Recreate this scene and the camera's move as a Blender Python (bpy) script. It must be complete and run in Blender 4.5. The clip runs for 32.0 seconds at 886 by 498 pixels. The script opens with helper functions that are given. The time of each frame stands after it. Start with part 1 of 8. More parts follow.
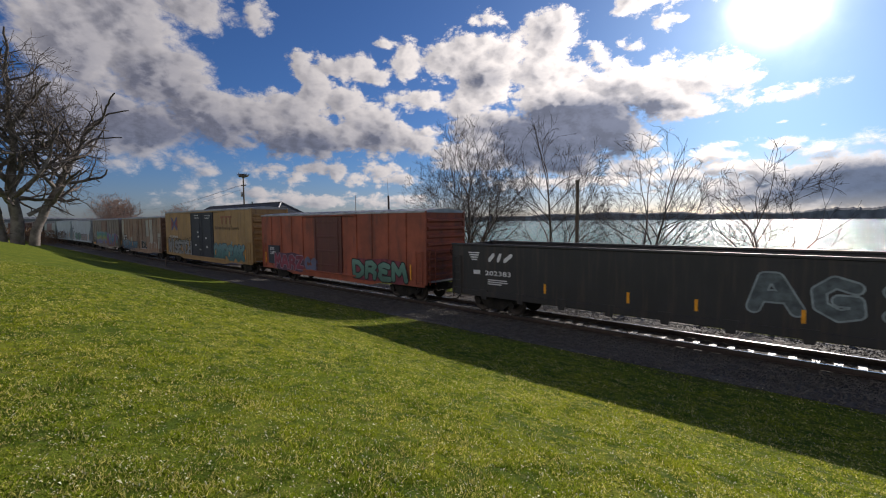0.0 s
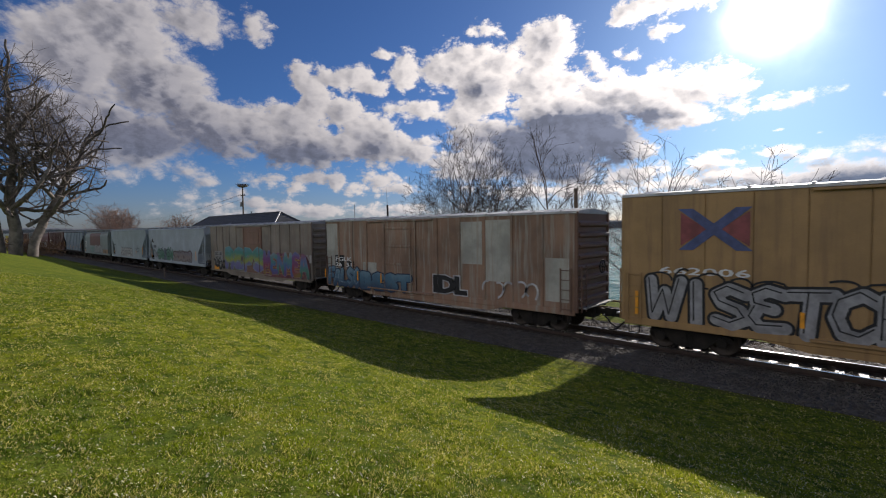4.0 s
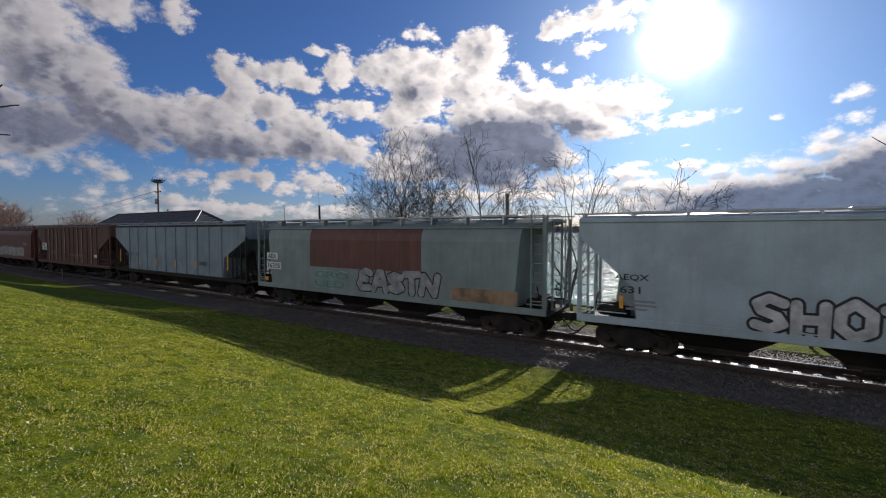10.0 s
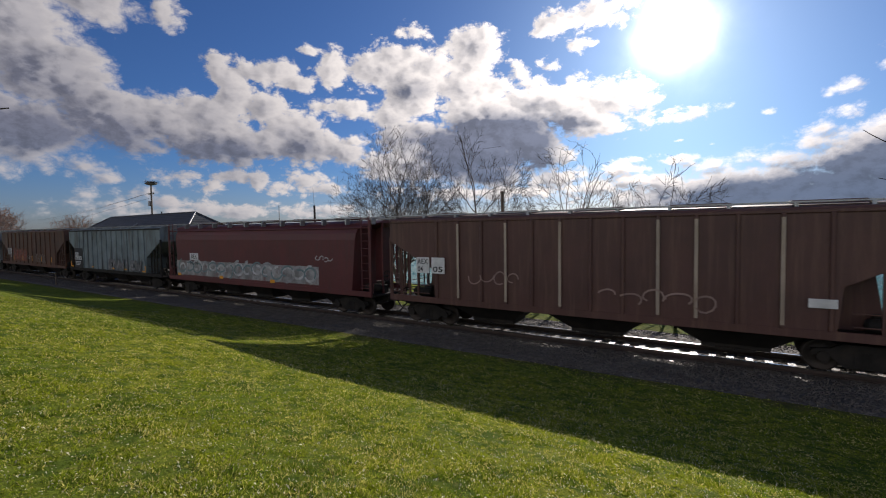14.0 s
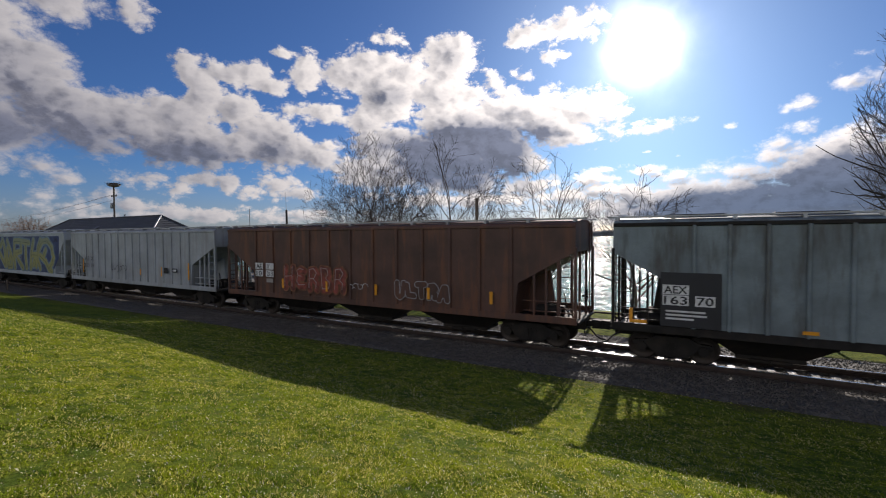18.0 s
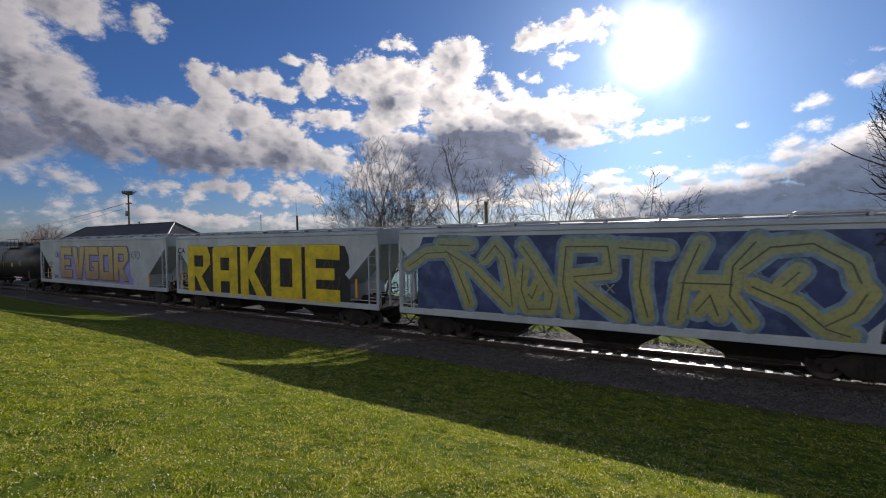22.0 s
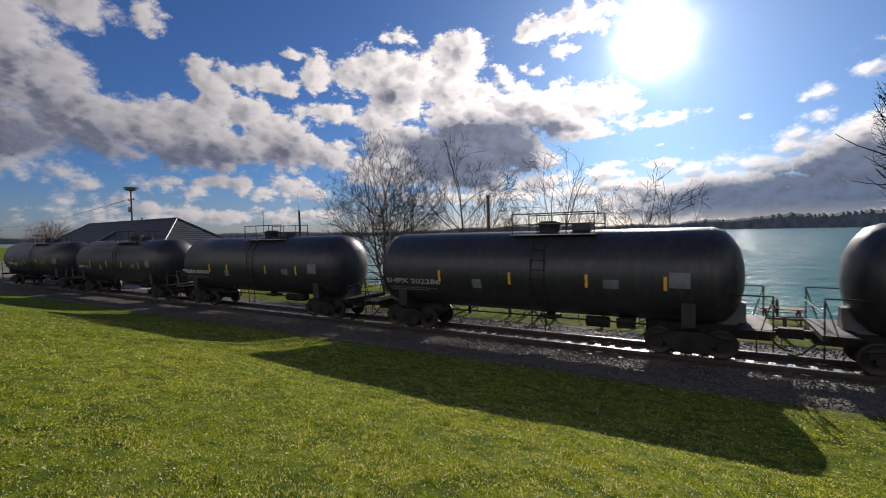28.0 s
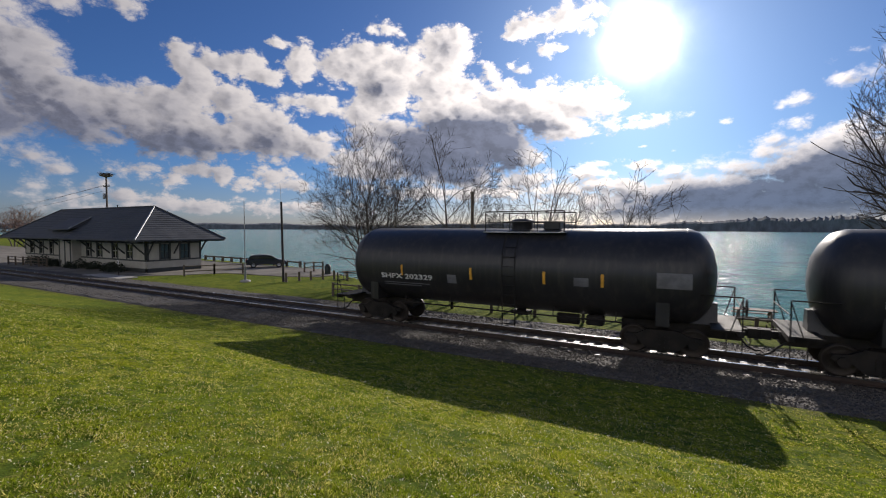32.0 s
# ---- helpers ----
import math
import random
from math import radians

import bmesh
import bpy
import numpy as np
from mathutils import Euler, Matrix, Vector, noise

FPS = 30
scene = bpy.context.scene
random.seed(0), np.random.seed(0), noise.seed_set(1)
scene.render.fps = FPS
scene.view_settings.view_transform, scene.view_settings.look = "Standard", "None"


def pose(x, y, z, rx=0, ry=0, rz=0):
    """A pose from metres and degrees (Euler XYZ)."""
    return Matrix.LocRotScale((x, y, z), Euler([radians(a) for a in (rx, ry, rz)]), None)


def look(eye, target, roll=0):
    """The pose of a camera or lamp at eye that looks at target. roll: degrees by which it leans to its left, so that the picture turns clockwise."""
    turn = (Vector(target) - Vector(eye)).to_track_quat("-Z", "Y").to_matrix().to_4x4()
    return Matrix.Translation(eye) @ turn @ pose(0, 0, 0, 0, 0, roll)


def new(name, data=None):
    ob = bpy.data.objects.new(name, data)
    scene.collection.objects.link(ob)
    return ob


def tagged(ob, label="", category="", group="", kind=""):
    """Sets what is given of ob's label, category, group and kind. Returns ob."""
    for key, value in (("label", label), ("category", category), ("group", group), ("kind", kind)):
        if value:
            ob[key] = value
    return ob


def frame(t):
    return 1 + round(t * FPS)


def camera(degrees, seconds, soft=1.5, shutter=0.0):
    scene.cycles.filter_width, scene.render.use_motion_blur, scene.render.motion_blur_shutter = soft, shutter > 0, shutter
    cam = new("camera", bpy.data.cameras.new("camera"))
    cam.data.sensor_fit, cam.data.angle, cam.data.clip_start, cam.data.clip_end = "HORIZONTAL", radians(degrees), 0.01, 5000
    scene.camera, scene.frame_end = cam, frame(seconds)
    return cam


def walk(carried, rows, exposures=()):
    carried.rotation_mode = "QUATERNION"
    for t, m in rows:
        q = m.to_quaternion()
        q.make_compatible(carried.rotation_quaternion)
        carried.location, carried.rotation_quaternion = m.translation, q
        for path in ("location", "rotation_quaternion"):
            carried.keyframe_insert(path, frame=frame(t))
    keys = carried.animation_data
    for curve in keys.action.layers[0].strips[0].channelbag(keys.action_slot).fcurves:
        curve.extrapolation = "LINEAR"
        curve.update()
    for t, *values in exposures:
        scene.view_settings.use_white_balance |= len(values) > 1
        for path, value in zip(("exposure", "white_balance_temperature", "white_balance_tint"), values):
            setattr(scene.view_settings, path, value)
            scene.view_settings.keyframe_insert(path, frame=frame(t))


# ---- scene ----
from collections import defaultdict

cam = camera(89.94, 32.0, soft=1.1, shutter=0.1)

EYE = (0.0, 0.0, 4.17)
# seconds, turn from +y towards +x, pitch and roll, in degrees
HEADINGS = [
    (0.0, -41.90, -3.67, -0.49),
    (0.5, -41.89, -3.50, -0.62),
    (1.0, -41.87, -3.39, -0.77),
    (1.5, -41.85, -3.32, -0.90),
    (2.0, -41.90, -3.27, -1.05),
    (2.5, -42.03, -3.16, -1.16),
    (3.0, -42.14, -2.94, -1.09),
    (3.5, -42.11, -2.69, -0.91),
    (5.5, -40.01, -2.06, -0.30),
    (6.0, -39.58, -2.06, -0.04),
    (6.5, -39.05, -2.12, 0.18),
    (7.0, -38.26, -2.17, 0.24),
    (7.5, -37.17, -2.22, 0.16),
    (8.0, -35.99, -2.25, 0.04),
    (8.5, -35.03, -2.24, -0.05),
    (9.0, -34.31, -2.24, -0.15),
    (9.5, -33.78, -2.26, -0.10),
    (10.0, -33.29, -2.25, 0.01),
    (10.5, -32.73, -2.28, 0.06),
    (11.0, -32.21, -2.37, 0.04),
    (11.5, -31.87, -2.52, -0.05),
    (12.0, -31.88, -2.66, -0.21),
    (12.5, -32.13, -2.70, -0.42),
    (13.0, -32.51, -2.69, -0.65),
    (13.5, -32.75, -2.60, -0.80),
    (14.0, -32.77, -2.48, -0.80),
    (14.5, -32.70, -2.37, -0.76),
    (16.5, -30.91, -1.86, -0.53),
    (17.0, -30.30, -1.83, -0.51),
    (17.5, -29.80, -1.79, -0.45),
    (18.0, -29.44, -1.68, -0.26),
    (18.5, -29.22, -1.55, -0.09),
    (19.0, -29.20, -1.45, -0.07),
    (19.5, -29.43, -1.41, -0.17),
    (20.0, -29.85, -1.39, -0.36),
    (20.5, -30.28, -1.37, -0.54),
    (21.0, -30.58, -1.30, -0.68),
    (21.5, -30.68, -1.21, -0.76),
    (22.0, -30.69, -1.18, -0.85),
    (22.5, -30.73, -1.21, -0.91),
    (23.0, -30.78, -1.30, -0.90),
    (23.5, -30.77, -1.43, -0.93),
    (24.0, -30.72, -1.48, -0.97),
    (24.5, -30.58, -1.53, -1.01),
    (25.0, -30.35, -1.61, -1.05),
    (25.5, -30.03, -1.71, -1.07),
    (27.5, -30.53, -1.94, -1.37),
    (28.0, -30.99, -1.96, -1.25),
    (28.5, -31.12, -2.05, -1.09),
    (29.0, -30.87, -2.09, -0.88),
    (29.5, -30.40, -2.15, -0.58),
    (30.0, -29.81, -2.29, -0.35),
    (30.5, -29.32, -2.44, -0.14),
    (31.0, -29.03, -2.51, 0.02),
    (31.5, -28.88, -2.53, 0.09),
    (32.0, -28.84, -2.57, 0.15),
]


def heading(t, yaw, pitch, roll):
    a, b = radians(yaw), radians(pitch)
    ahead = Vector((math.sin(a) * math.cos(b), math.cos(a) * math.cos(b), math.sin(b)))
    return (t, look(EYE, Vector(EYE) + ahead * 10, roll))


walk(cam, [heading(*row) for row in HEADINGS], [(0.0, 0.0, 6540, 14), (32.0, 0.0, 6540, 14)])

# ---- world, sun ----
SUN_AZ, SUN_EL = radians(-5.6), radians(21.0)
SUN_DIR = Vector((math.sin(SUN_AZ) * math.cos(SUN_EL), math.cos(SUN_AZ) * math.cos(SUN_EL), math.sin(SUN_EL)))

sun_data = bpy.data.lights.new("sun", "SUN")
sun_data.energy, sun_data.angle, sun_data.color = 4.4, radians(0.55), (1.0, 0.93, 0.82)
sun = new("sun", sun_data)
sun.matrix_world = look(SUN_DIR * 200, (0, 0, 0))

SKY_STRENGTH = 0.06


class Nodes:
    """Short calls for a node tree."""

    def __init__(self, tree):
        self.tree = tree

    def put(self, kind, **values):
        n = self.tree.nodes.new(kind)
        for key, value in values.items():
            setattr(n, key, value)
        return n

    def link(self, a, b):
        self.tree.links.new(a, b)

    def feed(self, socket, value):
        if isinstance(value, bpy.types.NodeSocket):
            self.link(value, socket)
        elif value is not None:
            socket.default_value = value

    def math(self, op, a, b=None, c=None, clamp=False):
        n = self.put("ShaderNodeMath", operation=op, use_clamp=clamp)
        for s, v in zip(n.inputs, (a, b, c)):
            self.feed(s, v)
        return n.outputs[0]

    def vec(self, op, a, b=None, scale=None):
        n = self.put("ShaderNodeVectorMath", operation=op)
        self.feed(n.inputs[0], a)
        self.feed(n.inputs[1], b)
        if scale is not None:
            self.feed(n.inputs["Scale"], scale)
        return n.outputs["Value"] if op in ("DOT_PRODUCT", "LENGTH") else n.outputs[0]

    def noise(self, vector, scale, detail=4.0, rough=0.55, distort=0.0):
        n = self.put("ShaderNodeTexNoise")
        self.feed(n.inputs["Vector"], vector)
        n.inputs["Scale"].default_value, n.inputs["Detail"].default_value = scale, detail
        n.inputs["Roughness"].default_value, n.inputs["Distortion"].default_value = rough, distort
        return n.outputs["Fac"]

    def ramp(self, value, lo, hi, a=0.0, b=1.0):
        n = self.put("ShaderNodeMapRange", interpolation_type="SMOOTHSTEP")
        for s, v in zip(n.inputs, (value, lo, hi, a, b)):
            self.feed(s, v)
        return n.outputs[0]

    def mix(self, f, a, b, blend="MIX"):
        n = self.put("ShaderNodeMix", data_type="RGBA", blend_type=blend)
        self.feed(n.inputs[0], f)
        for s, v in ((n.inputs[6], a), (n.inputs[7], b)):
            self.feed(s, (*v, 1) if isinstance(v, tuple) and len(v) == 3 else v)
        return n.outputs[2]


# cloud masses: bearing, elevation, half widths, in degrees
CLOUDS_WEST = (
    (-80.9, 17.5, 5.1, 4.9), (-81.4, 10.6, 5.7, 4.2), (-82.2, 6.0, 2.3, 1.1), (-76.5, 19.8, 5.9, 4.4), (-70.5, 21.9, 5.1, 2.7), (-64.1, 21.8, 1.6, 2.9),
    (-73.7, 15.6, 6.4, 4.3), (-76.7, 10.2, 7.5, 3.6), (-68.8, 12.0, 5.4, 3.7), (-64.1, 12.6, 3.8, 2.7), (-60.2, 13.0, 4.7, 3.4), (-59.2, 17.3, 2.0, 2.0),
    (-57.8, 15.7, 2.5, 3.0), (-54.0, 14.6, 2.6, 1.9), (-51.5, 12.5, 3.3, 2.1), (-49.1, 10.2, 4.2, 2.3), (-57.8, 9.9, 10.3, 2.0), (-44.7, 9.5, 1.8, 1.4),
    (-43.6, 11.1, 0.8, 0.6), (-78.5, 7.7, 3.2, 1.4), (-78.4, 6.1, 1.9, 0.8),
)
CLOUDS_LOW = (
    (-71.0, 6.8, 1.7, 0.8), (-69.9, 5.9, 1.3, 0.7), (-74.3, 6.4, 0.5, 0.4), (-64.2, 6.2, 1.4, 0.6), (-62.6, 5.8, 1.4, 0.7), (-59.8, 5.3, 1.1, 0.6),
    (-57.9, 6.6, 1.7, 0.7), (-54.9, 6.2, 1.0, 0.9), (-52.2, 5.5, 1.6, 0.8), (-49.8, 6.1, 2.2, 1.0), (-47.5, 5.3, 1.7, 0.6), (-71.3, 3.9, 1.2, 0.5),
    (-67.8, 4.0, 1.8, 0.7), (-69.0, 3.2, 3.0, 0.5), (-57.9, 2.5, 12.2, 0.7), (-64.3, 3.2, 3.3, 0.6),
)
CLOUDS_MID = (
    (-55.9, 18.2, 1.6, 1.1), (-52.7, 18.3, 3.0, 1.5), (-50.1, 17.4, 1.5, 1.1), (-48.7, 21.1, 0.9, 0.4), (-46.0, 19.1, 1.9, 2.1), (-41.1, 19.4, 3.3, 1.9),
    (-37.9, 20.9, 3.6, 1.5), (-37.7, 23.3, 1.1, 0.9), (-35.7, 23.6, 1.3, 0.5), (-28.2, 21.6, 3.4, 2.7), (-46.7, 15.1, 1.8, 0.8), (-44.3, 14.7, 2.1, 1.1),
    (-36.1, 17.1, 4.3, 3.2), (-39.3, 13.8, 2.9, 1.7), (-29.6, 17.1, 5.0, 2.7), (-33.2, 19.7, 3.6, 2.0),
)
CLOUDS_SUNWARD = (
    (-22.9, 18.7, 1.1, 1.0), (-20.2, 19.6, 0.5, 0.4), (-21.7, 17.5, 1.8, 0.6), (-18.9, 19.1, 0.7, 0.3), (-19.3, 23.5, 1.9, 0.9), (-16.3, 23.8, 3.2, 1.3),
    (-13.1, 23.9, 3.1, 1.4), (-15.6, 21.2, 1.2, 0.5), (-14.0, 21.1, 0.5, 0.2), (-16.8, 17.6, 0.6, 0.3), (-15.4, 18.0, 0.8, 0.4), (-20.2, 15.4, 7.5, 1.9),
    (-15.8, 13.8, 4.5, 2.2), (-11.4, 15.0, 4.3, 2.1), (-13.5, 11.9, 3.2, 0.9), (-8.7, 12.6, 2.6, 0.6), (-5.8, 12.3, 2.2, 0.4), (-3.1, 12.4, 1.3, 0.4),
    (-0.7, 12.6, 1.1, 0.3),
)
CLOUDS_DARK = (
    (-26.0, 13.7, 6.4, 3.2), (-36.1, 11.6, 6.5, 1.9), (-29.6, 10.0, 10.0, 3.1), (-21.8, 10.9, 4.1, 2.8), (-19.1, 9.2, 2.4, 1.8), (-36.1, 8.2, 8.0, 1.8),
    (-26.7, 6.8, 7.8, 1.7),
)
CLOUDS_SHORE = (
    (-19.0, 5.9, 3.6, 0.9), (-11.8, 6.9, 2.5, 0.6), (-9.2, 8.0, 1.9, 0.3), (-15.0, 4.7, 4.5, 0.9), (-8.0, 5.4, 2.9, 0.7), (-4.1, 7.6, 1.4, 0.4),
    (-2.2, 6.6, 1.9, 0.7), (-26.0, 4.7, 10.6, 0.7), (-6.5, 3.8, 5.1, 0.7),
)
CLOUDS_EAST = (
    (5.0, 3.8, 8.3, 1.9), (8.7, 5.7, 5.1, 1.9), (10.5, 7.7, 2.9, 2.0), (7.0, 7.8, 2.0, 1.0), (3.6, 6.8, 3.2, 0.8), (7.8, 9.3, 1.1, 0.6),
    (9.5, 10.3, 0.9, 0.6), (8.5, 12.8, 0.7, 0.3), (9.7, 12.9, 0.7, 0.5), (13.6, 7.6, 3.3, 2.8), (12.7, 14.1, 0.9, 0.5), (3.3, 11.5, 0.4, 0.2),
    (8.1, 12.4, 0.3, 0.2), (-4.9, 9.6, 0.3, 0.1), (-1.6, 8.9, 0.2, 0.1),
)
# two wide eastern masses, then clouds mostly out of view, added as fill light
CLOUDS_EAST_AND_FILL = (
    (5.0, 3.0, 17.0, 3.6), (14.0, 6.0, 8.0, 4.0), (34, 15, 18, 5), (-125, 18, 32, 12), (95, 20, 40, 13), (150, 22, 30, 15), (-165, 22, 30, 15), (-100, 18, 14, 9),
)
# thick, shaded bellies of the cloud masses
BELLIES = (
    (-73.6, 9.6, 15.0, 2.6, 0.9), (-56.2, 8.8, 11.0, 1.8, 0.7), (-76.5, 14.0, 7.0, 3.0, 0.35), (-27.5, 10.6, 9.5, 2.6, 1.25), (-21.4, 12.4, 4.6, 2.3, 0.9), (-31.0, 11.4, 5.0, 1.6, 0.8),
    (-26.5, 7.4, 9.5, 2.0, 1.1), (-15.4, 12.3, 2.3, 0.8, 0.6), (-36.3, 17.2, 4.2, 0.9, 0.3), (4.1, 3.0, 16.0, 2.6, 1.3), (12.7, 5.5, 6.5, 2.8, 1.2), (-51.0, 11.6, 2.6, 1.2, 0.6),
)


def blob_sum(nt, place, blobs):
    total = None
    for a, e, ra, re, amount in blobs:
        off = nt.vec("MULTIPLY", nt.vec("SUBTRACT", place, (a, e, 0)), (1 / ra, 1 / re, 0))
        hill = nt.math("EXPONENT", nt.math("MULTIPLY", nt.vec("DOT_PRODUCT", off, off), -1.0))
        total = nt.math("MULTIPLY", hill, amount) if total is None else nt.math("MULTIPLY_ADD", hill, amount, total)
    return total


def cloud_union(nt, place, blobs):
    """About the depth inside the nearest cloud mass, in degrees; below nought outside."""
    total = None
    for a, e, ra, re in blobs:
        off = nt.vec("MULTIPLY", nt.vec("SUBTRACT", place, (a, e, 0)), (1 / ra, 1 / re, 0))
        size = min(ra, re) * 0.8 + 0.35
        deep = nt.math("MULTIPLY_ADD", nt.vec("LENGTH", off), -size, size)
        total = deep if total is None else nt.math("SMOOTH_MAX", total, deep, 0.5)
    return total


def cloud_group():
    """Depth of cloud at a bearing and elevation in degrees."""
    g = bpy.data.node_groups.new("cloud_field", "ShaderNodeTree")
    g.interface.new_socket("Place", in_out="INPUT", socket_type="NodeSocketVector")
    g.interface.new_socket("Density", in_out="OUTPUT", socket_type="NodeSocketFloat")
    g.interface.new_socket("Smooth", in_out="OUTPUT", socket_type="NodeSocketFloat")
    nt = Nodes(g)
    place = nt.put("NodeGroupInput").outputs[0]
    out = nt.put("NodeGroupOutput")
    flat = nt.vec("MULTIPLY", place, (0.75, 1.15, 1.0))
    # curling displacement, then billows heaped on billows
    curl = nt.put("ShaderNodeTexNoise")
    nt.link(flat, curl.inputs["Vector"])
    curl.inputs["Scale"].default_value, curl.inputs["Detail"].default_value = 0.5, 4.0
    bent = nt.vec("ADD", flat, nt.vec("SCALE", nt.vec("SUBTRACT", curl.outputs["Color"], (0.5, 0.5, 0.5)), scale=1.1))
    cells = nt.put("ShaderNodeTexVoronoi", feature="SMOOTH_F1", voronoi_dimensions="2D")
    nt.link(bent, cells.inputs["Vector"])
    cells.inputs["Scale"].default_value, cells.inputs["Detail"].default_value = 0.42, 4.0
    cells.inputs["Roughness"].default_value, cells.inputs["Lacunarity"].default_value = 0.62, 2.3
    cells.inputs["Smoothness"].default_value = 0.35
    heaps = nt.put("ShaderNodeTexVoronoi", feature="SMOOTH_F1", voronoi_dimensions="2D")
    nt.link(bent, heaps.inputs["Vector"])
    heaps.inputs["Scale"].default_value, heaps.inputs["Detail"].default_value, heaps.inputs["Smoothness"].default_value = 0.42, 1.3, 1.0
    heaps.inputs["Roughness"].default_value, heaps.inputs["Lacunarity"].default_value = 0.5, 2.3
    billow = nt.math("SUBTRACT", 1.27, cells.outputs["Distance"])
    fray = nt.math("SUBTRACT", nt.noise(bent, 1.3, 5.0, 0.56, 0.3), 0.5)
    broad = nt.math("SUBTRACT", nt.noise(flat, 0.3, 3.0, 0.5), 0.5)
    torn = blob_sum(nt, place, ((-65.2, 19.0, 3.2, 3.0, -2.2), (-60.5, 15.5, 1.5, 2.2, -1.5), (-71.5, 20.5, 2.0, 1.5, -0.9), (-67.5, 15.0, 2.2, 1.2, -0.8)))
    d = nt.math("ADD", torn, cloud_union(nt, place, CLOUDS_WEST + CLOUDS_LOW + CLOUDS_MID + CLOUDS_SUNWARD + CLOUDS_DARK + CLOUDS_SHORE + CLOUDS_EAST + CLOUDS_EAST_AND_FILL))
    d = nt.math("MULTIPLY_ADD", broad, 1.2, d)
    nt.link(nt.math("MULTIPLY_ADD", nt.math("SUBTRACT", 0.9, heaps.outputs["Distance"]), 2.0, d), out.inputs[1])
    d = nt.math("MULTIPLY_ADD", billow, 1.4, d)
    nt.link(nt.math("MULTIPLY_ADD", fray, 1.25, d), out.inputs[0])
    return g


def build_world():
    world = bpy.data.worlds.new("sky")
    scene.world = world
    world.use_nodes = True
    tree = world.node_tree
    tree.nodes.clear()
    nt = Nodes(tree)
    way = nt.vec("NORMALIZE", nt.put("ShaderNodeTexCoord").outputs["Generated"])
    split = nt.put("ShaderNodeSeparateXYZ")
    nt.link(way, split.inputs[0])
    deg = 180 / math.pi
    bearing = nt.math("MULTIPLY", nt.math("ARCTAN2", split.outputs[0], split.outputs[1]), deg)
    elevation = nt.math("MULTIPLY", nt.math("ARCSINE", split.outputs[2]), deg)
    join = nt.put("ShaderNodeCombineXYZ")
    nt.link(bearing, join.inputs[0]), nt.link(elevation, join.inputs[1])
    place = join.outputs[0]
    sky = nt.put("ShaderNodeTexSky", sky_type="NISHITA", sun_disc=False, sun_elevation=SUN_EL, sun_rotation=SUN_AZ, altitude=100.0,
                 air_density=1.0, dust_density=0.6, ozone_density=1.6)
    air = nt.vec("SCALE", sky.outputs[0], scale=SKY_STRENGTH)
    air = nt.mix(1.0, air, nt.mix(nt.ramp(elevation, 0.0, 9.0), (0.60, 0.75, 1.22), (0.385, 0.70, 1.24)), "MULTIPLY")
    group = cloud_group()
    here = nt.put("ShaderNodeGroup", node_tree=group)
    nt.link(place, here.inputs[0])
    to_sun = nt.vec("NORMALIZE", nt.vec("SUBTRACT", (math.degrees(SUN_AZ), math.degrees(SUN_EL), 0), place))
    there = nt.put("ShaderNodeGroup", node_tree=group)
    nt.link(nt.vec("ADD", place, nt.vec("SCALE", to_sun, scale=0.8)), there.inputs[0])
    dens = here.outputs[0]
    # the eastern bank melts into haze
    soft = nt.math("MAXIMUM", nt.ramp(bearing, -6.0, 2.0, 0.8, 1.7), nt.ramp(bearing, -72.0, -58.0, 1.7, 0.8))
    cover = nt.math("MULTIPLY", nt.ramp(dens, -0.2, soft), nt.ramp(elevation, -0.5, 3.0, 0.6, 1.0))
    thick = nt.ramp(dens, 0.3, 3.2)
    shade = nt.ramp(nt.math("SUBTRACT", there.outputs[1], here.outputs[1]), -0.6, 0.65)
    crisp = nt.ramp(nt.math("SUBTRACT", there.outputs[0], here.outputs[0]), -0.9, 1.1)
    belly = blob_sum(nt, place, BELLIES)
    dark = nt.math("ADD", nt.math("MULTIPLY", thick, 0.42), nt.math("ADD", nt.math("MULTIPLY", shade, 0.26), nt.math("MULTIPLY", crisp, 0.16)))
    mottle = nt.noise(nt.vec("MULTIPLY", place, (0.22, 0.34, 1.0)), 1.0, 5.0, 0.55, 0.3)
    dark = nt.math("MULTIPLY_ADD", nt.math("SUBTRACT", mottle, 0.55), 0.7, dark)
    dark = nt.math("MULTIPLY_ADD", nt.math("MINIMUM", belly, 1.2), 0.7, dark, clamp=True)
    near_sun = nt.vec("DOT_PRODUCT", way, tuple(SUN_DIR))
    angle = nt.math("MULTIPLY", nt.math("ARCCOSINE", nt.math("MINIMUM", near_sun, 0.99999)), deg)
    # thin haze before the sun makes its edge uneven
    angle_soft = nt.math("MULTIPLY", angle, nt.math("MULTIPLY_ADD", nt.noise(place, 0.16, 4.0, 0.5, 0.2), 0.9, 0.55))
    disc = nt.math("EXPONENT", nt.math("MULTIPLY", nt.math("POWER", nt.math("DIVIDE", angle_soft, 2.25), 1.45), -1.0))
    halo = nt.math("EXPONENT", nt.math("DIVIDE", angle, -8.0))
    wide = nt.math("EXPONENT", nt.math("DIVIDE", angle, -22.0))
    lit = nt.mix(nt.ramp(angle, 4.0, 60.0), (1.45, 1.36, 1.26), (0.56, 0.54, 0.54))
    dim = nt.mix(nt.ramp(angle, 4.0, 60.0), (0.17, 0.20, 0.28), (0.15, 0.162, 0.215))
    dim = nt.mix(nt.ramp(elevation, 2.0, 12.0), (0.10, 0.14, 0.22), dim)
    # clouds far from the sun brightened, to fill the train's shaded sides
    lit = nt.mix(nt.ramp(angle, 75.0, 150.0), lit, (1.5, 1.46, 1.42))
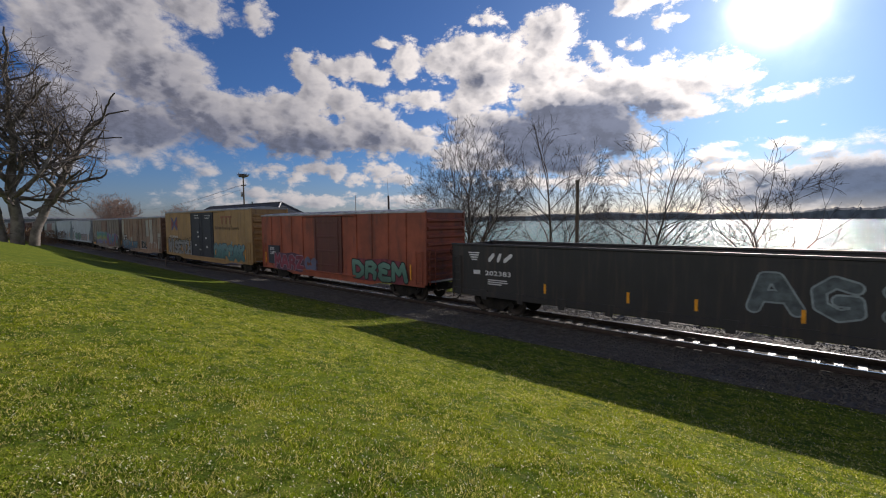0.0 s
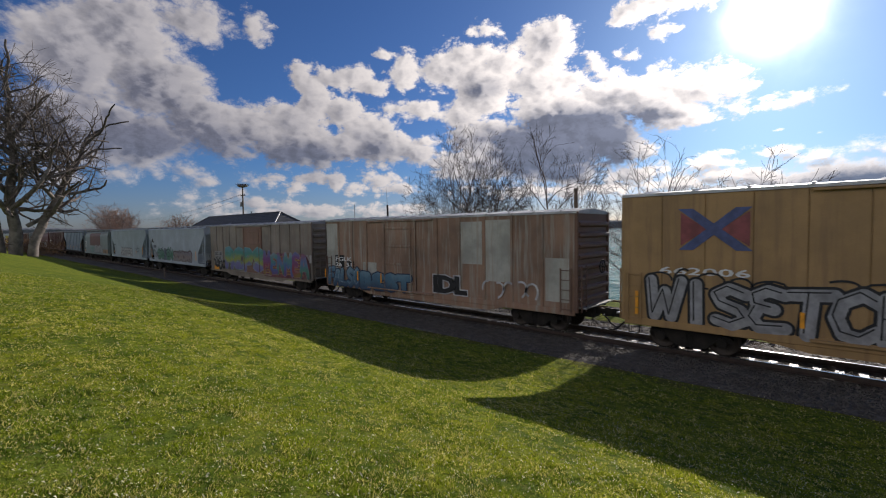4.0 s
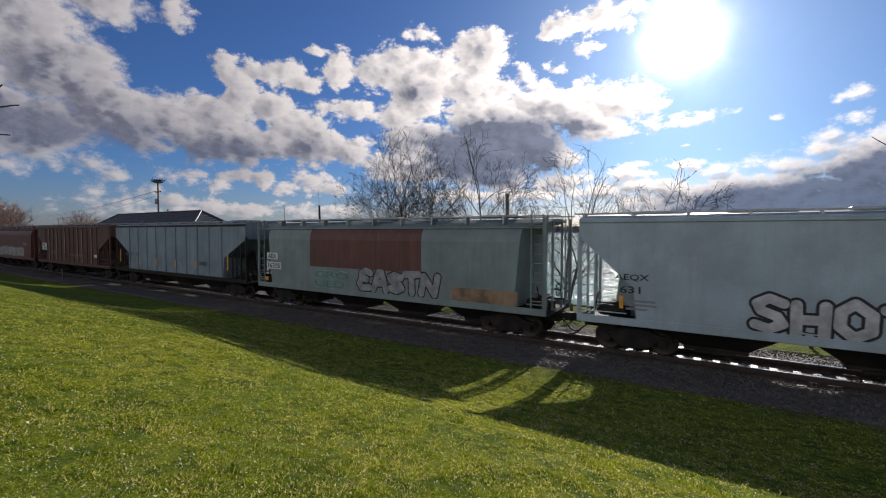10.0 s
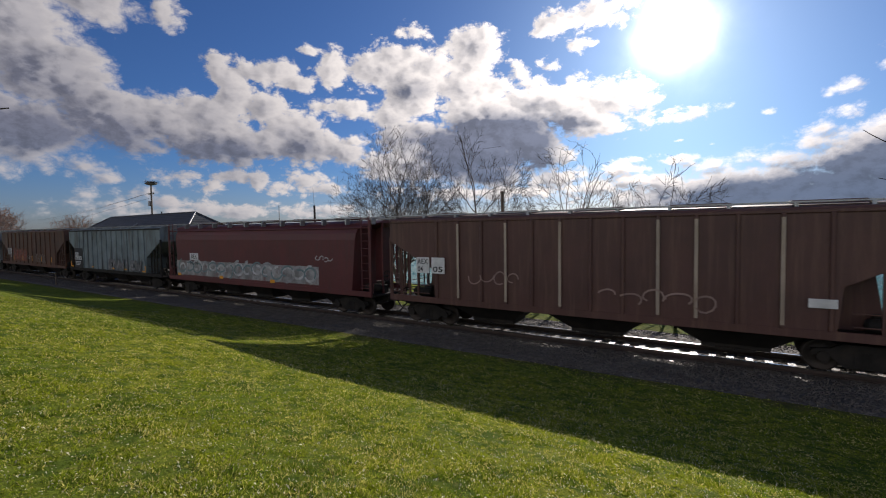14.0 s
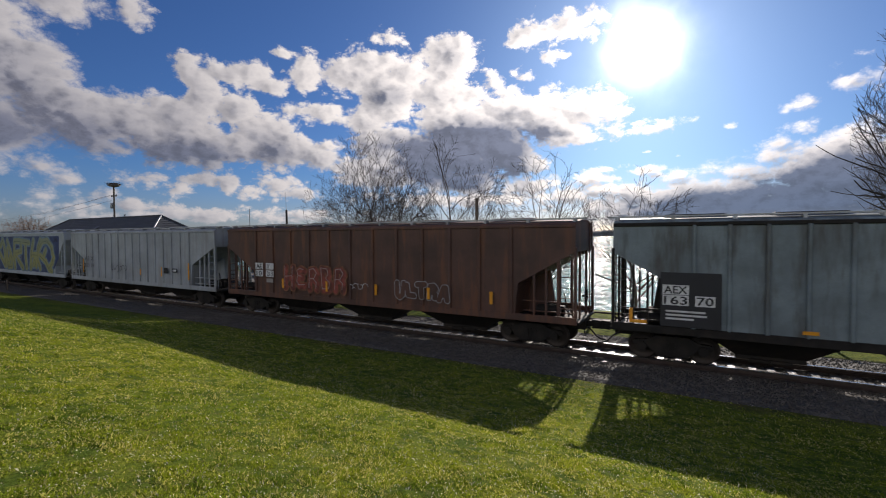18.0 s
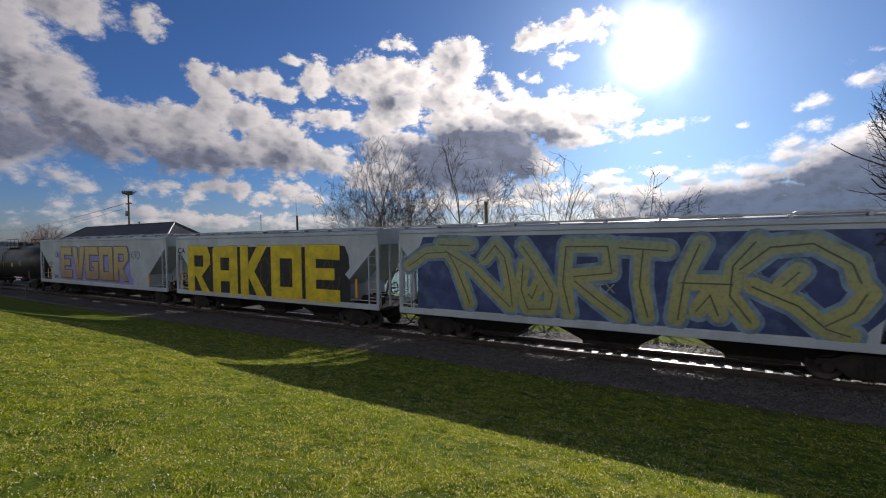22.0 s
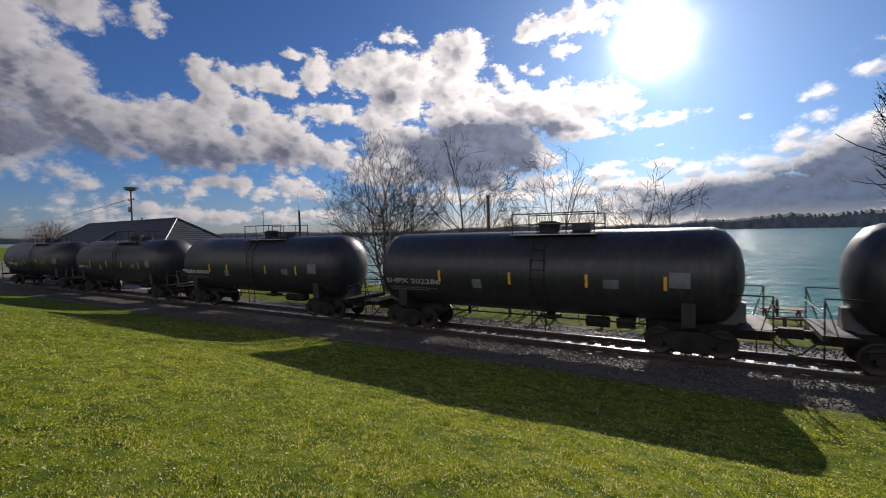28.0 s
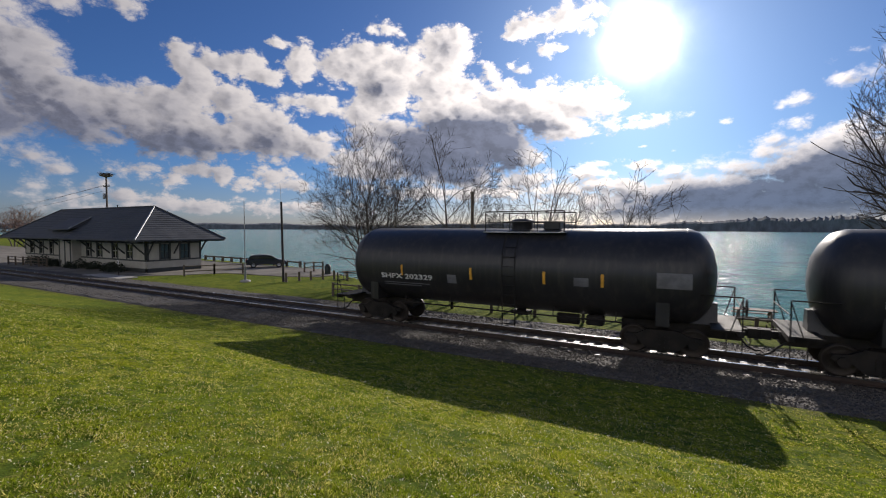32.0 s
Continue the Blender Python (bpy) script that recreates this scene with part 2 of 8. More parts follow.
    dim = nt.mix(nt.ramp(angle, 75.0, 150.0), dim, (0.7, 0.70, 0.74))
    dim = nt.vec("SCALE", dim, scale=nt.math("MULTIPLY_ADD", nt.math("ADD", mottle, crisp), -0.34, 1.36))
    puff = nt.mix(dark, lit, dim)
    full = nt.mix(cover, air, puff)
    glow = nt.math("ADD", nt.math("MULTIPLY", disc, 5.5), nt.math("ADD", nt.math("MULTIPLY", halo, 0.21), nt.math("MULTIPLY", wide, 0.03)))
    tint = nt.vec("SCALE", (1.0, 0.97, 0.93), scale=glow)
    full = nt.mix(1.0, full, tint, "ADD")
    back = nt.put("ShaderNodeBackground")
    nt.link(full, back.inputs[0])
    back.inputs[1].default_value = 1.0
    nt.link(back.outputs[0], nt.put("ShaderNodeOutputWorld").inputs[0])


build_world()

# ---- materials ----
MATS = {}


def surface(name, base, rough=0.6, metal=0.0, vary=0.25, size=1.5, grime=None, grime_amount=0.5, streak=False, bump=0.15, run_width=0.2, grain=40.0, jitter=0.0, coat=0.0):
    """A worn surface: blotches, fine grain and, where asked, grime that runs down in streaks."""
    if name in MATS:
        return MATS[name]
    m = bpy.data.materials.new(name)
    m.use_nodes = True
    nt = Nodes(m.node_tree)
    p = m.node_tree.nodes["Principled BSDF"]
    at = nt.put("ShaderNodeTexCoord").outputs["Object"]
    blotch = nt.noise(at, 1 / size, 5.0, 0.6)
    fine = nt.noise(at, grain, 4.0, 0.6)
    dark = tuple(c * (1 - vary) for c in base)
    light = tuple(min(1, c * (1 + vary * 0.7)) for c in base)
    col = nt.mix(nt.ramp(blotch, 0.3, 0.7), dark, light)
    col = nt.mix(nt.math("MULTIPLY", nt.ramp(fine, 0.3, 0.75), 0.35), col, tuple(c * 0.7 for c in base))
    if grime:
        run = nt.noise(nt.vec("MULTIPLY", at, (1 / run_width, 1 / run_width, 0.35) if streak else (1.0, 1.0, 1.0)), 1.0 if streak else 0.9 / size, 6.0, 0.62)
        col = nt.mix(nt.math("MULTIPLY", nt.ramp(run, 0.46, 0.72), grime_amount), col, grime)
    if jitter:
        info = nt.put("ShaderNodeObjectInfo").outputs["Random"]
        col = nt.mix(nt.math("MULTIPLY", info, jitter), col, tuple(c * 0.4 for c in base))
    nt.link(col, p.inputs["Base Color"])
    nt.link(nt.math("ADD", nt.math("MULTIPLY", blotch, 0.25), rough - 0.12), p.inputs["Roughness"])
    p.inputs["Metallic"].default_value = metal
    p.inputs["Coat Weight"].default_value = coat
    b = nt.put("ShaderNodeBump")
    b.inputs["Strength"].default_value, b.inputs["Distance"].default_value = bump, 0.02
    nt.link(fine, b.inputs["Height"])
    nt.link(b.outputs[0], p.inputs["Normal"])
    MATS[name] = m
    return m


def grass_material(name, tones, dry, thin=0.0):
    m = bpy.data.materials.new(name)
    m.use_nodes = True
    nt = Nodes(m.node_tree)
    p = m.node_tree.nodes["Principled BSDF"]
    at = nt.put("ShaderNodeTexCoord").outputs["Object"]
    patch, tuft, fine = nt.noise(at, 0.35, 4, 0.6), nt.noise(at, 3.0, 5, 0.65), nt.noise(at, 38.0, 4, 0.7)
    col = nt.mix(nt.ramp(patch, 0.35, 0.65), tones[0], tones[1])
    col = nt.mix(nt.math("MULTIPLY", nt.ramp(tuft, 0.44, 0.62), 0.9), col, tones[2])
    col = nt.mix(nt.math("MULTIPLY", nt.ramp(nt.noise(at, 9.0, 5, 0.7), 0.52, 0.72), 0.6), col, dry)
    col = nt.mix(nt.math("MULTIPLY", nt.ramp(fine, 0.42, 0.66), 0.75), col, tuple(c * 0.3 for c in tones[0]))
    island = nt.put("ShaderNodeNewGeometry").outputs["Random Per Island"]
    # straw shows through in patches
    straw = nt.ramp(nt.noise(at, 1.1, 5, 0.65), 0.40, 0.68, 0.06, -0.20)
    col = nt.mix(nt.math("MULTIPLY", nt.ramp(nt.math("SUBTRACT", island, straw), 0.72, 0.93), 0.9 if thin else 0.0), col, dry)
    col = nt.mix(nt.math("MULTIPLY", nt.ramp(island, 0.0, 0.35, 1.0, 0.0), 0.6 if thin else 0.0), col, tuple(c * 0.3 for c in tones[2]))
    if not thin:
        # bare, dry earth along the foot of the ballast
        split = nt.put("ShaderNodeSeparateXYZ")
        nt.link(at, split.inputs[0])
        edge = nt.math("MULTIPLY_ADD", nt.math("SUBTRACT", nt.noise(at, 0.9, 5, 0.65), 0.5), 3.2, split.outputs[1])
        bare = nt.math("MULTIPLY", nt.ramp(edge, 12.4, 13.8), nt.ramp(edge, 20.5, 22.5, 1.0, 0.0))
        col = nt.mix(nt.math("MULTIPLY", bare, 0.7), col, (0.12, 0.09, 0.05))
    nt.link(col, p.inputs["Base Color"])
    p.inputs["Roughness"].default_value, p.inputs["Specular IOR Level"].default_value = 0.9, 0.03
    b = nt.put("ShaderNodeBump")
    b.inputs["Strength"].default_value, b.inputs["Distance"].default_value = 0.7, 0.04
    nt.link(nt.math("ADD", fine, nt.math("MULTIPLY", tuft, 1.5)), b.inputs["Height"])
    nt.link(b.outputs[0], p.inputs["Normal"])
    if thin:
        through_leaf = nt.put("ShaderNodeBsdfTranslucent")
        nt.link(nt.mix(1.0, col, (1.25, 1.35, 0.7), "MULTIPLY"), through_leaf.inputs[0])
        both = nt.put("ShaderNodeMixShader")
        both.inputs[0].default_value = thin
        nt.link(p.outputs[0], both.inputs[1]), nt.link(through_leaf.outputs[0], both.inputs[2])
        nt.link(both.outputs[0], m.node_tree.nodes["Material Output"].inputs[0])
    return m


def water_material():
    m = bpy.data.materials.new("lake_water")
    m.use_nodes = True
    nt = Nodes(m.node_tree)
    p = m.node_tree.nodes["Principled BSDF"]
    at = nt.put("ShaderNodeTexCoord").outputs["Object"]
    drift = nt.noise(nt.vec("MULTIPLY", at, (0.004, 0.02, 1)), 1.0, 4)
    nt.link(nt.mix(drift, (0.10, 0.30, 0.26), (0.15, 0.38, 0.33)), p.inputs["Base Color"])
    p.inputs["Roughness"].default_value, p.inputs["IOR"].default_value, p.inputs["Specular IOR Level"].default_value = 0.10, 1.333, 0.4
    waves = None
    for size, height in ((0.22, 0.10), (0.6, 0.27), (1.7, 0.62), (5.0, 1.3), (15.0, 2.6)):
        w = nt.noise(nt.vec("MULTIPLY", at, (0.55 / size, 1.0 / size, 1)), 1.0, 3, 0.6, 0.4)
        w = nt.math("MULTIPLY", nt.math("POWER", w, 1.6), height)
        waves = w if waves is None else nt.math("ADD", waves, w)
    b = nt.put("ShaderNodeBump")
    b.inputs["Strength"].default_value, b.inputs["Distance"].default_value = 1.0, 1.0
    nt.link(waves, b.inputs["Height"])
    nt.link(b.outputs[0], p.inputs["Normal"])
    return m


def glass_material(name, tint):
    m = bpy.data.materials.new(name)
    m.use_nodes = True
    p = m.node_tree.nodes["Principled BSDF"]
    p.inputs["Base Color"].default_value = (*tint, 1)
    p.inputs["Roughness"].default_value, p.inputs["IOR"].default_value = 0.06, 1.5
    p.inputs["Coat Weight"].default_value = 0.6
    return m


LAWN = grass_material("lawn_grass", ((0.165, 0.215, 0.026), (0.235, 0.265, 0.032), (0.080, 0.130, 0.020)), (0.30, 0.25, 0.10))
BLADE = grass_material("grass_blades", ((0.30, 0.365, 0.038), (0.41, 0.43, 0.046), (0.125, 0.195, 0.03)), (0.72, 0.60, 0.31), 0.5)
WATER = water_material()
GRAVEL = surface("ballast_stone", (0.125, 0.118, 0.108), 0.8, vary=0.5, size=0.12, grime=(0.085, 0.07, 0.052), grime_amount=0.7, bump=1.0, grain=22)
STONE = surface("loose_stone", (0.145, 0.132, 0.115), 0.75, vary=0.4, size=0.3, bump=0.5, grain=30)
YARD = surface("gravel_yard", (0.24, 0.22, 0.19), 0.9, vary=0.35, size=2.5, grime=(0.13, 0.12, 0.09), grime_amount=0.6, bump=0.8, grain=18)
TIE_WOOD = surface("tie_wood", (0.085, 0.07, 0.058), 0.42, vary=0.5, size=0.4, grime=(0.16, 0.14, 0.12), grime_amount=0.4, bump=0.6, grain=30, jitter=0.6)
for dull in (GRAVEL, STONE, YARD):
    dull.node_tree.nodes["Principled BSDF"].inputs["Specular IOR Level"].default_value = 0.15
RAIL_TOP = surface("rail_head", (0.55, 0.54, 0.53), 0.24, metal=1.0, vary=0.1, size=0.5, bump=0.03)
RAIL_SIDE = surface("rail_rust", (0.05, 0.034, 0.027), 0.7, vary=0.4, size=0.4, bump=0.4)
STEEL_DARK = surface("running_gear_steel", (0.026, 0.024, 0.022), 0.66, metal=0.1, vary=0.4, size=0.4, grime=(0.055, 0.042, 0.032), grime_amount=0.45, bump=0.4)
WHEEL_STEEL = surface("wheel_steel", (0.06, 0.052, 0.046), 0.5, metal=0.4, vary=0.3, size=0.3, grime=(0.04, 0.028, 0.02), grime_amount=0.6, bump=0.2)
for dull in (STEEL_DARK, WHEEL_STEEL):
    dull.node_tree.nodes["Principled BSDF"].inputs["Specular IOR Level"].default_value = 0.2
GALV = surface("galvanised_grating", (0.42, 0.43, 0.44), 0.45, metal=0.7, vary=0.25, size=0.6, grime=(0.22, 0.16, 0.11), grime_amount=0.4, bump=0.3)
RUBBER = surface("black_rubber", (0.02, 0.02, 0.02), 0.7, vary=0.3, size=0.2, bump=0.2)
ORANGE = surface("reflective_orange", (0.85, 0.36, 0.02), 0.4, vary=0.15, size=0.3, grime=(0.35, 0.2, 0.06), grime_amount=0.3, bump=0.05)
WHITE_PAINT = surface("white_stencil", (0.72, 0.72, 0.70), 0.6, vary=0.2, size=0.4, grime=(0.4, 0.38, 0.35), grime_amount=0.4, bump=0.05)
BARK = surface("grey_bark", (0.13, 0.11, 0.098), 0.85, vary=0.4, size=0.5, bump=0.8, grain=14)
TWIG = surface("thin_twigs", (0.055, 0.044, 0.04), 0.85, vary=0.3, size=0.8, bump=0.3)
OLD_BARK = surface("old_bark", (0.20, 0.175, 0.155), 0.9, vary=0.6, size=0.9, bump=1.0, grain=9)
OLD_TWIG = surface("old_twigs", (0.13, 0.108, 0.096), 0.9, vary=0.3, size=0.8, bump=0.3)
TWIG_RED = surface("reddish_twigs", (0.20, 0.12, 0.09), 0.85, vary=0.3, size=1.2, bump=0.3)
OLD_WOOD = surface("weathered_wood", (0.17, 0.135, 0.10), 0.8, vary=0.4, size=0.5, grime=(0.08, 0.07, 0.055), grime_amount=0.5, bump=0.6, grain=25, jitter=0.3)

# ---- mesh building ----


class Shape:
    """Collects corners and faces, then makes one mesh."""

    def __init__(self):
        self.v, self.f, self.smooth = [], [], []

    def add(self, verts, faces, smooth=False):
        n = len(self.v)
        self.v.extend(verts)
        self.f.extend(tuple(i + n for i in f) for f in faces)
        self.smooth.extend([smooth] * len(faces))
        return self

    def box(self, x0, x1, y0, y1, z0, z1):
        return self.add([(x, y, z) for x in (x0, x1) for y in (y0, y1) for z in (z0, z1)],
                        [(0, 1, 3, 2), (4, 6, 7, 5), (0, 4, 5, 1), (2, 3, 7, 6), (0, 2, 6, 4), (1, 5, 7, 3)])

    def soft_box(self, x0, x1, y0, y1, z0, z1, c=0.02):
        """A box with its edges cut off by c."""
        xs, ys, zs = (x0, x0 + c, x1 - c, x1), (y0, y0 + c, y1 - c, y1), (z0, z0 + c, z1 - c, z1)
        v, f = [], []
        idx = {}

        def at(i, j, k):
            if (i, j, k) not in idx:
                idx[i, j, k] = len(v)
                v.append((xs[i], ys[j], zs[k]))
            return idx[i, j, k]

        for s in (0, 3):
            a, b = (1, 2)
            quads = [[(s, a, a), (s, b, a), (s, b, b), (s, a, b)], [(a, s, a), (a, s, b), (b, s, b), (b, s, a)], [(a, a, s), (b, a, s), (b, b, s), (a, b, s)]]
            for q in quads:
                q = [at(*p) for p in q]
                f.append(tuple(q if s == 3 else q[::-1]))
        for i, ii in ((0, 1), (3, 2)):
            for j, jj in ((0, 1), (3, 2)):
                f.append((at(i, jj, 1), at(i, jj, 2), at(ii, j, 2), at(ii, j, 1)))
                f.append((at(i, 1, jj), at(i, 2, jj), at(ii, 2, j), at(ii, 1, j)))
                f.append((at(1, i, jj), at(2, i, jj), at(2, ii, j), at(1, ii, j)))
                for k, kk in ((0, 1), (3, 2)):
                    f.append((at(i, jj, kk), at(ii, j, kk), at(ii, jj, k)))
        return self.add(v, f)

    def prism(self, outline, y0, y1):
        """An outline in x and z, drawn out from y0 to y1."""
        n = len(outline)
        v = [(x, y0, z) for x, z in outline] + [(x, y1, z) for x, z in outline]
        return self.add(v, [tuple(range(n)), tuple(range(2 * n - 1, n - 1, -1))] + [(i, i + n, (i + 1) % n + n, (i + 1) % n) for i in range(n)])

    def along(self, outline, x0, x1, smooth=False):
        """An outline in y and z, drawn out from x0 to x1."""
        n = len(outline)
        v = [(x0, y, z) for y, z in outline] + [(x1, y, z) for y, z in outline]
        self.add(v, [tuple(range(n))[::-1], tuple(range(n, 2 * n))])
        return self.add(v, [(i, (i + 1) % n, (i + 1) % n + n, i + n) for i in range(n)], smooth)

    def rod(self, a, b, r, r2=None, sides=6, caps=True, smooth=True):
        a, b = Vector(a), Vector(b)
        d = b - a
        if d.length < 1e-6:
            return self
        q = d.to_track_quat("Z", "Y")
        r2 = r if r2 is None else r2
        v = []
        for c, rr in ((a, r), (b, r2)):
            for i in range(sides):
                t = 2 * math.pi * i / sides
                v.append(tuple(c + q @ Vector((rr * math.cos(t), rr * math.sin(t), 0))))
        self.add(v, [(i, (i + 1) % sides, (i + 1) % sides + sides, i + sides) for i in range(sides)], smooth)
        if caps:
            self.add(v, [tuple(range(sides))[::-1], tuple(range(sides, 2 * sides))])
        return self

    def path(self, points, r, sides=6):
        for a, b in zip(points, points[1:]):
            self.rod(a, b, r, sides=sides)
        return self

    def lathe(self, profile, centre, axis="x", sides=24, smooth=True):
        """A profile of (along, radius) turned about an axis through centre."""
        v, f = [], []
        for s, r in profile:
            for i in range(sides):
                t = 2 * math.pi * i / sides
                a, b = r * math.cos(t), r * math.sin(t)
                off = (s, a, b) if axis == "x" else (a, s, b) if axis == "y" else (a, b, s)
                v.append(tuple(c + o for c, o in zip(centre, off)))
        for k in range(len(profile) - 1):
            for i in range(sides):
                j = (i + 1) % sides
                f.append((k * sides + i, k * sides + j, (k + 1) * sides + j, (k + 1) * sides + i))
        self.add(v, f, smooth)
        n = len(profile) - 1
        return self.add(v, [tuple(range(sides))[::-1], tuple(range(n * sides, (n + 1) * sides))])

    def mesh(self, name, material, bevel=0.0):
        me = bpy.data.meshes.new(name)
        me.from_pydata(self.v, [], self.f)
        me.polygons.foreach_set("use_smooth", self.smooth)
        me.materials.append(material)
        bm = bmesh.new()
        bm.from_mesh(me)
        bmesh.ops.recalc_face_normals(bm, faces=bm.faces)
        if bevel:
            bmesh.ops.remove_doubles(bm, verts=bm.verts, dist=1e-4)
            edges = [e for e in bm.edges if len(e.link_faces) == 2 and e.calc_face_angle(0) > 0.5]
            bmesh.ops.bevel(bm, geom=edges, offset=bevel, segments=1, affect="EDGES", clamp_overlap=True)
        bm.to_mesh(me)
        bm.free()
        return me


def put(name, mesh, parent=None, label="", at=None):
    ob = new(name, mesh)
    if parent:
        ob.parent = parent
    if at:
        ob.location = at
    if label:
        ob["label"] = label
    return ob


def part(name, shape, material, parent, label="", bevel=0.0, at=None):
    return put(name, shape.mesh(name, material, bevel), parent, label, at)


def holder(name, x, y, z, turn=0.0):
    ob = new(name)
    ob.empty_display_size = 0.3
    ob.matrix_basis = pose(x, y, z, 0, 0, turn)
    return ob


# ---- ground, water, far shore ----
TRACK_Y = 17.2
LAWN_LINE = ((-400, 3.2), (-60, 3.0), (-6, 2.75), (0, 2.6), (2, 2.22), (4, 1.74), (5.5, 1.36), (6.5, 1.06), (8, 0.62), (10, 0.21), (12, 0.0), (13.2, -0.08), (13.8, -0.24), (15, -0.5))
SHORE_LINE = ((-4000, 900), (-400, 120), (-140, 56), (-70, 44), (-52, 42), (-41, 40.5), (-33, 37.5), (-26, 33.5), (-18, 31.2), (-8, 30.2), (6, 29.8), (60, 30), (400, 20), (4000, -400))
SIDE_RISE = ((-70, 0.5), (-30, 0.30), (-14, 0.27), (-8, 0.02), (0, -0.02), (30, 0.0))
LAKE_Z = -1.7


def on_line(line, s):
    for (a, va), (b, vb) in zip(line, line[1:]):
        if s <= b:
            return va + (vb - va) * max(0.0, (s - a) / (b - a))
    return line[-1][1]


def ground_z(x, y):
    shore = on_line(SHORE_LINE, x)
    if y < 15:
        z = on_line(LAWN_LINE, y)
        rise = max(0.0, min(1.0, (12.5 - y) / 5.0))
        z += rise * (0.02 * math.sin(x * 0.21 + 1.0) + 0.02 * math.sin(x * 0.09 + y * 0.5) + on_line(SIDE_RISE, x))
    else:
        z = -0.5 + 0.03 * math.sin(x * 0.3) * math.sin(y * 0.4)
    if y > shore - 1.5:
        z -= min(3.6, max(0.0, (y - shore + 1.5)) * 0.85)
    return z


def steps(*runs):
    out = []
    for a, b, d in runs:
        n = max(1, round((b - a) / d))
        out += [a + (b - a) * i / n for i in range(n)]
    return out + [runs[-1][1]]


def build_ground():
    xs = steps((-4600, -600, 500), (-600, -140, 20), (-140, -30, 1.6), (-30, 12, 0.5), (12, 60, 2), (60, 600, 30), (600, 4600, 500))
    ys = steps((-4000, -400, 450), (-400, -40, 24), (-40, -2, 2), (-2, 15, 0.35), (15, 60, 0.9), (60, 200, 8), (200, 4600, 300))
    s = Shape()
    verts = [(x, y, ground_z(x, y)) for y in ys for x in xs]
    w = len(xs)
    faces = [(j * w + i, j * w + i + 1, (j + 1) * w + i + 1, (j + 1) * w + i) for j in range(len(ys) - 1) for i in range(w - 1)]
    me = bpy.data.meshes.new("ground")
    me.from_pydata(verts, [], faces)
    me.polygons.foreach_set("use_smooth", [True] * len(faces))
    me.materials.append(LAWN)
    tagged(new("ground", me), "mown green lawn sloping down to a railway and lake shore", "ground", kind="structure")
    s = Shape()
    s.add([(-4700, 18, LAKE_Z), (4700, 18, LAKE_Z), (4700, 4700, LAKE_Z), (-4700, 4700, LAKE_Z)], [(0, 1, 2, 3)])
    tagged(put("water", s.mesh("water", WATER)), "choppy blue-green lake glittering under a low sun", "lake", kind="structure")


build_ground()


def build_far_shore():
    rnd = random.Random(5)
    far = surface("far_woods", (0.15, 0.165, 0.19), 0.95, vary=0.4, size=30, bump=0.3, grain=0.2)
    s = Shape()
    line = []
    bearing = -88.0
    while bearing < 60:
        t = (bearing + 60) / 75
        d = 3900 - 2500 * max(0.0, min(1.0, t)) ** 1.3
        hill = 41 - 6 * max(0.0, min(1.0, t)) + 7 * math.sin(bearing * 0.21) + 4 * math.sin(bearing * 0.9 + 2)
        hill += rnd.uniform(-2.0, 2.5) * (0.6 + 1.3 * max(0.0, min(1.0, t)))
        a = radians(bearing)
        line.append((d * math.sin(a), d * math.cos(a), max(12, hill)))
        bearing += 0.16
    v, f = [], []
    for x, y, h in line:
        v += [(x, y, LAKE_Z - 3), (x, y, LAKE_Z + h * 0.8), (x * 1.012, y * 1.012, LAKE_Z + h), (x * 1.1, y * 1.1, LAKE_Z + h * 0.7), (x * 1.1, y * 1.1, LAKE_Z - 3)]
    for i in range(len(line) - 1):
        f += [(5 * i + k, 5 * i + 5 + k, 5 * i + 6 + k, 5 * i + 1 + k) for k in range(4)]
    s.add(v, f)
    tagged(put("backdrop", s.mesh("backdrop", far)), "low dark wooded hills along the far lake shore", "hills", kind="structure")


build_far_shore()
# ---- railway track ----


def build_track():
    bed = Shape()
    half = [(-4.15, -0.20), (-3.7, -0.07), (-2.7, -0.13), (-1.75, -0.19), (1.75, -0.19), (2.7, -0.32), (4.2, -0.46), (4.5, -0.56), (4.5, -0.9), (-4.15, -0.9)]
    xs = steps((-420, -130, 29), (-130, 16, 1.0), (16, 120, 13))
    rnd = random.Random(3)
    v, f = [], []
    for x in xs:
        for i, (y, z) in enumerate(half):
            v.append((x, TRACK_Y + y + (rnd.uniform(-0.18, 0.18) if i in (0, 1, 6, 7) else 0), z + (rnd.uniform(-0.02, 0.02) if i < 8 else 0)))
    n = len(half)
    for k in range(len(xs) - 1):
        for i in range(n):
            j = (i + 1) % n
            f.append((k * n + i, k * n + j, (k + 1) * n + j, (k + 1) * n + i))
    bed.add(v, f)
    track = holder("railway_track", 0, TRACK_Y, 0)
    tagged(track, "single railway track of steel rails on dark wooden ties", "track", kind="structure")
    tagged(put("ballast_bed", bed.mesh("ballast_bed", GRAVEL)), "grey crushed stone ballast bed under the railway", "ballast", kind="structure")
    head = [(-0.036, 0.0), (0.036, 0.0), (0.036, -0.03), (-0.036, -0.03)]
    web = [(-0.034, -0.03), (0.034, -0.03), (0.012, -0.05), (0.012, -0.12), (0.07, -0.16), (0.07, -0.175), (-0.07, -0.175), (-0.07, -0.16), (-0.012, -0.12), (-0.012, -0.05)]
    for y in (-0.7525, 0.7525):
        rail = part("rail", Shape().along([(y + a, b) for a, b in web], -420, 120), RAIL_SIDE, track, "rusty rail with a bright polished head")
        part("rail_head", Shape().along([(y + a, b) for a, b in head], -420, 120), RAIL_TOP, rail)
    return track


TRACK = build_track()

# ---- freight cars ----
SPEED = 12.13
MOVERS, WHEELSETS = [], []
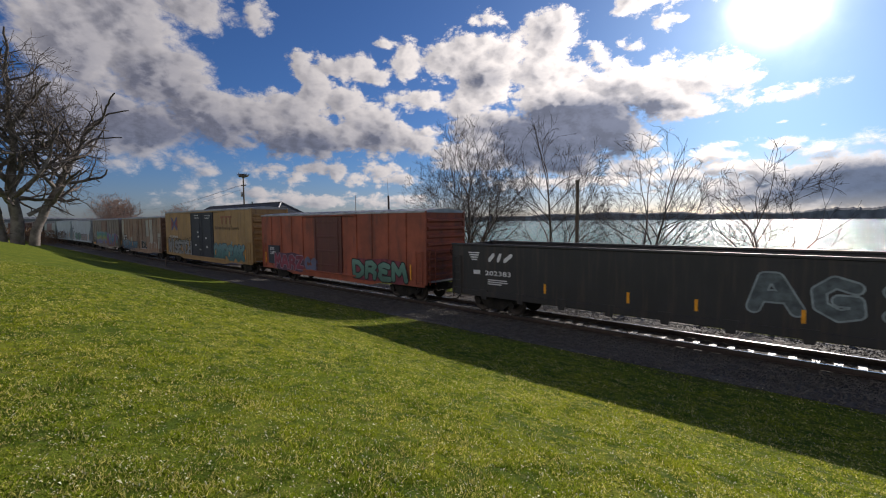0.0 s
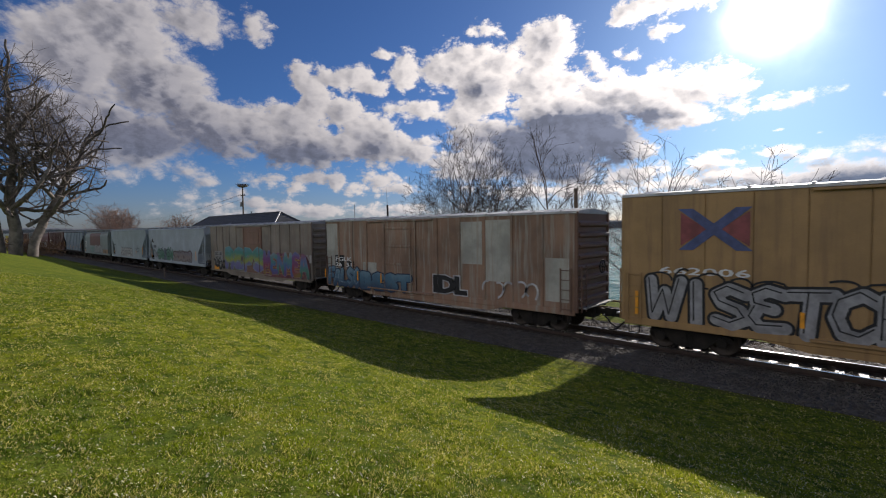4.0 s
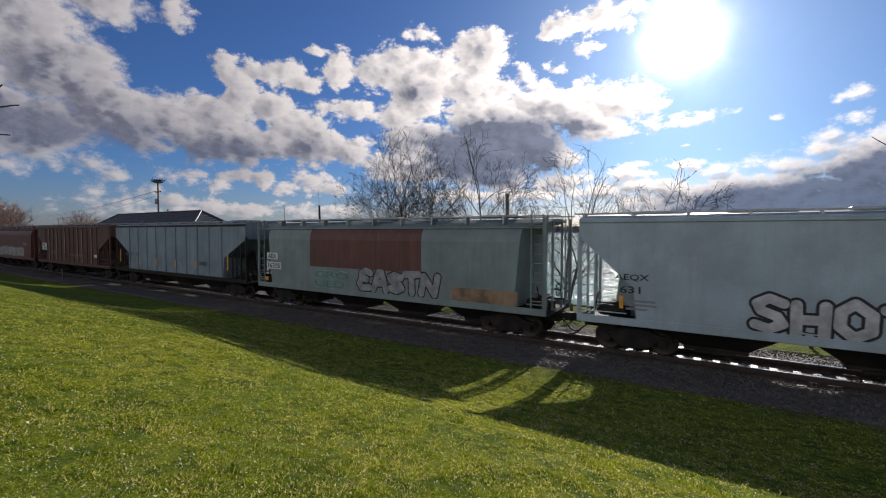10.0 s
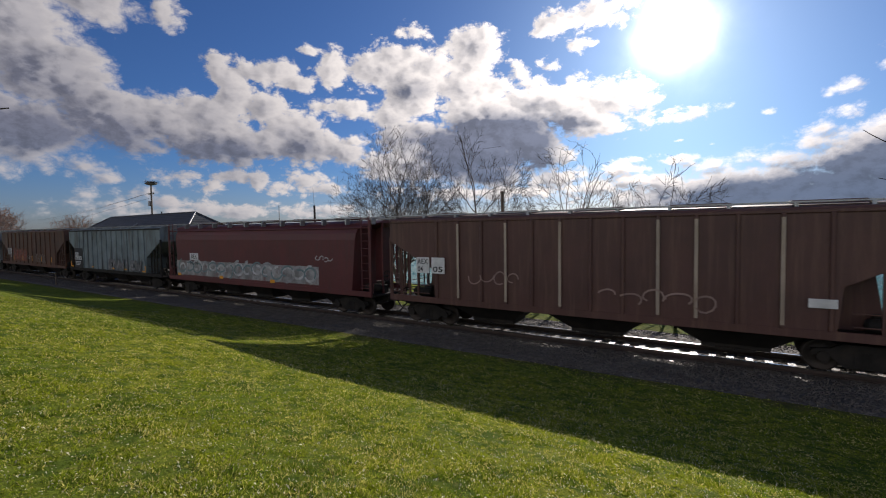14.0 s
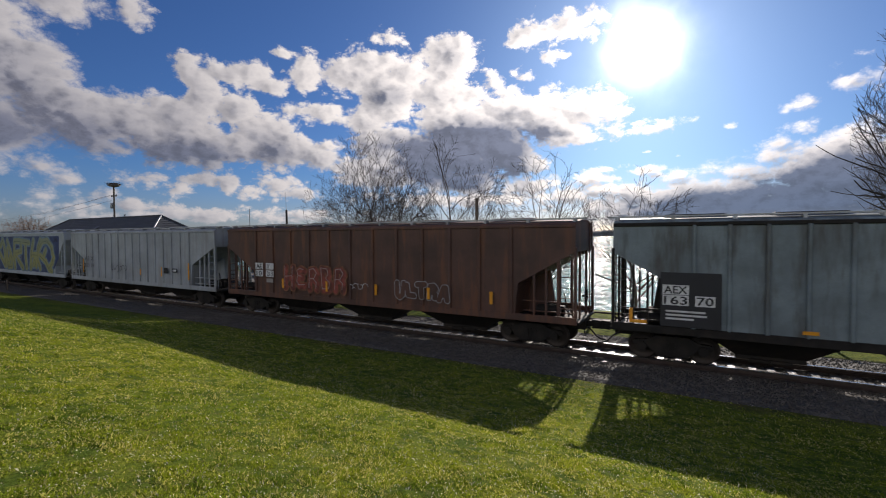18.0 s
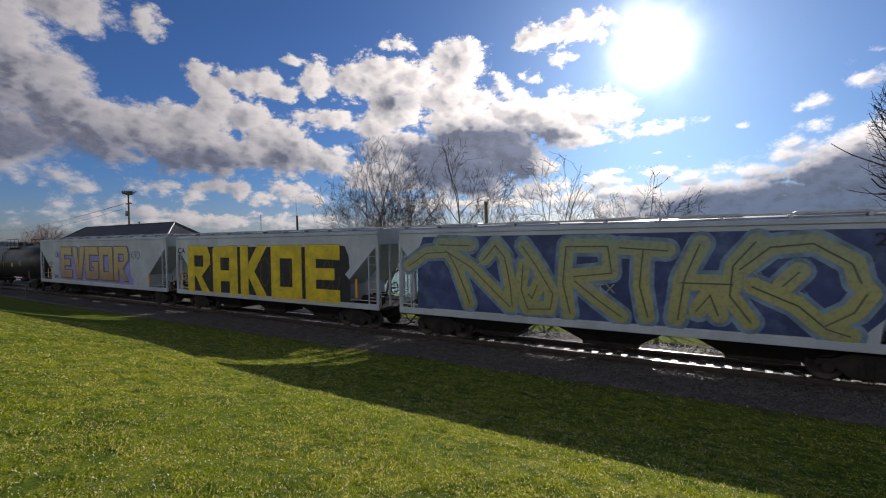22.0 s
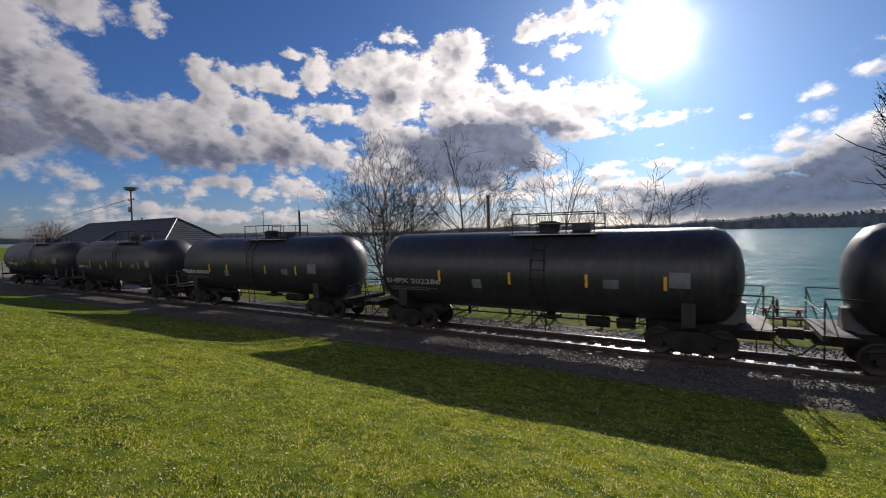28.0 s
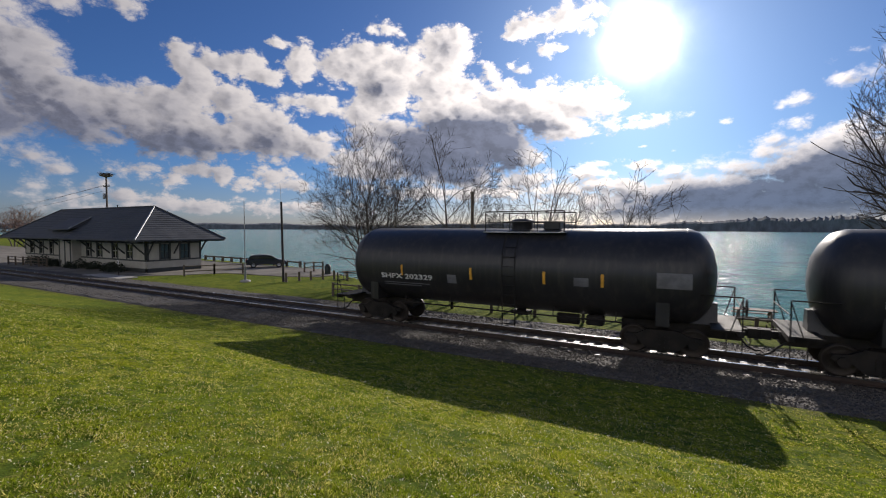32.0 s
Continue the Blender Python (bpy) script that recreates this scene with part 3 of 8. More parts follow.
HALF = 1.53
SHARED = {}


def shared(key, make):
    if key not in SHARED:
        SHARED[key] = make()
    return SHARED[key]


def wheelset_mesh():
    s = Shape()
    s.lathe([(-1.05, 0.07), (1.05, 0.07)], (0, 0, 0), "y", 12)
    for k in (-1, 1):
        prof = [(0.66, 0.14), (0.66, 0.36), (0.64, 0.40), (0.66, 0.47), (0.70, 0.475), (0.715, 0.46), (0.80, 0.45), (0.80, 0.40), (0.765, 0.37), (0.765, 0.15), (0.80, 0.12)]
        s.lathe([(k * a, r) for a, r in prof], (0, 0, 0), "y", 28)
        for i in range(5):
            t = 2 * math.pi * i / 5
            s.rod((0.27 * math.cos(t), k * 0.755, 0.27 * math.sin(t)), (0.27 * math.cos(t), k * 0.78, 0.27 * math.sin(t)), 0.045, sides=6)
    return s.mesh("wheelset", WHEEL_STEEL)


def sideframe_mesh():
    s = Shape()
    out = [(-1.18, 0.58), (-1.12, 0.66), (-0.75, 0.70), (-0.45, 0.86), (0.45, 0.86), (0.75, 0.70), (1.12, 0.66), (1.18, 0.58), (1.12, 0.50), (0.72, 0.46), (0.42, 0.20), (-0.42, 0.20), (-0.72, 0.46), (-1.12, 0.50)]
    s.prism(out, -0.09, 0.09)
    for x in (-0.89, 0.89):
        s.lathe([(-0.16, 0.15), (0.12, 0.16), (0.15, 0.12)], (x, 0, 0.475), "y", 14)
    for x in (-0.16, 0, 0.16):
        for k in range(5):
            z = 0.28 + 0.08 * k
            s.lathe([(-0.11, 0.075), (0.11, 0.075)], (x, 0, z), "y", 8)
    return s.mesh("sideframe", STEEL_DARK)


def bolster_mesh():
    s = Shape().soft_box(-0.2, 0.2, -1.05, 1.05, 0.52, 0.82, 0.04)
    s.lathe([(0.82, 0.2), (0.95, 0.2)], (0, 0, 0), "z", 12)
    s.box(-0.75, -0.68, -0.8, 0.8, 0.38, 0.5).box(0.68, 0.75, -0.8, 0.8, 0.38, 0.5)
    for x in (-0.42, 0.42):
        for y in (-0.75, 0.75):
            s.soft_box(x - 0.05, x + 0.05, y - 0.06, y + 0.06, 0.32, 0.62, 0.01)
    return s.mesh("bolster", STEEL_DARK)


def add_truck(car, x):
    truck = put("truck", shared("bolster", bolster_mesh), car, "dark cast steel four-wheel truck", (x, 0, 0))
    for y in (-0.98, 0.98):
        put("sideframe", shared("sideframe", sideframe_mesh), truck, at=(0, y, 0))
    for dx in (-0.89, 0.89):
        w = put("wheelset", shared("wheelset", wheelset_mesh), truck)
        w.matrix_parent_inverse = Matrix.Translation((dx, 0, 0.457))
        WHEELSETS.append(w)


def coupler_mesh():
    s = Shape()
    s.soft_box(-0.75, 0.25, -0.11, 0.11, 0.76, 0.98, 0.02)
    s.prism([(0.25, 0.70), (0.50, 0.72), (0.60, 0.80), (0.60, 0.96), (0.5, 1.02), (0.25, 1.02)], -0.16, 0.14)
    s.lathe([(0.72, 0.075), (1.02, 0.075)], (0.56, -0.11, 0), "z", 8)
    s.rod((0.15, -0.12, 0.72), (0.2, -1.25, 0.72), 0.018)
    s.rod((0.2, -1.25, 0.72), (0.2, -1.25, 0.95), 0.018)
    return s.mesh("coupler", STEEL_DARK)


def hose_mesh():
    pts = [(-0.1, 0.35, 0.72), (0.12, 0.36, 0.55), (0.3, 0.34, 0.34), (0.5, 0.30, 0.24), (0.66, 0.28, 0.25)]
    return Shape().path(pts, 0.032, 6).mesh("air_hose", RUBBER)


def add_ends(car, half_pitch):
    for k in (-1, 1):
        c = put("coupler", shared("coupler", coupler_mesh), car, "dark steel knuckle coupler")
        c.matrix_basis = pose(k * (half_pitch - 0.56), 0, 0, 0, 0, 0 if k > 0 else 180)
        h = put("air_hose", shared("hose", hose_mesh), c, "black rubber brake hose")


def brake_wheel(car, x, y, z):
    s = Shape()
    n = 16
    ring = [(x, y + 0.26 * math.cos(2 * math.pi * i / n), z + 0.26 * math.sin(2 * math.pi * i / n)) for i in range(n + 1)]
    s.path(ring, 0.02, 5)
    for i in range(0, n, 4):
        s.rod((x, y, z), ring[i], 0.015, sides=5)
    s.rod((x - 0.15, y, z), (x + 0.06, y, z), 0.035)
    part("brake_wheel", s, STEEL_DARK, car)


def ladder(car, x, y, z0, z1, width=0.42, axis="x", mat=None, gap=0.36, stiles=True):
    s = Shape()
    d = width / 2
    n = max(2, round((z1 - z0) / gap))
    for i in range(n + 1):
        z = z0 + (z1 - z0) * i / n
        a, b = ((x - d, y, z), (x + d, y, z)) if axis == "x" else ((x, y - d, z), (x, y + d, z))
        s.rod(a, b, 0.016, sides=5)
    if stiles:
        for k in (-1, 1):
            px, py = (x + k * d, y) if axis == "x" else (x, y + k * d)
            s.box(px - 0.02, px + 0.02, py - 0.02, py + 0.02, z0 - 0.1, z1 + 0.08)
    return part("ladder", s, mat or STEEL_DARK, car, "welded steel side ladder")


def stripe(car, x, z0, z1, w=0.10, y=-HALF, mat=None, name="reflector"):
    s = Shape().box(x - w / 2, x + w / 2, y - 0.012, y - 0.004, z0, z1)
    return part(name, s, mat or ORANGE, car, "faded orange reflective strip")


def letter_shape(text, x0, x1, z0, z1, y, fat=0.0, slant=0.0, rise=0.0, thick=0.004, space=1.0):
    """Painted letters that fill a rectangle of a wall facing -y."""
    cu = bpy.data.curves.new("letters", "FONT")
    cu.body, cu.offset, cu.resolution_u, cu.shear, cu.space_character = text, fat, 2, slant, space
    ob = bpy.data.objects.new("letters", cu)
    me = bpy.data.meshes.new_from_object(ob)
    pts = [v.co.copy() for v in me.vertices]
    polys = [tuple(p.vertices) for p in me.polygons]
    bpy.data.objects.remove(ob)
    bpy.data.curves.remove(cu)
    bpy.data.meshes.remove(me)
    lo_x, hi_x = min(p.x for p in pts), max(p.x for p in pts)
    lo_y, hi_y = min(p.y for p in pts), max(p.y for p in pts)
    s = Shape()
    kx, kz = (x1 - x0) / (hi_x - lo_x), (z1 - z0) / (hi_y - lo_y)
    s.add([(x0 + (p.x - lo_x) * kx, y - thick, z0 + (p.y - lo_y) * kz + rise * (p.x - lo_x) / (hi_x - lo_x)) for p in pts], polys)
    return s


def pieces(shape):
    """The separate islands of a shape, each a shape of its own."""
    root = list(range(len(shape.v)))

    def find(i):
        while root[i] != i:
            root[i] = root[root[i]]
            i = root[i]
        return i

    for f in shape.f:
        for i in f[1:]:
            root[find(i)] = find(f[0])
    groups = defaultdict(list)
    for f in shape.f:
        groups[find(f[0])].append(f)
    out = []
    for faces in groups.values():
        ids = sorted({i for f in faces for i in f})
        at = {i: k for k, i in enumerate(ids)}
        out.append(Shape().add([shape.v[i] for i in ids], [tuple(at[i] for i in f) for f in faces]))
    return out


def letters(name, shape, material, parent, label):
    for s in pieces(shape):
        part(name, s, material, parent, label)


def paint(name, colour, rough=0.6):
    # old spray paint, dulled by road dust
    mean = sum(colour) / 3
    colour = tuple((0.62 * c + 0.38 * mean) * 0.72 for c in colour)
    return surface("spray_" + name, colour, rough, vary=0.35, size=0.4, grime=tuple(c * 0.4 + 0.02 for c in colour), grime_amount=0.65, bump=0.05)


def lettering(car, text, x0, x1, z0, z1, y=-HALF, mat=None, fat=0.015, thick=0.004):
    return part("lettering", letter_shape(text, x0, x1, z0, z1, y, fat, thick=thick), mat or WHITE_PAINT, car, "stencilled lettering")


def bars(car, x0, x1, z0, z1, rows, y=-HALF, mat=None, seed=1):
    """Small print too small to read: plain bars."""
    rnd = random.Random(seed)
    s = Shape()
    h = (z1 - z0) / rows
    for i in range(rows):
        end = x0 + (x1 - x0) * rnd.uniform(0.6, 1.0)
        s.box(x0, end, y - 0.009, y - 0.003, z0 + h * (i + 0.2), z0 + h * (i + 0.7))
    part("small_print", s, mat or WHITE_PAINT, car)


def graffiti(car, text, x0, x1, z0, z1, fill, edge, y=-HALF, fat=0.055, rim=0.05, slant=0.0, shadow=None, rise=0.0, label="", backing=None, space=0.92):
    """A spray-painted piece: a cloud behind, an edge and the letters' filling."""
    if backing:
        rnd = random.Random(len(text) * 7 + int(x0 * 10) % 13)
        s = Shape()
        n = 36
        cx, cz, rx, rz = (x0 + x1) / 2, (z0 + z1) / 2, (x1 - x0) / 2 + 0.25, (z1 - z0) / 2 + 0.16
        pts = []
        for i in range(n):
            t = 2 * math.pi * i / n
            k = rnd.uniform(0.88, 1.08)
            c, w = math.cos(t), math.sin(t)
            pts.append((cx + rx * k * math.copysign(abs(c) ** 0.45, c), y - 0.004, cz + rz * k * math.copysign(abs(w) ** 0.5, w)))
        s.add(pts, [tuple(range(n))])
        part("graffiti_cloud", s, backing, car, "faded spray-paint cloud")
    if shadow:
        letters("graffiti_shadow", letter_shape(text, x0 + 0.12, x1 + 0.14, z0 - 0.10, z1 - 0.06, y, fat + rim, slant, rise, 0.006, space), shadow, car, "painted letter shadow")
    letters("graffiti_edge", letter_shape(text, x0 - 0.05, x1 + 0.05, z0 - 0.05, z1 + 0.05, y, fat + rim, slant, rise, 0.009, space), edge, car, "sprayed letter outlines")
    letters("graffiti", letter_shape(text, x0, x1, z0, z1, y, fat, slant, rise, 0.013, space), fill, car, label or "sprayed graffiti letters")


STROKES = {
    "A": [[(0, 0), (.35, .95), (.62, .95), (1, 0)], [(.2, .38), (.8, .38)]],
    "B": [[(.08, 0), (.08, 1), (.7, .95), (.78, .7), (.5, .52), (.9, .3), (.75, .03), (.08, 0)]],
    "C": [[(.95, .82), (.6, 1), (.15, .8), (.05, .45), (.25, .08), (.65, 0), (.95, .2)]],
    "D": [[(.1, 0), (.1, 1), (.6, .95), (.95, .6), (.9, .25), (.55, .02), (.1, 0)]],
    "E": [[(.9, .9), (.5, 1), (.15, .85), (.2, .6), (.62, .52)], [(.2, .52), (.05, .25), (.25, .03), (.9, .06)]],
    "F": [[(.12, 0), (.1, .95), (.9, 1)], [(.12, .5), (.7, .52)]],
    "V": [[(0, 1), (.45, 0), (1, 1)]],
    "G": [[(.95, .85), (.5, 1), (.1, .7), (.1, .25), (.5, 0), (.92, .12), (.92, .45), (.55, .45)]],
    "H": [[(.1, 0), (.05, 1)], [(.92, 0), (.9, 1)], [(.1, .48), (.9, .52)]],
    "I": [[(.5, 0), (.5, 1)]],
    "K": [[(.08, 0), (.08, 1)], [(.95, 1), (.15, .48), (.95, 0)]],
    "L": [[(.1, 1), (.1, .05), (.9, 0)]],
    "M": [[(0, 0), (.12, 1), (.5, .4), (.88, 1), (1, 0)]],
    "N": [[(0, 0), (.08, 1), (.9, 0), (1, 1)]],
    "O": [[(.5, 1), (.1, .75), (.06, .3), (.45, 0), (.9, .22), (.94, .7), (.5, 1)]],
    "P": [[(.15, 0), (.1, 1), (.65, .98), (.95, .75), (.75, .45), (.2, .42)]],
    "R": [[(.12, 0), (.12, .95), (.55, 1), (.88, .78), (.62, .5), (.2, .48)], [(.5, .48), (.9, .3), (.85, 0)]],
    "S": [[(.95, .85), (.5, 1), (.12, .82), (.25, .58), (.75, .42), (.92, .18), (.5, 0), (.05, .12)]],
    "T": [[(0, .95), (1, 1)], [(.5, .98), (.45, 0)]],
    "U": [[(.05, 1), (.1, .2), (.5, 0), (.9, .2), (.95, 1)]],
    "W": [[(0, 1), (.22, 0), (.5, .7), (.78, 0), (1, 1)]],
    "X": [[(.05, 0), (.95, 1)], [(.05, 1), (.95, 0)]],
    "Z": [[(.05, .95), (.95, 1), (.05, .03), (.95, 0)]],
    "4": [[(.65, 0), (.7, 1), (.05, .35), (.98, .33)]],
}


def fat_stroke(s, line, r, y, depth, hubs=None):
    """A flat brush stroke with round ends and joints, in one connected sheet; hubs are the joints laid before."""
    hubs = [] if hubs is None else hubs
    n = 16
    last = None
    for x, z in line:
        depth[0] += 0.0003
        at = len(s.v)
        s.add([(x + r * math.cos(2 * math.pi * i / n), y - depth[0], z + r * math.sin(2 * math.pi * i / n)) for i in range(n)], [tuple(range(n))])
        if last:
            a, px, pz = last
            k = round((math.atan2(z - pz, x - px) + math.pi / 2) / (2 * math.pi / n))
            s.f.append((a + k % n, a + (k + n // 2) % n, at + (k + n // 2) % n, at + k % n))
            s.smooth.append(False)
        elif hubs:
            a, px, pz = min(hubs, key=lambda q: (q[1] - x) ** 2 + (q[2] - z) ** 2)
            s.f.append((a, a + 1, at))
            s.smooth.append(False)
        last = (at, x, z)
        hubs.append(last)
    return s


def brush(car, lines, r, rim, fill, edge, y, label, glint=None):
    """One sprayed letter out of fat strokes: an edge, the filling, and a thin line of light."""
    a, b = Shape(), Shape()
    depth = [0.002]
    hubs = []
    for line in lines:
        fat_stroke(a, line, r + rim, y, depth, hubs)
    depth[0] += 0.002
    hubs = []
    for line in lines:
        fat_stroke(b, line, r, y, depth, hubs)
    part("graffiti_edge", a, edge, car, "sprayed letter outlines")
    part("graffiti", b, fill, car, label)
    if glint:
        c = Shape()
        depth[0] += 0.002
        hubs = []
        for line in lines:
            fat_stroke(c, [(x - r * 0.45, z + r * 0.45) for x, z in line], r * 0.12, y, depth, hubs)
        part("graffiti_stroke", c, glint, car, "thin sprayed highlight")
    return depth[0]


def bubble(car, word, x0, x1, z0, z1, r, fill, edge, y=-HALF, rim=0.05, label="sprayed bubble graffiti letter", seed=1, back=None, lap=0.0, glint=None):
    """A word in bubble letters; fill may be a list, one paint a letter."""
    rnd = random.Random(seed)
    w = (x1 - x0) / len(word)
    if back:
        s, depth = Shape(), [0.0005]
        fat_stroke(s, [(x0 + w * (i + 0.5), (z0 + z1) / 2 + rnd.uniform(-0.1, 0.1)) for i in range(len(word))], (z1 - z0) * 0.58, y, depth)
        part("graffiti_cloud", s, back, car, "faded spray-paint cloud")
        y -= 0.012
    for i, ch in enumerate(word):
        a, b = x0 + w * i + r - lap, x0 + w * (i + 1) - r + lap
        c, d = z0 + r + rnd.uniform(-0.06, 0.06), z1 - r + rnd.uniform(-0.08, 0.08)
        lean = rnd.uniform(-0.12, 0.12)
        lines = [[(a + (b - a) * u + lean * (v - 0.5), c + (d - c) * v) for u, v in line] for line in STROKES[ch]]
        brush(car, lines, r, rim, fill[i % len(fill)] if isinstance(fill, list) else fill, edge, y, label, glint)
        y -= 0.0006


def fade(name, stops, rough=0.6):
    """Spray paint that blends from one colour to the next with height; stops are (height, colour)."""
    m = surface(name, stops[0][1], rough, vary=0.3, size=0.4)
    nt = Nodes(m.node_tree)
    split = nt.put("ShaderNodeSeparateXYZ")
    at = nt.put("ShaderNodeTexCoord").outputs["Object"]
    nt.link(at, split.inputs[0])
    height = nt.math("MULTIPLY_ADD", nt.math("SUBTRACT", nt.noise(at, 1.1, 3), 0.5), 0.9, split.outputs[2])
    col = stops[0][1]
    for (a, ca), (b, cb) in zip(stops, stops[1:]):
        col = nt.mix(nt.ramp(height, a, b), col, cb)
    col = nt.mix(nt.math("MULTIPLY", nt.ramp(nt.noise(at, 7.0, 5, 0.65), 0.45, 0.7), 0.35), col, (0.10, 0.09, 0.08))
    nt.link(col, m.node_tree.nodes["Principled BSDF"].inputs["Base Color"])
    return m


BLOCKS = {
    "R": [[(0, 0), (.3, 0), (.3, 1), (0, 1)], [(.3, .8), (1, .8), (.88, 1), (.3, 1)], [(.7, .56), (1, .62), (1, .8), (.7, .8)], [(.3, .36), (.62, .36), (1, .62), (.7, .56), (.3, .56)], [(.36, .36), (.66, 0), (1, 0), (.62, .36)]],
    "A": [[(0, 0), (.32, 0), (.32, .97), (.12, 1), (0, .93)], [(.68, 0), (1, 0), (1, 1), (.68, 1)], [(.32, .76), (.68, .76), (.68, 1), (.32, .97)], [(.32, .28), (.68, .28), (.68, .5), (.32, .5)]],
    "K": [[(0, 0), (.3, 0), (.3, 1), (0, 1)], [(.3, .4), (.52, .5), (1, 1), (.64, 1), (.3, .64)], [(.3, .4), (.62, 0), (1, 0), (.52, .5)]],
    "O": [[(0, 0), (.3, 0), (.3, 1), (0, 1)], [(.7, 0), (1, 0), (1, 1), (.7, 1)], [(.3, .76), (.7, .76), (.7, 1), (.3, 1)], [(.3, 0), (.7, 0), (.7, .24), (.3, .24)]],
    "E": [[(0, 0), (.32, 0), (.32, 1), (0, 1)], [(.32, .76), (1, .74), (1, 1), (.32, 1)], [(.32, .4), (.85, .4), (.85, .6), (.32, .6)], [(.32, 0), (1, 0), (1, .24), (.32, .24)]],
    "V": [[(0, 1), (.36, 1), (.5, .32), (.5, 0), (.3, 0)], [(.64, 1), (1, 1), (.7, 0), (.5, 0), (.5, .32)]],
    "G": [[(0, 0), (.3, 0), (.3, 1), (0, 1)], [(.3, .76), (1, .76), (1, 1), (.3, 1)], [(.3, 0), (1, 0), (1, .24), (.3, .24)], [(.68, .24), (1, .24), (1, .54), (.68, .54)], [(.5, .38), (.68, .38), (.68, .54), (.5, .54)]],
    "N": [[(0, 0), (.26, 0), (.26, 1), (0, 1)], [(.74, 0), (1, 0), (1, 1), (.74, 1)], [(.26, .62), (.74, 0), (.74, .4), (.26, 1)]],
    "T": [[(0, .76), (1, .76), (1, 1), (0, 1)], [(.34, 0), (.66, 0), (.66, .76), (.34, .76)]],
    "H": [[(0, 0), (.3, 0), (.3, 1), (0, 1)], [(.7, 0), (1, 0), (1, 1), (.7, 1)], [(.3, .38), (.7, .38), (.7, .62), (.3, .62)]],
    "S": [[(0, .76), (1, .76), (1, 1), (0, 1)], [(0, .6), (.3, .6), (.3, .76), (0, .76)], [(0, .4), (1, .4), (1, .6), (0, .6)], [(.7, .24), (1, .24), (1, .4), (.7, .4)], [(0, 0), (1, 0), (1, .24), (0, .24)]],
}


def block_shape(ch, x0, x1, z0, z1, y, grow=0.0, wave=0.0):
    """A block letter out of abutting flat pieces; grow widens every stroke."""
    s = Shape()
    for k, poly in enumerate(BLOCKS[ch]):
        cx, cz = sum(p[0] for p in poly) / len(poly), sum(p[1] for p in poly) / len(poly)
        v = []
        for u, w in poly:
            x, z = x0 + (x1 - x0) * (u + wave * math.sin(w * 5 + x0)), z0 + (z1 - z0) * w
            v.append((x + math.copysign(grow, u - cx), y - 0.0012 * k * bool(grow), z + math.copysign(grow, w - cz)))
        s.add(v, [tuple(range(len(poly)))])
    return s


def block_word(car, word, x0, x1, z0, z1, fill, edge, label, y=-HALF, gap=0.16, rim=0.05, shadow=None, wave=0.0, drop=0.16):
    w = (x1 - x0) / len(word)
    for i, ch in enumerate(word):
        a, b = x0 + w * i, x0 + w * (i + 1) - gap
        if shadow:
            part("graffiti_shadow", block_shape(ch, a + drop, b + drop, z0 - drop * 0.5, z1 - drop * 0.3, y - 0.004, rim, wave), shadow, car, "painted letter shadow")
        part("graffiti_edge", block_shape(ch, a, b, z0, z1, y - 0.012, rim, wave), edge, car, "sprayed letter outlines")
        part("graffiti", block_shape(ch, a, b, z0, z1, y - 0.020, 0, wave), fill, car, label)


def swash(car, x0, x1, z0, z1, mat, seed, n=9, width=0.05, y=-HALF, label="illegible sprayed scrawl", thick=0.012):
    """Loose curling spray strokes that spell nothing."""
    rnd = random.Random(seed)
    w = (x1 - x0) / n
    for i in range(n):
        s = Shape()
        cx, cz = x0 + w * (i + 0.5), (z0 + z1) / 2 + rnd.uniform(-0.1, 0.1) * (z1 - z0)
        rx, rz = w * rnd.uniform(0.35, 0.6), (z1 - z0) * rnd.uniform(0.3, 0.5)
        t0, span = rnd.uniform(0, 6.28), rnd.uniform(2.5, 5.5)
        pts = [(cx + rx * math.cos(t0 + span * k / 9), cz + rz * math.sin(t0 + span * k / 9) * (1 - 0.05 * k)) for k in range(10)]
        v = []
        for k, (ax, az) in enumerate(pts):
            (px, pz), (nx, nz) = pts[max(0, k - 1)], pts[min(9, k + 1)]
            ln = math.hypot(nx - px, nz - pz) or 1
            ox, oz = -(nz - pz) / ln * width / 2, (nx - px) / ln * width / 2
            v += [(ax + ox, y - thick, az + oz), (ax - ox, y - thick, az - oz)]
        s.add(v, [(2 * k, 2 * k + 2, 2 * k + 3, 2 * k + 1) for k in range(9)])
        part("graffiti_stroke", s, mat, car, label)


def patch(car, x0, x1, z0, z1, mat, y=-HALF, name="paint_patch", thick=0.006, label=""):
    part(name, Shape().box(x0, x1, y - thick, y - 0.001, z0, z1), mat, car, label)


def begin_car(name, front, rear, label, category):
    """A car between two coupling places, given for the clip's sixteenth second."""
    middle, pitch = (front + rear) / 2, front - rear
    car = holder(name, middle - SPEED * 16, TRACK_Y, 0)
    tagged(car, label, category, "cars of the freight train")
    MOVERS.append((car, middle))
    add_ends(car, pitch / 2)
    return car, pitch / 2 - 0.62


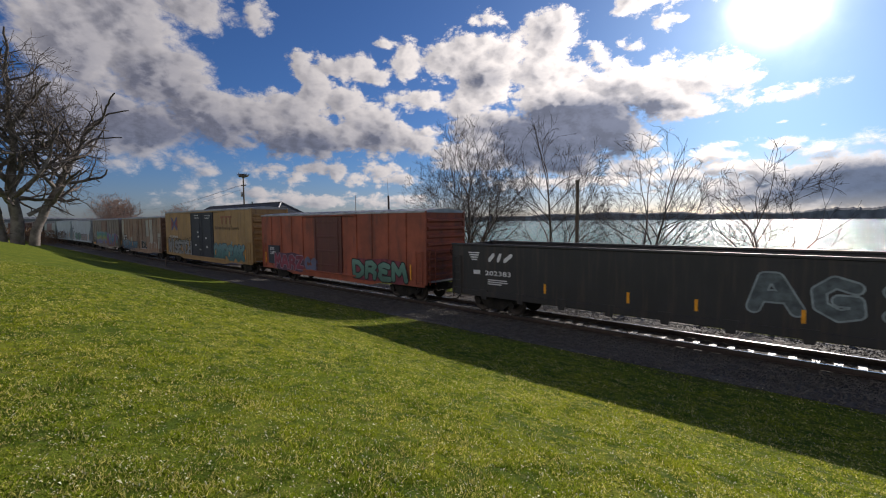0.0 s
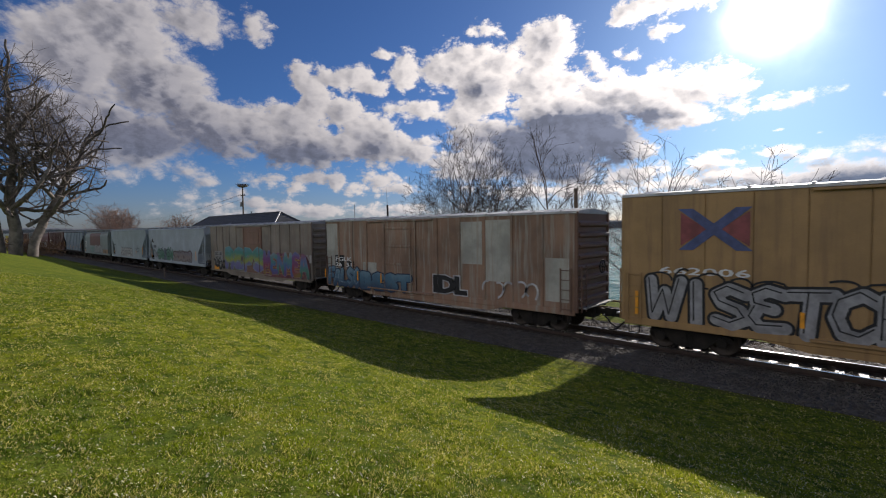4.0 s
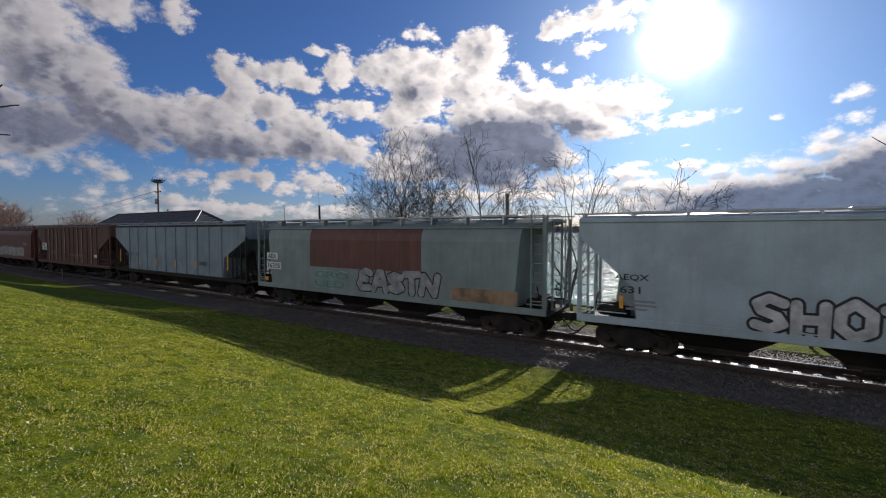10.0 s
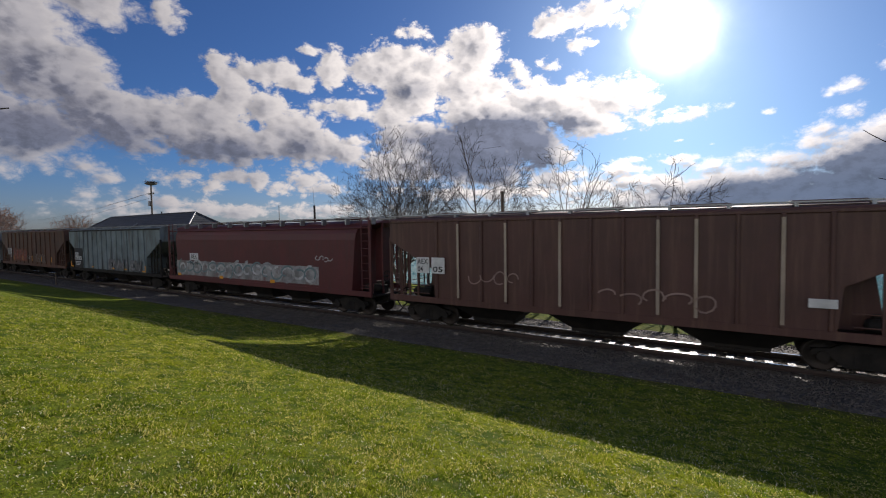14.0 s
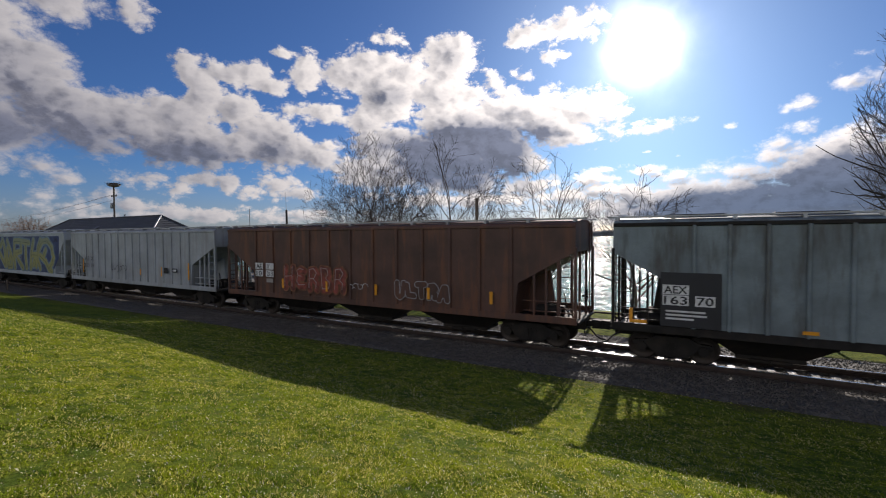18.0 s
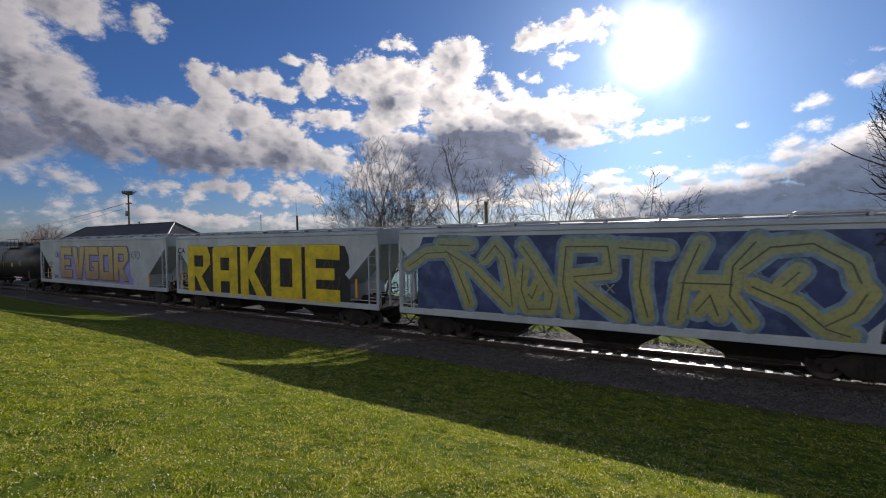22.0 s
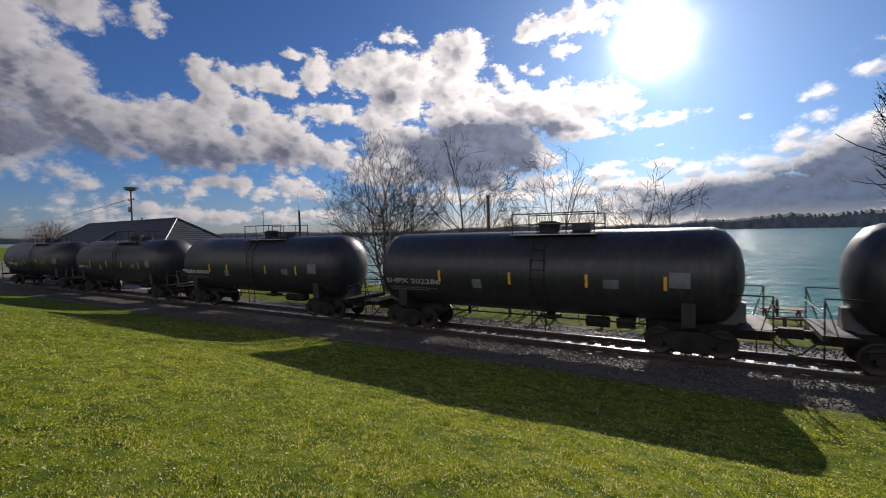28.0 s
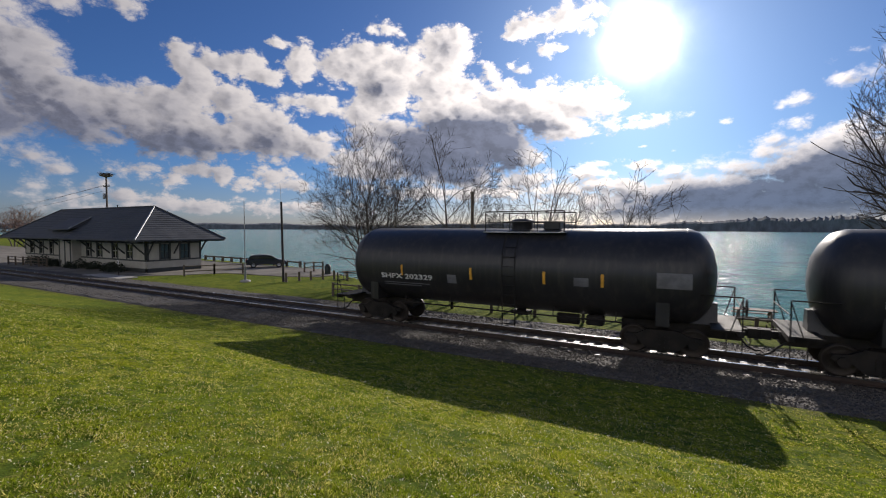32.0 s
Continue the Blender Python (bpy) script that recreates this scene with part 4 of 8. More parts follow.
def end_gear(car, k, h, run, zs, ze, mat, caged):
    """Brake gear, posts and rails in the open end of a hopper, under the slope sheet."""
    def under(d):
        return zs - max(0.0, d) * (zs - ze) / run
    for d in (0.62, 1.05, 1.5):
        if d < run - 0.1 and caged:
            part("cage_post", Shape().box(k * (h - d) - 0.035, k * (h - d) + 0.035, -HALF + 0.03, -HALF + 0.10, 1.1, under(d) + 0.02), mat, car)
            part("cage_post", Shape().box(k * (h - d) - 0.03, k * (h - d) + 0.03, 0.5, 0.56, 1.1, under(d) + 0.02), mat, car)
    for z in (1.42, 1.78)[:1 + caged]:
        part("cage_rail", Shape().rod((k * h, -HALF + 0.06, z), (k * (h - run + 0.2), -HALF + 0.06, z), 0.022, 0.022, 6), mat, car)
    c = h - run * 0.55
    part("air_tank", Shape().lathe([(-0.5, 0.001), (-0.46, 0.14), (-0.38, 0.2), (0.38, 0.2), (0.46, 0.14), (0.5, 0.001)], (k * c, -0.75, 1.38), "x", 12), STEEL_DARK, car, "dark brake air tank")
    part("brake_cylinder", Shape().rod((k * (c - 0.45), 0.1, 1.5), (k * (c + 0.2), 0.1, 1.5), 0.15, 0.15, 12).rod((k * (c + 0.2), 0.1, 1.5), (k * (c + 0.75), 0.1, 1.5), 0.03), STEEL_DARK, car)
    part("valve_box", Shape().soft_box(k * c - 0.22, k * c + 0.22, -0.35, -0.1, 1.12, 1.62, 0.03).soft_box(k * c + 0.25, k * c + 0.5, -0.5, -0.2, 1.12, 1.5, 0.03), STEEL_DARK, car)
    part("brake_pipe", Shape().path([(k * (h - 0.1), -1.1, 1.2), (k * (h - 0.5), -1.1, 1.55), (k * c, -0.75, 1.62), (k * (c - 0.4), -0.4, 1.4)], 0.025, 6), STEEL_DARK, car)
    part("brake_lever", Shape().rod((k * (h - 0.35), -0.9, 1.1), (k * (h - 0.55), -0.9, 2.05), 0.028, 0.028, 6), STEEL_DARK, car)


def hopper_car(front, rear, label, mat, ribs=0, bays=3, top=4.58, slope=(3.75, 2.2, 2.3), round_top=False, boards=True, end_mat=None, frame_mat=None, hips=0.0, cage=True):
    """A covered hopper: slope = height where the end sheet starts, how far it runs in, height where it meets the side."""
    car, h = begin_car("covered_hopper", front, rear, label, "hopper car")
    frame_mat = frame_mat or mat
    zs, run, ze = slope
    sill = 1.22
    if round_top:
        section = [(-HALF, sill), (-HALF, 3.75), (-HALF + 0.05, 4.05), (-HALF + 0.2, 4.33), (-HALF + 0.5, 4.52), (-0.5, top + 0.05), (0.5, top + 0.05), (HALF - 0.5, 4.52), (HALF - 0.2, 4.33), (HALF - 0.05, 4.05), (HALF, 3.75), (HALF, sill)]
    else:
        section = [(-HALF, sill), (-HALF, top - 0.12), (-HALF + 0.08, top), (-0.45, top + 0.14), (0.45, top + 0.14), (HALF - 0.08, top), (HALF, top - 0.12), (HALF, sill)]
    # body: the section swept from end to end, with the end sheets sloping in
    s = Shape()
    n = len(section)

    def end_x(z):
        if z >= zs:
            return h
        if z >= ze:
            return h - run * (zs - z) / (zs - ze)
        return h - run - 0.10 * (ze - z)

    levels = sorted({sill, ze, zs, top - 0.12, top, top + 0.14} | ({3.75, 4.05, 4.33, 4.52, top + 0.05} if round_top else set()))

    def edge_y(z):
        for (ya, za), (yb, zb) in zip(section, section[1:]):
            if za <= z <= zb and zb > za:
                return ya + (yb - ya) * (z - za) / (zb - za)
        return -0.45
    levels = [z for z in levels if z <= max(q[1] for q in section) + 1e-6]
    v = []
    for z in levels:
        x, y = end_x(z), edge_y(z)
        v += [(-x, y, z), (x, y, z), (x, -y, z), (-x, -y, z)]
    f = [(0, 3, 2, 1), tuple(4 * (len(levels) - 1) + i for i in range(4))]
    for k in range(len(levels) - 1):
        for i in range(4):
            j = (i + 1) % 4
            f.append((4 * k + i, 4 * k + j, 4 * k + 4 + j, 4 * k + 4 + i))
    s.add(v, f)
    body = part("body", s, mat, car)
    # side sill, end sill plates
    for y in (-HALF - 0.02, HALF - 0.06):
        part("side_sill", Shape().soft_box(-h - 0.05, h + 0.05, y, y + 0.08, 1.02, 1.28, 0.015), frame_mat, car)
    for k in (-1, 1):
        part("end_platform", Shape().soft_box(min(k * h + k * 0.1, k * (h - run - 0.6)), max(k * h + k * 0.1, k * (h - run - 0.6)), -1.45, 1.45, 1.0, 1.1, 0.02), STEEL_DARK, car)
        part("centre_sill", Shape().box(min(k * (h - 4.2), k * (h + 0.1)), max(k * (h - 4.2), k * (h + 0.1)), -0.33, 0.33, 0.66, 1.02), STEEL_DARK, car)
        if cage:
            for y in (-HALF + 0.04, HALF - 0.04):
                part("corner_post", Shape().soft_box(k * h - 0.05, k * h + 0.05, y - 0.05, y + 0.05, 1.1, zs + 0.15, 0.01), frame_mat, car)
            for y in (-0.55, 0.55):
                part("end_post", Shape().box(k * (h - 0.06) - 0.04, k * (h - 0.06) + 0.04, y - 0.04, y + 0.04, 1.1, zs + 0.1), frame_mat, car)
            part("end_brace", Shape().prism([(k * (h - run - 0.05), 1.1), (k * (h - run * 0.5), 1.1), (k * (h - run * 0.62), ze + 0.38 * (zs - ze) - 0.03), (k * (h - run - 0.05), ze - 0.05)], -0.07, 0.07), frame_mat, car)
            end_gear(car, k, h, run, zs, ze, frame_mat, ribs > 0)
            ladder(car, k * (h - 0.32), -HALF + 0.03, 1.2, zs + 0.2, 0.46, "x", frame_mat)
            ladder(car, k * (h + 0.03), 0.95, 1.2, top, 0.42, "y", frame_mat)
            part("grab_rail", Shape().path([(k * (h + 0.02), -1.35, 1.75), (k * (h + 0.02), 1.35, 1.75)], 0.018, 5).path([(k * (h + 0.02), -1.35, 1.2), (k * (h + 0.02), -1.35, 1.75)], 0.018, 5), frame_mat, car)
    # hopper bays
    length = 2 * (h - run) - 0.6
    w = length / bays
    for i in range(bays):
        cx = -length / 2 + w * (i + 0.5)
        bay = Shape()
        q = [(cx - w * 0.5 + 0.05, sill + 0.02), (cx + w * 0.5 - 0.05, sill + 0.02), (cx + w * 0.16 + 0.25, 0.42), (cx + w * 0.16 + 0.25, 0.30), (cx - w * 0.16 - 0.25, 0.30), (cx - w * 0.16 - 0.25, 0.42)]
        v = [(x, -1.42 if z > 1 else -0.62, z) for x, z in q] + [(x, 1.42 if z > 1 else 0.62, z) for x, z in q]
        bay.add(v, [tuple(range(6)), tuple(range(11, 5, -1))] + [(a, a + 6, (a + 1) % 6 + 6, (a + 1) % 6) for a in range(6)])
        b = part("hopper_bay", bay, STEEL_DARK, car, "sloping discharge bay under the car")
        part("outlet_gate", Shape().soft_box(cx - 0.55, cx + 0.55, -0.75, 0.75, 0.24, 0.34, 0.02).rod((cx, -0.95, 0.29), (cx, 0.95, 0.29), 0.035), STEEL_DARK, b)
    for i in range(ribs):
        x = -(h - run - 0.25) + 2 * (h - run - 0.25) * i / (ribs - 1)
        part("side_rib", Shape().soft_box(x - 0.055, x + 0.055, -HALF - 0.075, -HALF + 0.02, sill + 0.04, top - 0.14, 0.02), mat, body)
    # top chord, running boards
    part("top_chord", Shape().soft_box(-h, h, -HALF - 0.05, -HALF + 0.05, top - 0.17, top - 0.05, 0.02) if not round_top else Shape().soft_box(-h, h, -HALF + 0.10, -HALF + 0.20, 4.28, 4.36, 0.02), frame_mat, car)
    if boards:
        zb = top + 0.14
        for y in (-1.12, 0.72):
            board = Shape().box(-h - 0.28, h + 0.28, y, y + 0.42, zb, zb + 0.045)
            part("running_board", board, GALV, car, "galvanised roof walkway grating")
        legs = max(6, round(2 * h / 1.7))
        for i in range(legs + 1):
            x = -h + 0.1 + (2 * h - 0.2) * i / legs
            part("board_bracket", Shape().prism([(x - 0.04, top - 0.16), (x + 0.04, top - 0.16), (x + 0.05, zb), (x - 0.05, zb)], -1.3, -1.02), GALV, car)
        for i in range(5):
            cx = -h * 0.72 + h * 1.44 * i / 4
            part("roof_hatch", Shape().soft_box(cx - 0.9, cx + 0.9, -0.42, 0.42, top + 0.12, top + 0.24, 0.05), frame_mat, car)
    for x in (-(h - 1.75), h - 1.75):
        add_truck(car, x)
    brake_wheel(car, h + 0.16, -0.5, 1.95)
    return car, h


def box_car(front, rear, label, side_mat, end_mat, top, panels, door=(0.0, 3.0), door_mat=None, posts="rib", sill=0.95, roof_mat=None):
    car, h = begin_car("boxcar", front, rear, label, "boxcar")
    h -= 0.26
    roof_mat = roof_mat or GALV
    core = Shape().box(-h + 0.06, h - 0.06, -HALF + 0.05, HALF - 0.05, sill + 0.15, top - 0.1)
    body = part("body", core, side_mat, car)
    dx, dw = door
    edges = [-h, dx - dw / 2, dx + dw / 2, h]
    for a, b in ((edges[0], edges[1]), (edges[2], edges[3])):
        n = max(1, round((b - a) / panels))
        for i in range(n):
            xa, xb = a + (b - a) * i / n, a + (b - a) * (i + 1) / n
            part("side_panel", Shape().soft_box(xa + 0.012, xb - 0.012, -HALF + 0.01, -HALF + 0.06, sill + 0.12, top - 0.14, 0.012), side_mat, body)
            if posts == "rib" and i:
                part("side_post", Shape().soft_box(xa - 0.06, xa + 0.06, -HALF - 0.05, -HALF + 0.02, sill + 0.1, top - 0.12, 0.02), side_mat, body)
    part("far_side", Shape().soft_box(-h, h, HALF - 0.06, HALF, sill + 0.1, top - 0.1, 0.02), side_mat, car)
    # door in leaves, with its bars
    leaves = 2 if dw > 3.2 else 1
    for i in range(leaves):
        a, b = dx - dw / 2 + dw * i / leaves, dx - dw / 2 + dw * (i + 1) / leaves
        d = part("door", Shape().soft_box(a + 0.02, b - 0.02, -HALF - 0.06, -HALF + 0.04, sill + 0.08, top - 0.22, 0.015), door_mat or side_mat, car, "sliding steel side door")
        for k in range(4):
            z = sill + 0.45 + (top - sill - 1.1) * k / 3
            part("door_rib", Shape().soft_box(a + 0.1, b - 0.1, -HALF - 0.095, -HALF - 0.05, z, z + 0.12, 0.015), door_mat or side_mat, d)
        for x in (a + 0.3, b - 0.3):
            part("lock_rod", Shape().rod((x, -HALF - 0.11, sill + 0.15), (x, -HALF - 0.11, top - 0.35), 0.022), door_mat or side_mat, d)
    for z in (sill + 0.02, top - 0.24):
        part("door_track", Shape().soft_box(dx - dw * 0.95, dx + dw * 0.95, -HALF - 0.13, -HALF + 0.0, z, z + 0.08, 0.015), side_mat, car)
    # ends: corrugated
    for k in (-1, 1):
        e = part("end_wall", Shape().box(min(k * h, k * (h - 0.08)), max(k * h, k * (h - 0.08)), -HALF + 0.02, HALF - 0.02, sill + 0.1, top - 0.08), end_mat, car, "corrugated steel end wall")
        rows = 8
        for i in range(rows):
            z = sill + 0.3 + (top - sill - 0.55) * i / rows
            dz = (top - sill - 0.55) / rows * 0.62
            out = [(k * h, z), (k * (h + 0.10), z + dz * 0.3), (k * (h + 0.10), z + dz * 0.7), (k * h, z + dz)]
            part("end_rib", Shape().prism(out, -HALF + 0.16, HALF - 0.16), end_mat, e)
        for y in (-HALF + 0.06, HALF - 0.06):
            part("corner_post", Shape().soft_box(k * h - 0.07, k * h + 0.07, y - 0.06, y + 0.06, sill, top - 0.06, 0.02), end_mat, car)
        ladder(car, k * (h - 0.38), -HALF - 0.06, sill + 0.1, sill + 1.6, 0.42, "x", end_mat)
        ladder(car, k * (h + 0.16), -1.15, sill + 0.1, sill + 1.7, 0.4, "y", end_mat)
        part("stirrup", Shape().path([(k * (h - 0.55), -HALF, sill), (k * (h - 0.55), -HALF, 0.55), (k * (h - 0.2), -HALF, 0.55), (k * (h - 0.2), -HALF, sill)], 0.018, 5), STEEL_DARK, car)
        part("crossover", Shape().box(min(k * h, k * (h + 0.32)), max(k * h, k * (h + 0.32)), -1.3, 1.3, sill + 0.14, sill + 0.18), GALV, car)
    # roof with its seams
    roof = part("roof", Shape().along([(-HALF - 0.04, top - 0.14), (-HALF - 0.04, top - 0.05), (0, top + 0.09), (HALF + 0.04, top - 0.05), (HALF + 0.04, top - 0.14)], -h - 0.04, h + 0.04), roof_mat, car, "bare galvanised roof")
    n = 14
    for i in range(n):
        x = -h + 2 * h * (i + 0.5) / n
        part("roof_seam", Shape().add([(x - 0.05, -HALF - 0.05, top - 0.05), (x + 0.05, -HALF - 0.05, top - 0.05), (x + 0.03, -HALF - 0.05, top - 0.0), (x - 0.03, -HALF - 0.05, top - 0.0),
                                      (x - 0.05, 0, top + 0.09), (x + 0.05, 0, top + 0.09), (x + 0.03, 0, top + 0.13), (x - 0.03, 0, top + 0.13)],
                                     [(0, 1, 2, 3), (3, 2, 6, 7), (0, 3, 7, 4), (1, 5, 6, 2)]), roof_mat, roof)
    for y in (-HALF - 0.03, HALF - 0.07):
        part("side_sill", Shape().soft_box(-h + 0.05, h - 0.05, y, y + 0.1, sill - 0.12, sill + 0.14, 0.02), side_mat, car)
    drop = [(-h * 0.62, sill - 0.1), (-h * 0.5, sill - 0.32), (h * 0.5, sill - 0.32), (h * 0.62, sill - 0.1)]
    part("sill_skirt", Shape().prism(drop, -HALF + 0.0, -HALF + 0.05), side_mat, car)
    part("centre_sill", Shape().box(-h - 0.2, h + 0.2, -0.33, 0.33, 0.62, sill), STEEL_DARK, car)
    part("brake_valve", Shape().soft_box(-1.6, -0.9, -1.0, -0.6, 0.6, 0.9, 0.05), STEEL_DARK, car)
    part("brake_reservoir", Shape().lathe([(0, 0.18), (0.9, 0.18)], (0.4, -0.85, 0.72), "x", 12), STEEL_DARK, car)
    for x in (-(h - 2.0), h - 2.0):
        add_truck(car, x)
    brake_wheel(car, h + 0.24, 0.4, 2.6)
    return car, h


def tank_car(front, rear, label, mat, dome=0, shell=1.60, band=True):
    car, h = begin_car("tank_car", front, rear, label, "tank car")
    L = h - 0.55
    cz = 4.20 - shell
    prof = [(-L + 0.0, 0.05), (-L + 0.03, 0.45), (-L + 0.12, 0.85), (-L + 0.30, 1.2), (-L + 0.55, shell - 0.11), (-L + 0.85, shell)]
    prof = prof + [(-L * 0.5, shell), (0, shell), (L * 0.5, shell)] + [(-a, r) for a, r in prof[::-1]]
    tank = part("tank", Shape().lathe(prof, (0, 0, cz), "x", 40), mat, car, "")
    for x in (-L + 0.9, -L * 0.45, L * 0.45, L - 0.9):
        part("weld_seam", Shape().lathe([(x - 0.02, shell + 0.002), (x, shell + 0.008), (x + 0.02, shell + 0.002)], (0, 0, cz), "x", 40), mat, tank)
    for k in (-1, 1):
        part("stub_sill", Shape().soft_box(min(k * (L - 2.9), k * (h + 0.12)), max(k * (L - 2.9), k * (h + 0.12)), -0.34, 0.34, 0.62, 1.05, 0.03), STEEL_DARK, car)
        saddle = Shape()
        q = [(-1.36, 1.05), (1.36, 1.05), (1.40, 2.0), (0.9, 1.45), (0, 1.22), (-0.9, 1.45), (-1.40, 2.0)]
        saddle.along(q, k * (L - 1.55) - 0.2, k * (L - 1.55) + 0.2)
        part("saddle", saddle, mat, car)
        part("end_platform", Shape().box(min(k * (L - 0.2), k * (h + 0.1)), max(k * (L - 0.2), k * (h + 0.1)), -1.42, 1.42, 1.08, 1.13), STEEL_DARK, car, "steel grating end platform")
        part("end_sill", Shape().soft_box(k * (h + 0.02) - 0.08, k * (h + 0.02) + 0.08, -1.45, 1.45, 0.95, 1.12, 0.02), STEEL_DARK, car)
        rail = Shape()
        for y in (-1.40, 1.40):
            rail.path([(k * (h + 0.05), y, 1.1), (k * (h + 0.05), y, 2.15), (k * (L - 0.5), y, 2.15)], 0.022, 6)
            rail.rod((k * (h - 0.25), y, 1.1), (k * (h + 0.05), y, 2.1), 0.018, sides=5)
            rail.rod((k * (h + 0.05), y, 0.45), (k * (h + 0.05), y, 1.1), 0.018, sides=5)
            rail.path([(k * (h + 0.05), y, 0.45), (k * (h - 0.35), y, 0.45), (k * (h - 0.35), y, 1.1)], 0.018, 5)
        rail.path([(k * (h + 0.08), -1.40, 1.75), (k * (h + 0.08), 1.40, 1.75)], 0.02, 5)
        part("handrail", rail, STEEL_DARK, car)
        part("head_brace", Shape().along([(-0.35, 1.05), (0.35, 1.05), (0.18, 1.75), (-0.18, 1.75)], min(k * (L - 0.75), k * (L + 0.02)), max(k * (L - 0.75), k * (L + 0.02))), mat, car)
    # top: manway, valves, railed platform
    part("manway", Shape().lathe([(4.12, 0.42), (4.42, 0.42), (4.44, 0.48), (4.50, 0.48), (4.58, 0.30)], (dome, 0, 0), "z", 18), mat, car, "round bolted manway on top")
    part("valve_box", Shape().soft_box(dome + 0.95, dome + 1.6, -0.35, 0.35, 4.15, 4.48, 0.04), mat, car)
    for y in (-0.95, 0.95):
        top_rail = Shape()
        top_rail.path([(dome - 1.2, y, 4.02), (dome - 1.2, y, 4.85), (dome + 1.9, y, 4.85), (dome + 1.9, y, 4.02)], 0.024, 6)
        top_rail.path([(dome - 1.2, y, 4.45), (dome + 1.9, y, 4.45)], 0.02, 5)
        for x in (dome - 0.2, dome + 0.9):
            top_rail.rod((x, y, 4.0), (x, y, 4.85), 0.02, sides=5)
        part("top_railing", top_rail, STEEL_DARK, car, "black pipe railing round the top fittings")
    for y in (-1.05, 0.5):
        part("top_platform", Shape().box(dome - 1.25, dome + 1.95, y, y + 0.55, 4.04, 4.08), GALV, car)
    lad = Shape()
    for x in (dome - 0.25, dome + 0.25):
        lad.path([(x, -1.08, 4.05), (x, -1.58, 3.3), (x, -1.60, 2.0), (x, -1.50, 1.0), (x, -1.50, 0.55)], 0.02, 5)
    for i in range(9):
        z = 0.62 + 0.36 * i
        y = -1.50 if z < 1.0 else -1.56 if z < 2 else -1.60 if z < 3.2 else -1.60 + (z - 3.2) * 0.6
        lad.rod((dome - 0.25, y, z), (dome + 0.25, y, z), 0.016, sides=5)
    part("ladder", lad, STEEL_DARK, car, "steel side ladder to the top")
    part("bottom_outlet", Shape().lathe([(0.72, 0.16), (1.25, 0.22)], (dome, 0, 0), "z", 12).box(dome - 0.35, dome + 0.35, -0.3, 0.3, 0.78, 0.9), STEEL_DARK, car)
    pipe = Shape().path([(-L + 2.8, -1.1, 1.0), (L - 2.8, -1.1, 1.0)], 0.03, 6)
    for i in range(5):
        x = -L + 3.0 + (2 * L - 6.0) * i / 4
        pipe.rod((x, -1.1, 1.0), (x, -0.9, 1.5), 0.02, sides=5)
    part("brake_pipe", pipe, STEEL_DARK, car)
    part("brake_cylinder", Shape().lathe([(0, 0.2), (0.8, 0.2)], (2.2, -0.5, 0.85), "x", 12), STEEL_DARK, car)
    part("brake_valve", Shape().soft_box(3.3, 3.9, -0.9, -0.5, 0.75, 1.1, 0.04), STEEL_DARK, car)
    for x in (-(L - 1.55), L - 1.55):
        add_truck(car, x)
    brake_wheel(car, h + 0.2, -0.75, 1.75)
    return car, L, cz, shell


def on_shell(cz, shell, z):
    return -math.sqrt(max(0.0, shell * shell - (z - cz) ** 2))


def shell_patch(car, tank, x0, x1, z0, z1, mat, name, label="", slices=6, lift=0.008):
    cz, shell = tank
    s = Shape()
    v, f = [], []
    for i in range(slices + 1):
        z = z0 + (z1 - z0) * i / slices
        y = on_shell(cz, shell + lift, z)
        v += [(x0, y, z), (x1, y, z)]
    f = [(2 * i, 2 * i + 1, 2 * i + 3, 2 * i + 2) for i in range(slices)]
    s.add(v, f)
    part(name, s, mat, car, label)


def shell_letters(car, tank, text, x0, x1, z0, z1, mat, lift=0.012):
    cz, shell = tank
    s = letter_shape(text, x0, x1, z0, z1, 0, 0.02)
    s.v = [(x, on_shell(cz, shell + lift, z), z) for x, y, z in s.v]
    part("lettering", s, mat, car, "stencilled lettering")


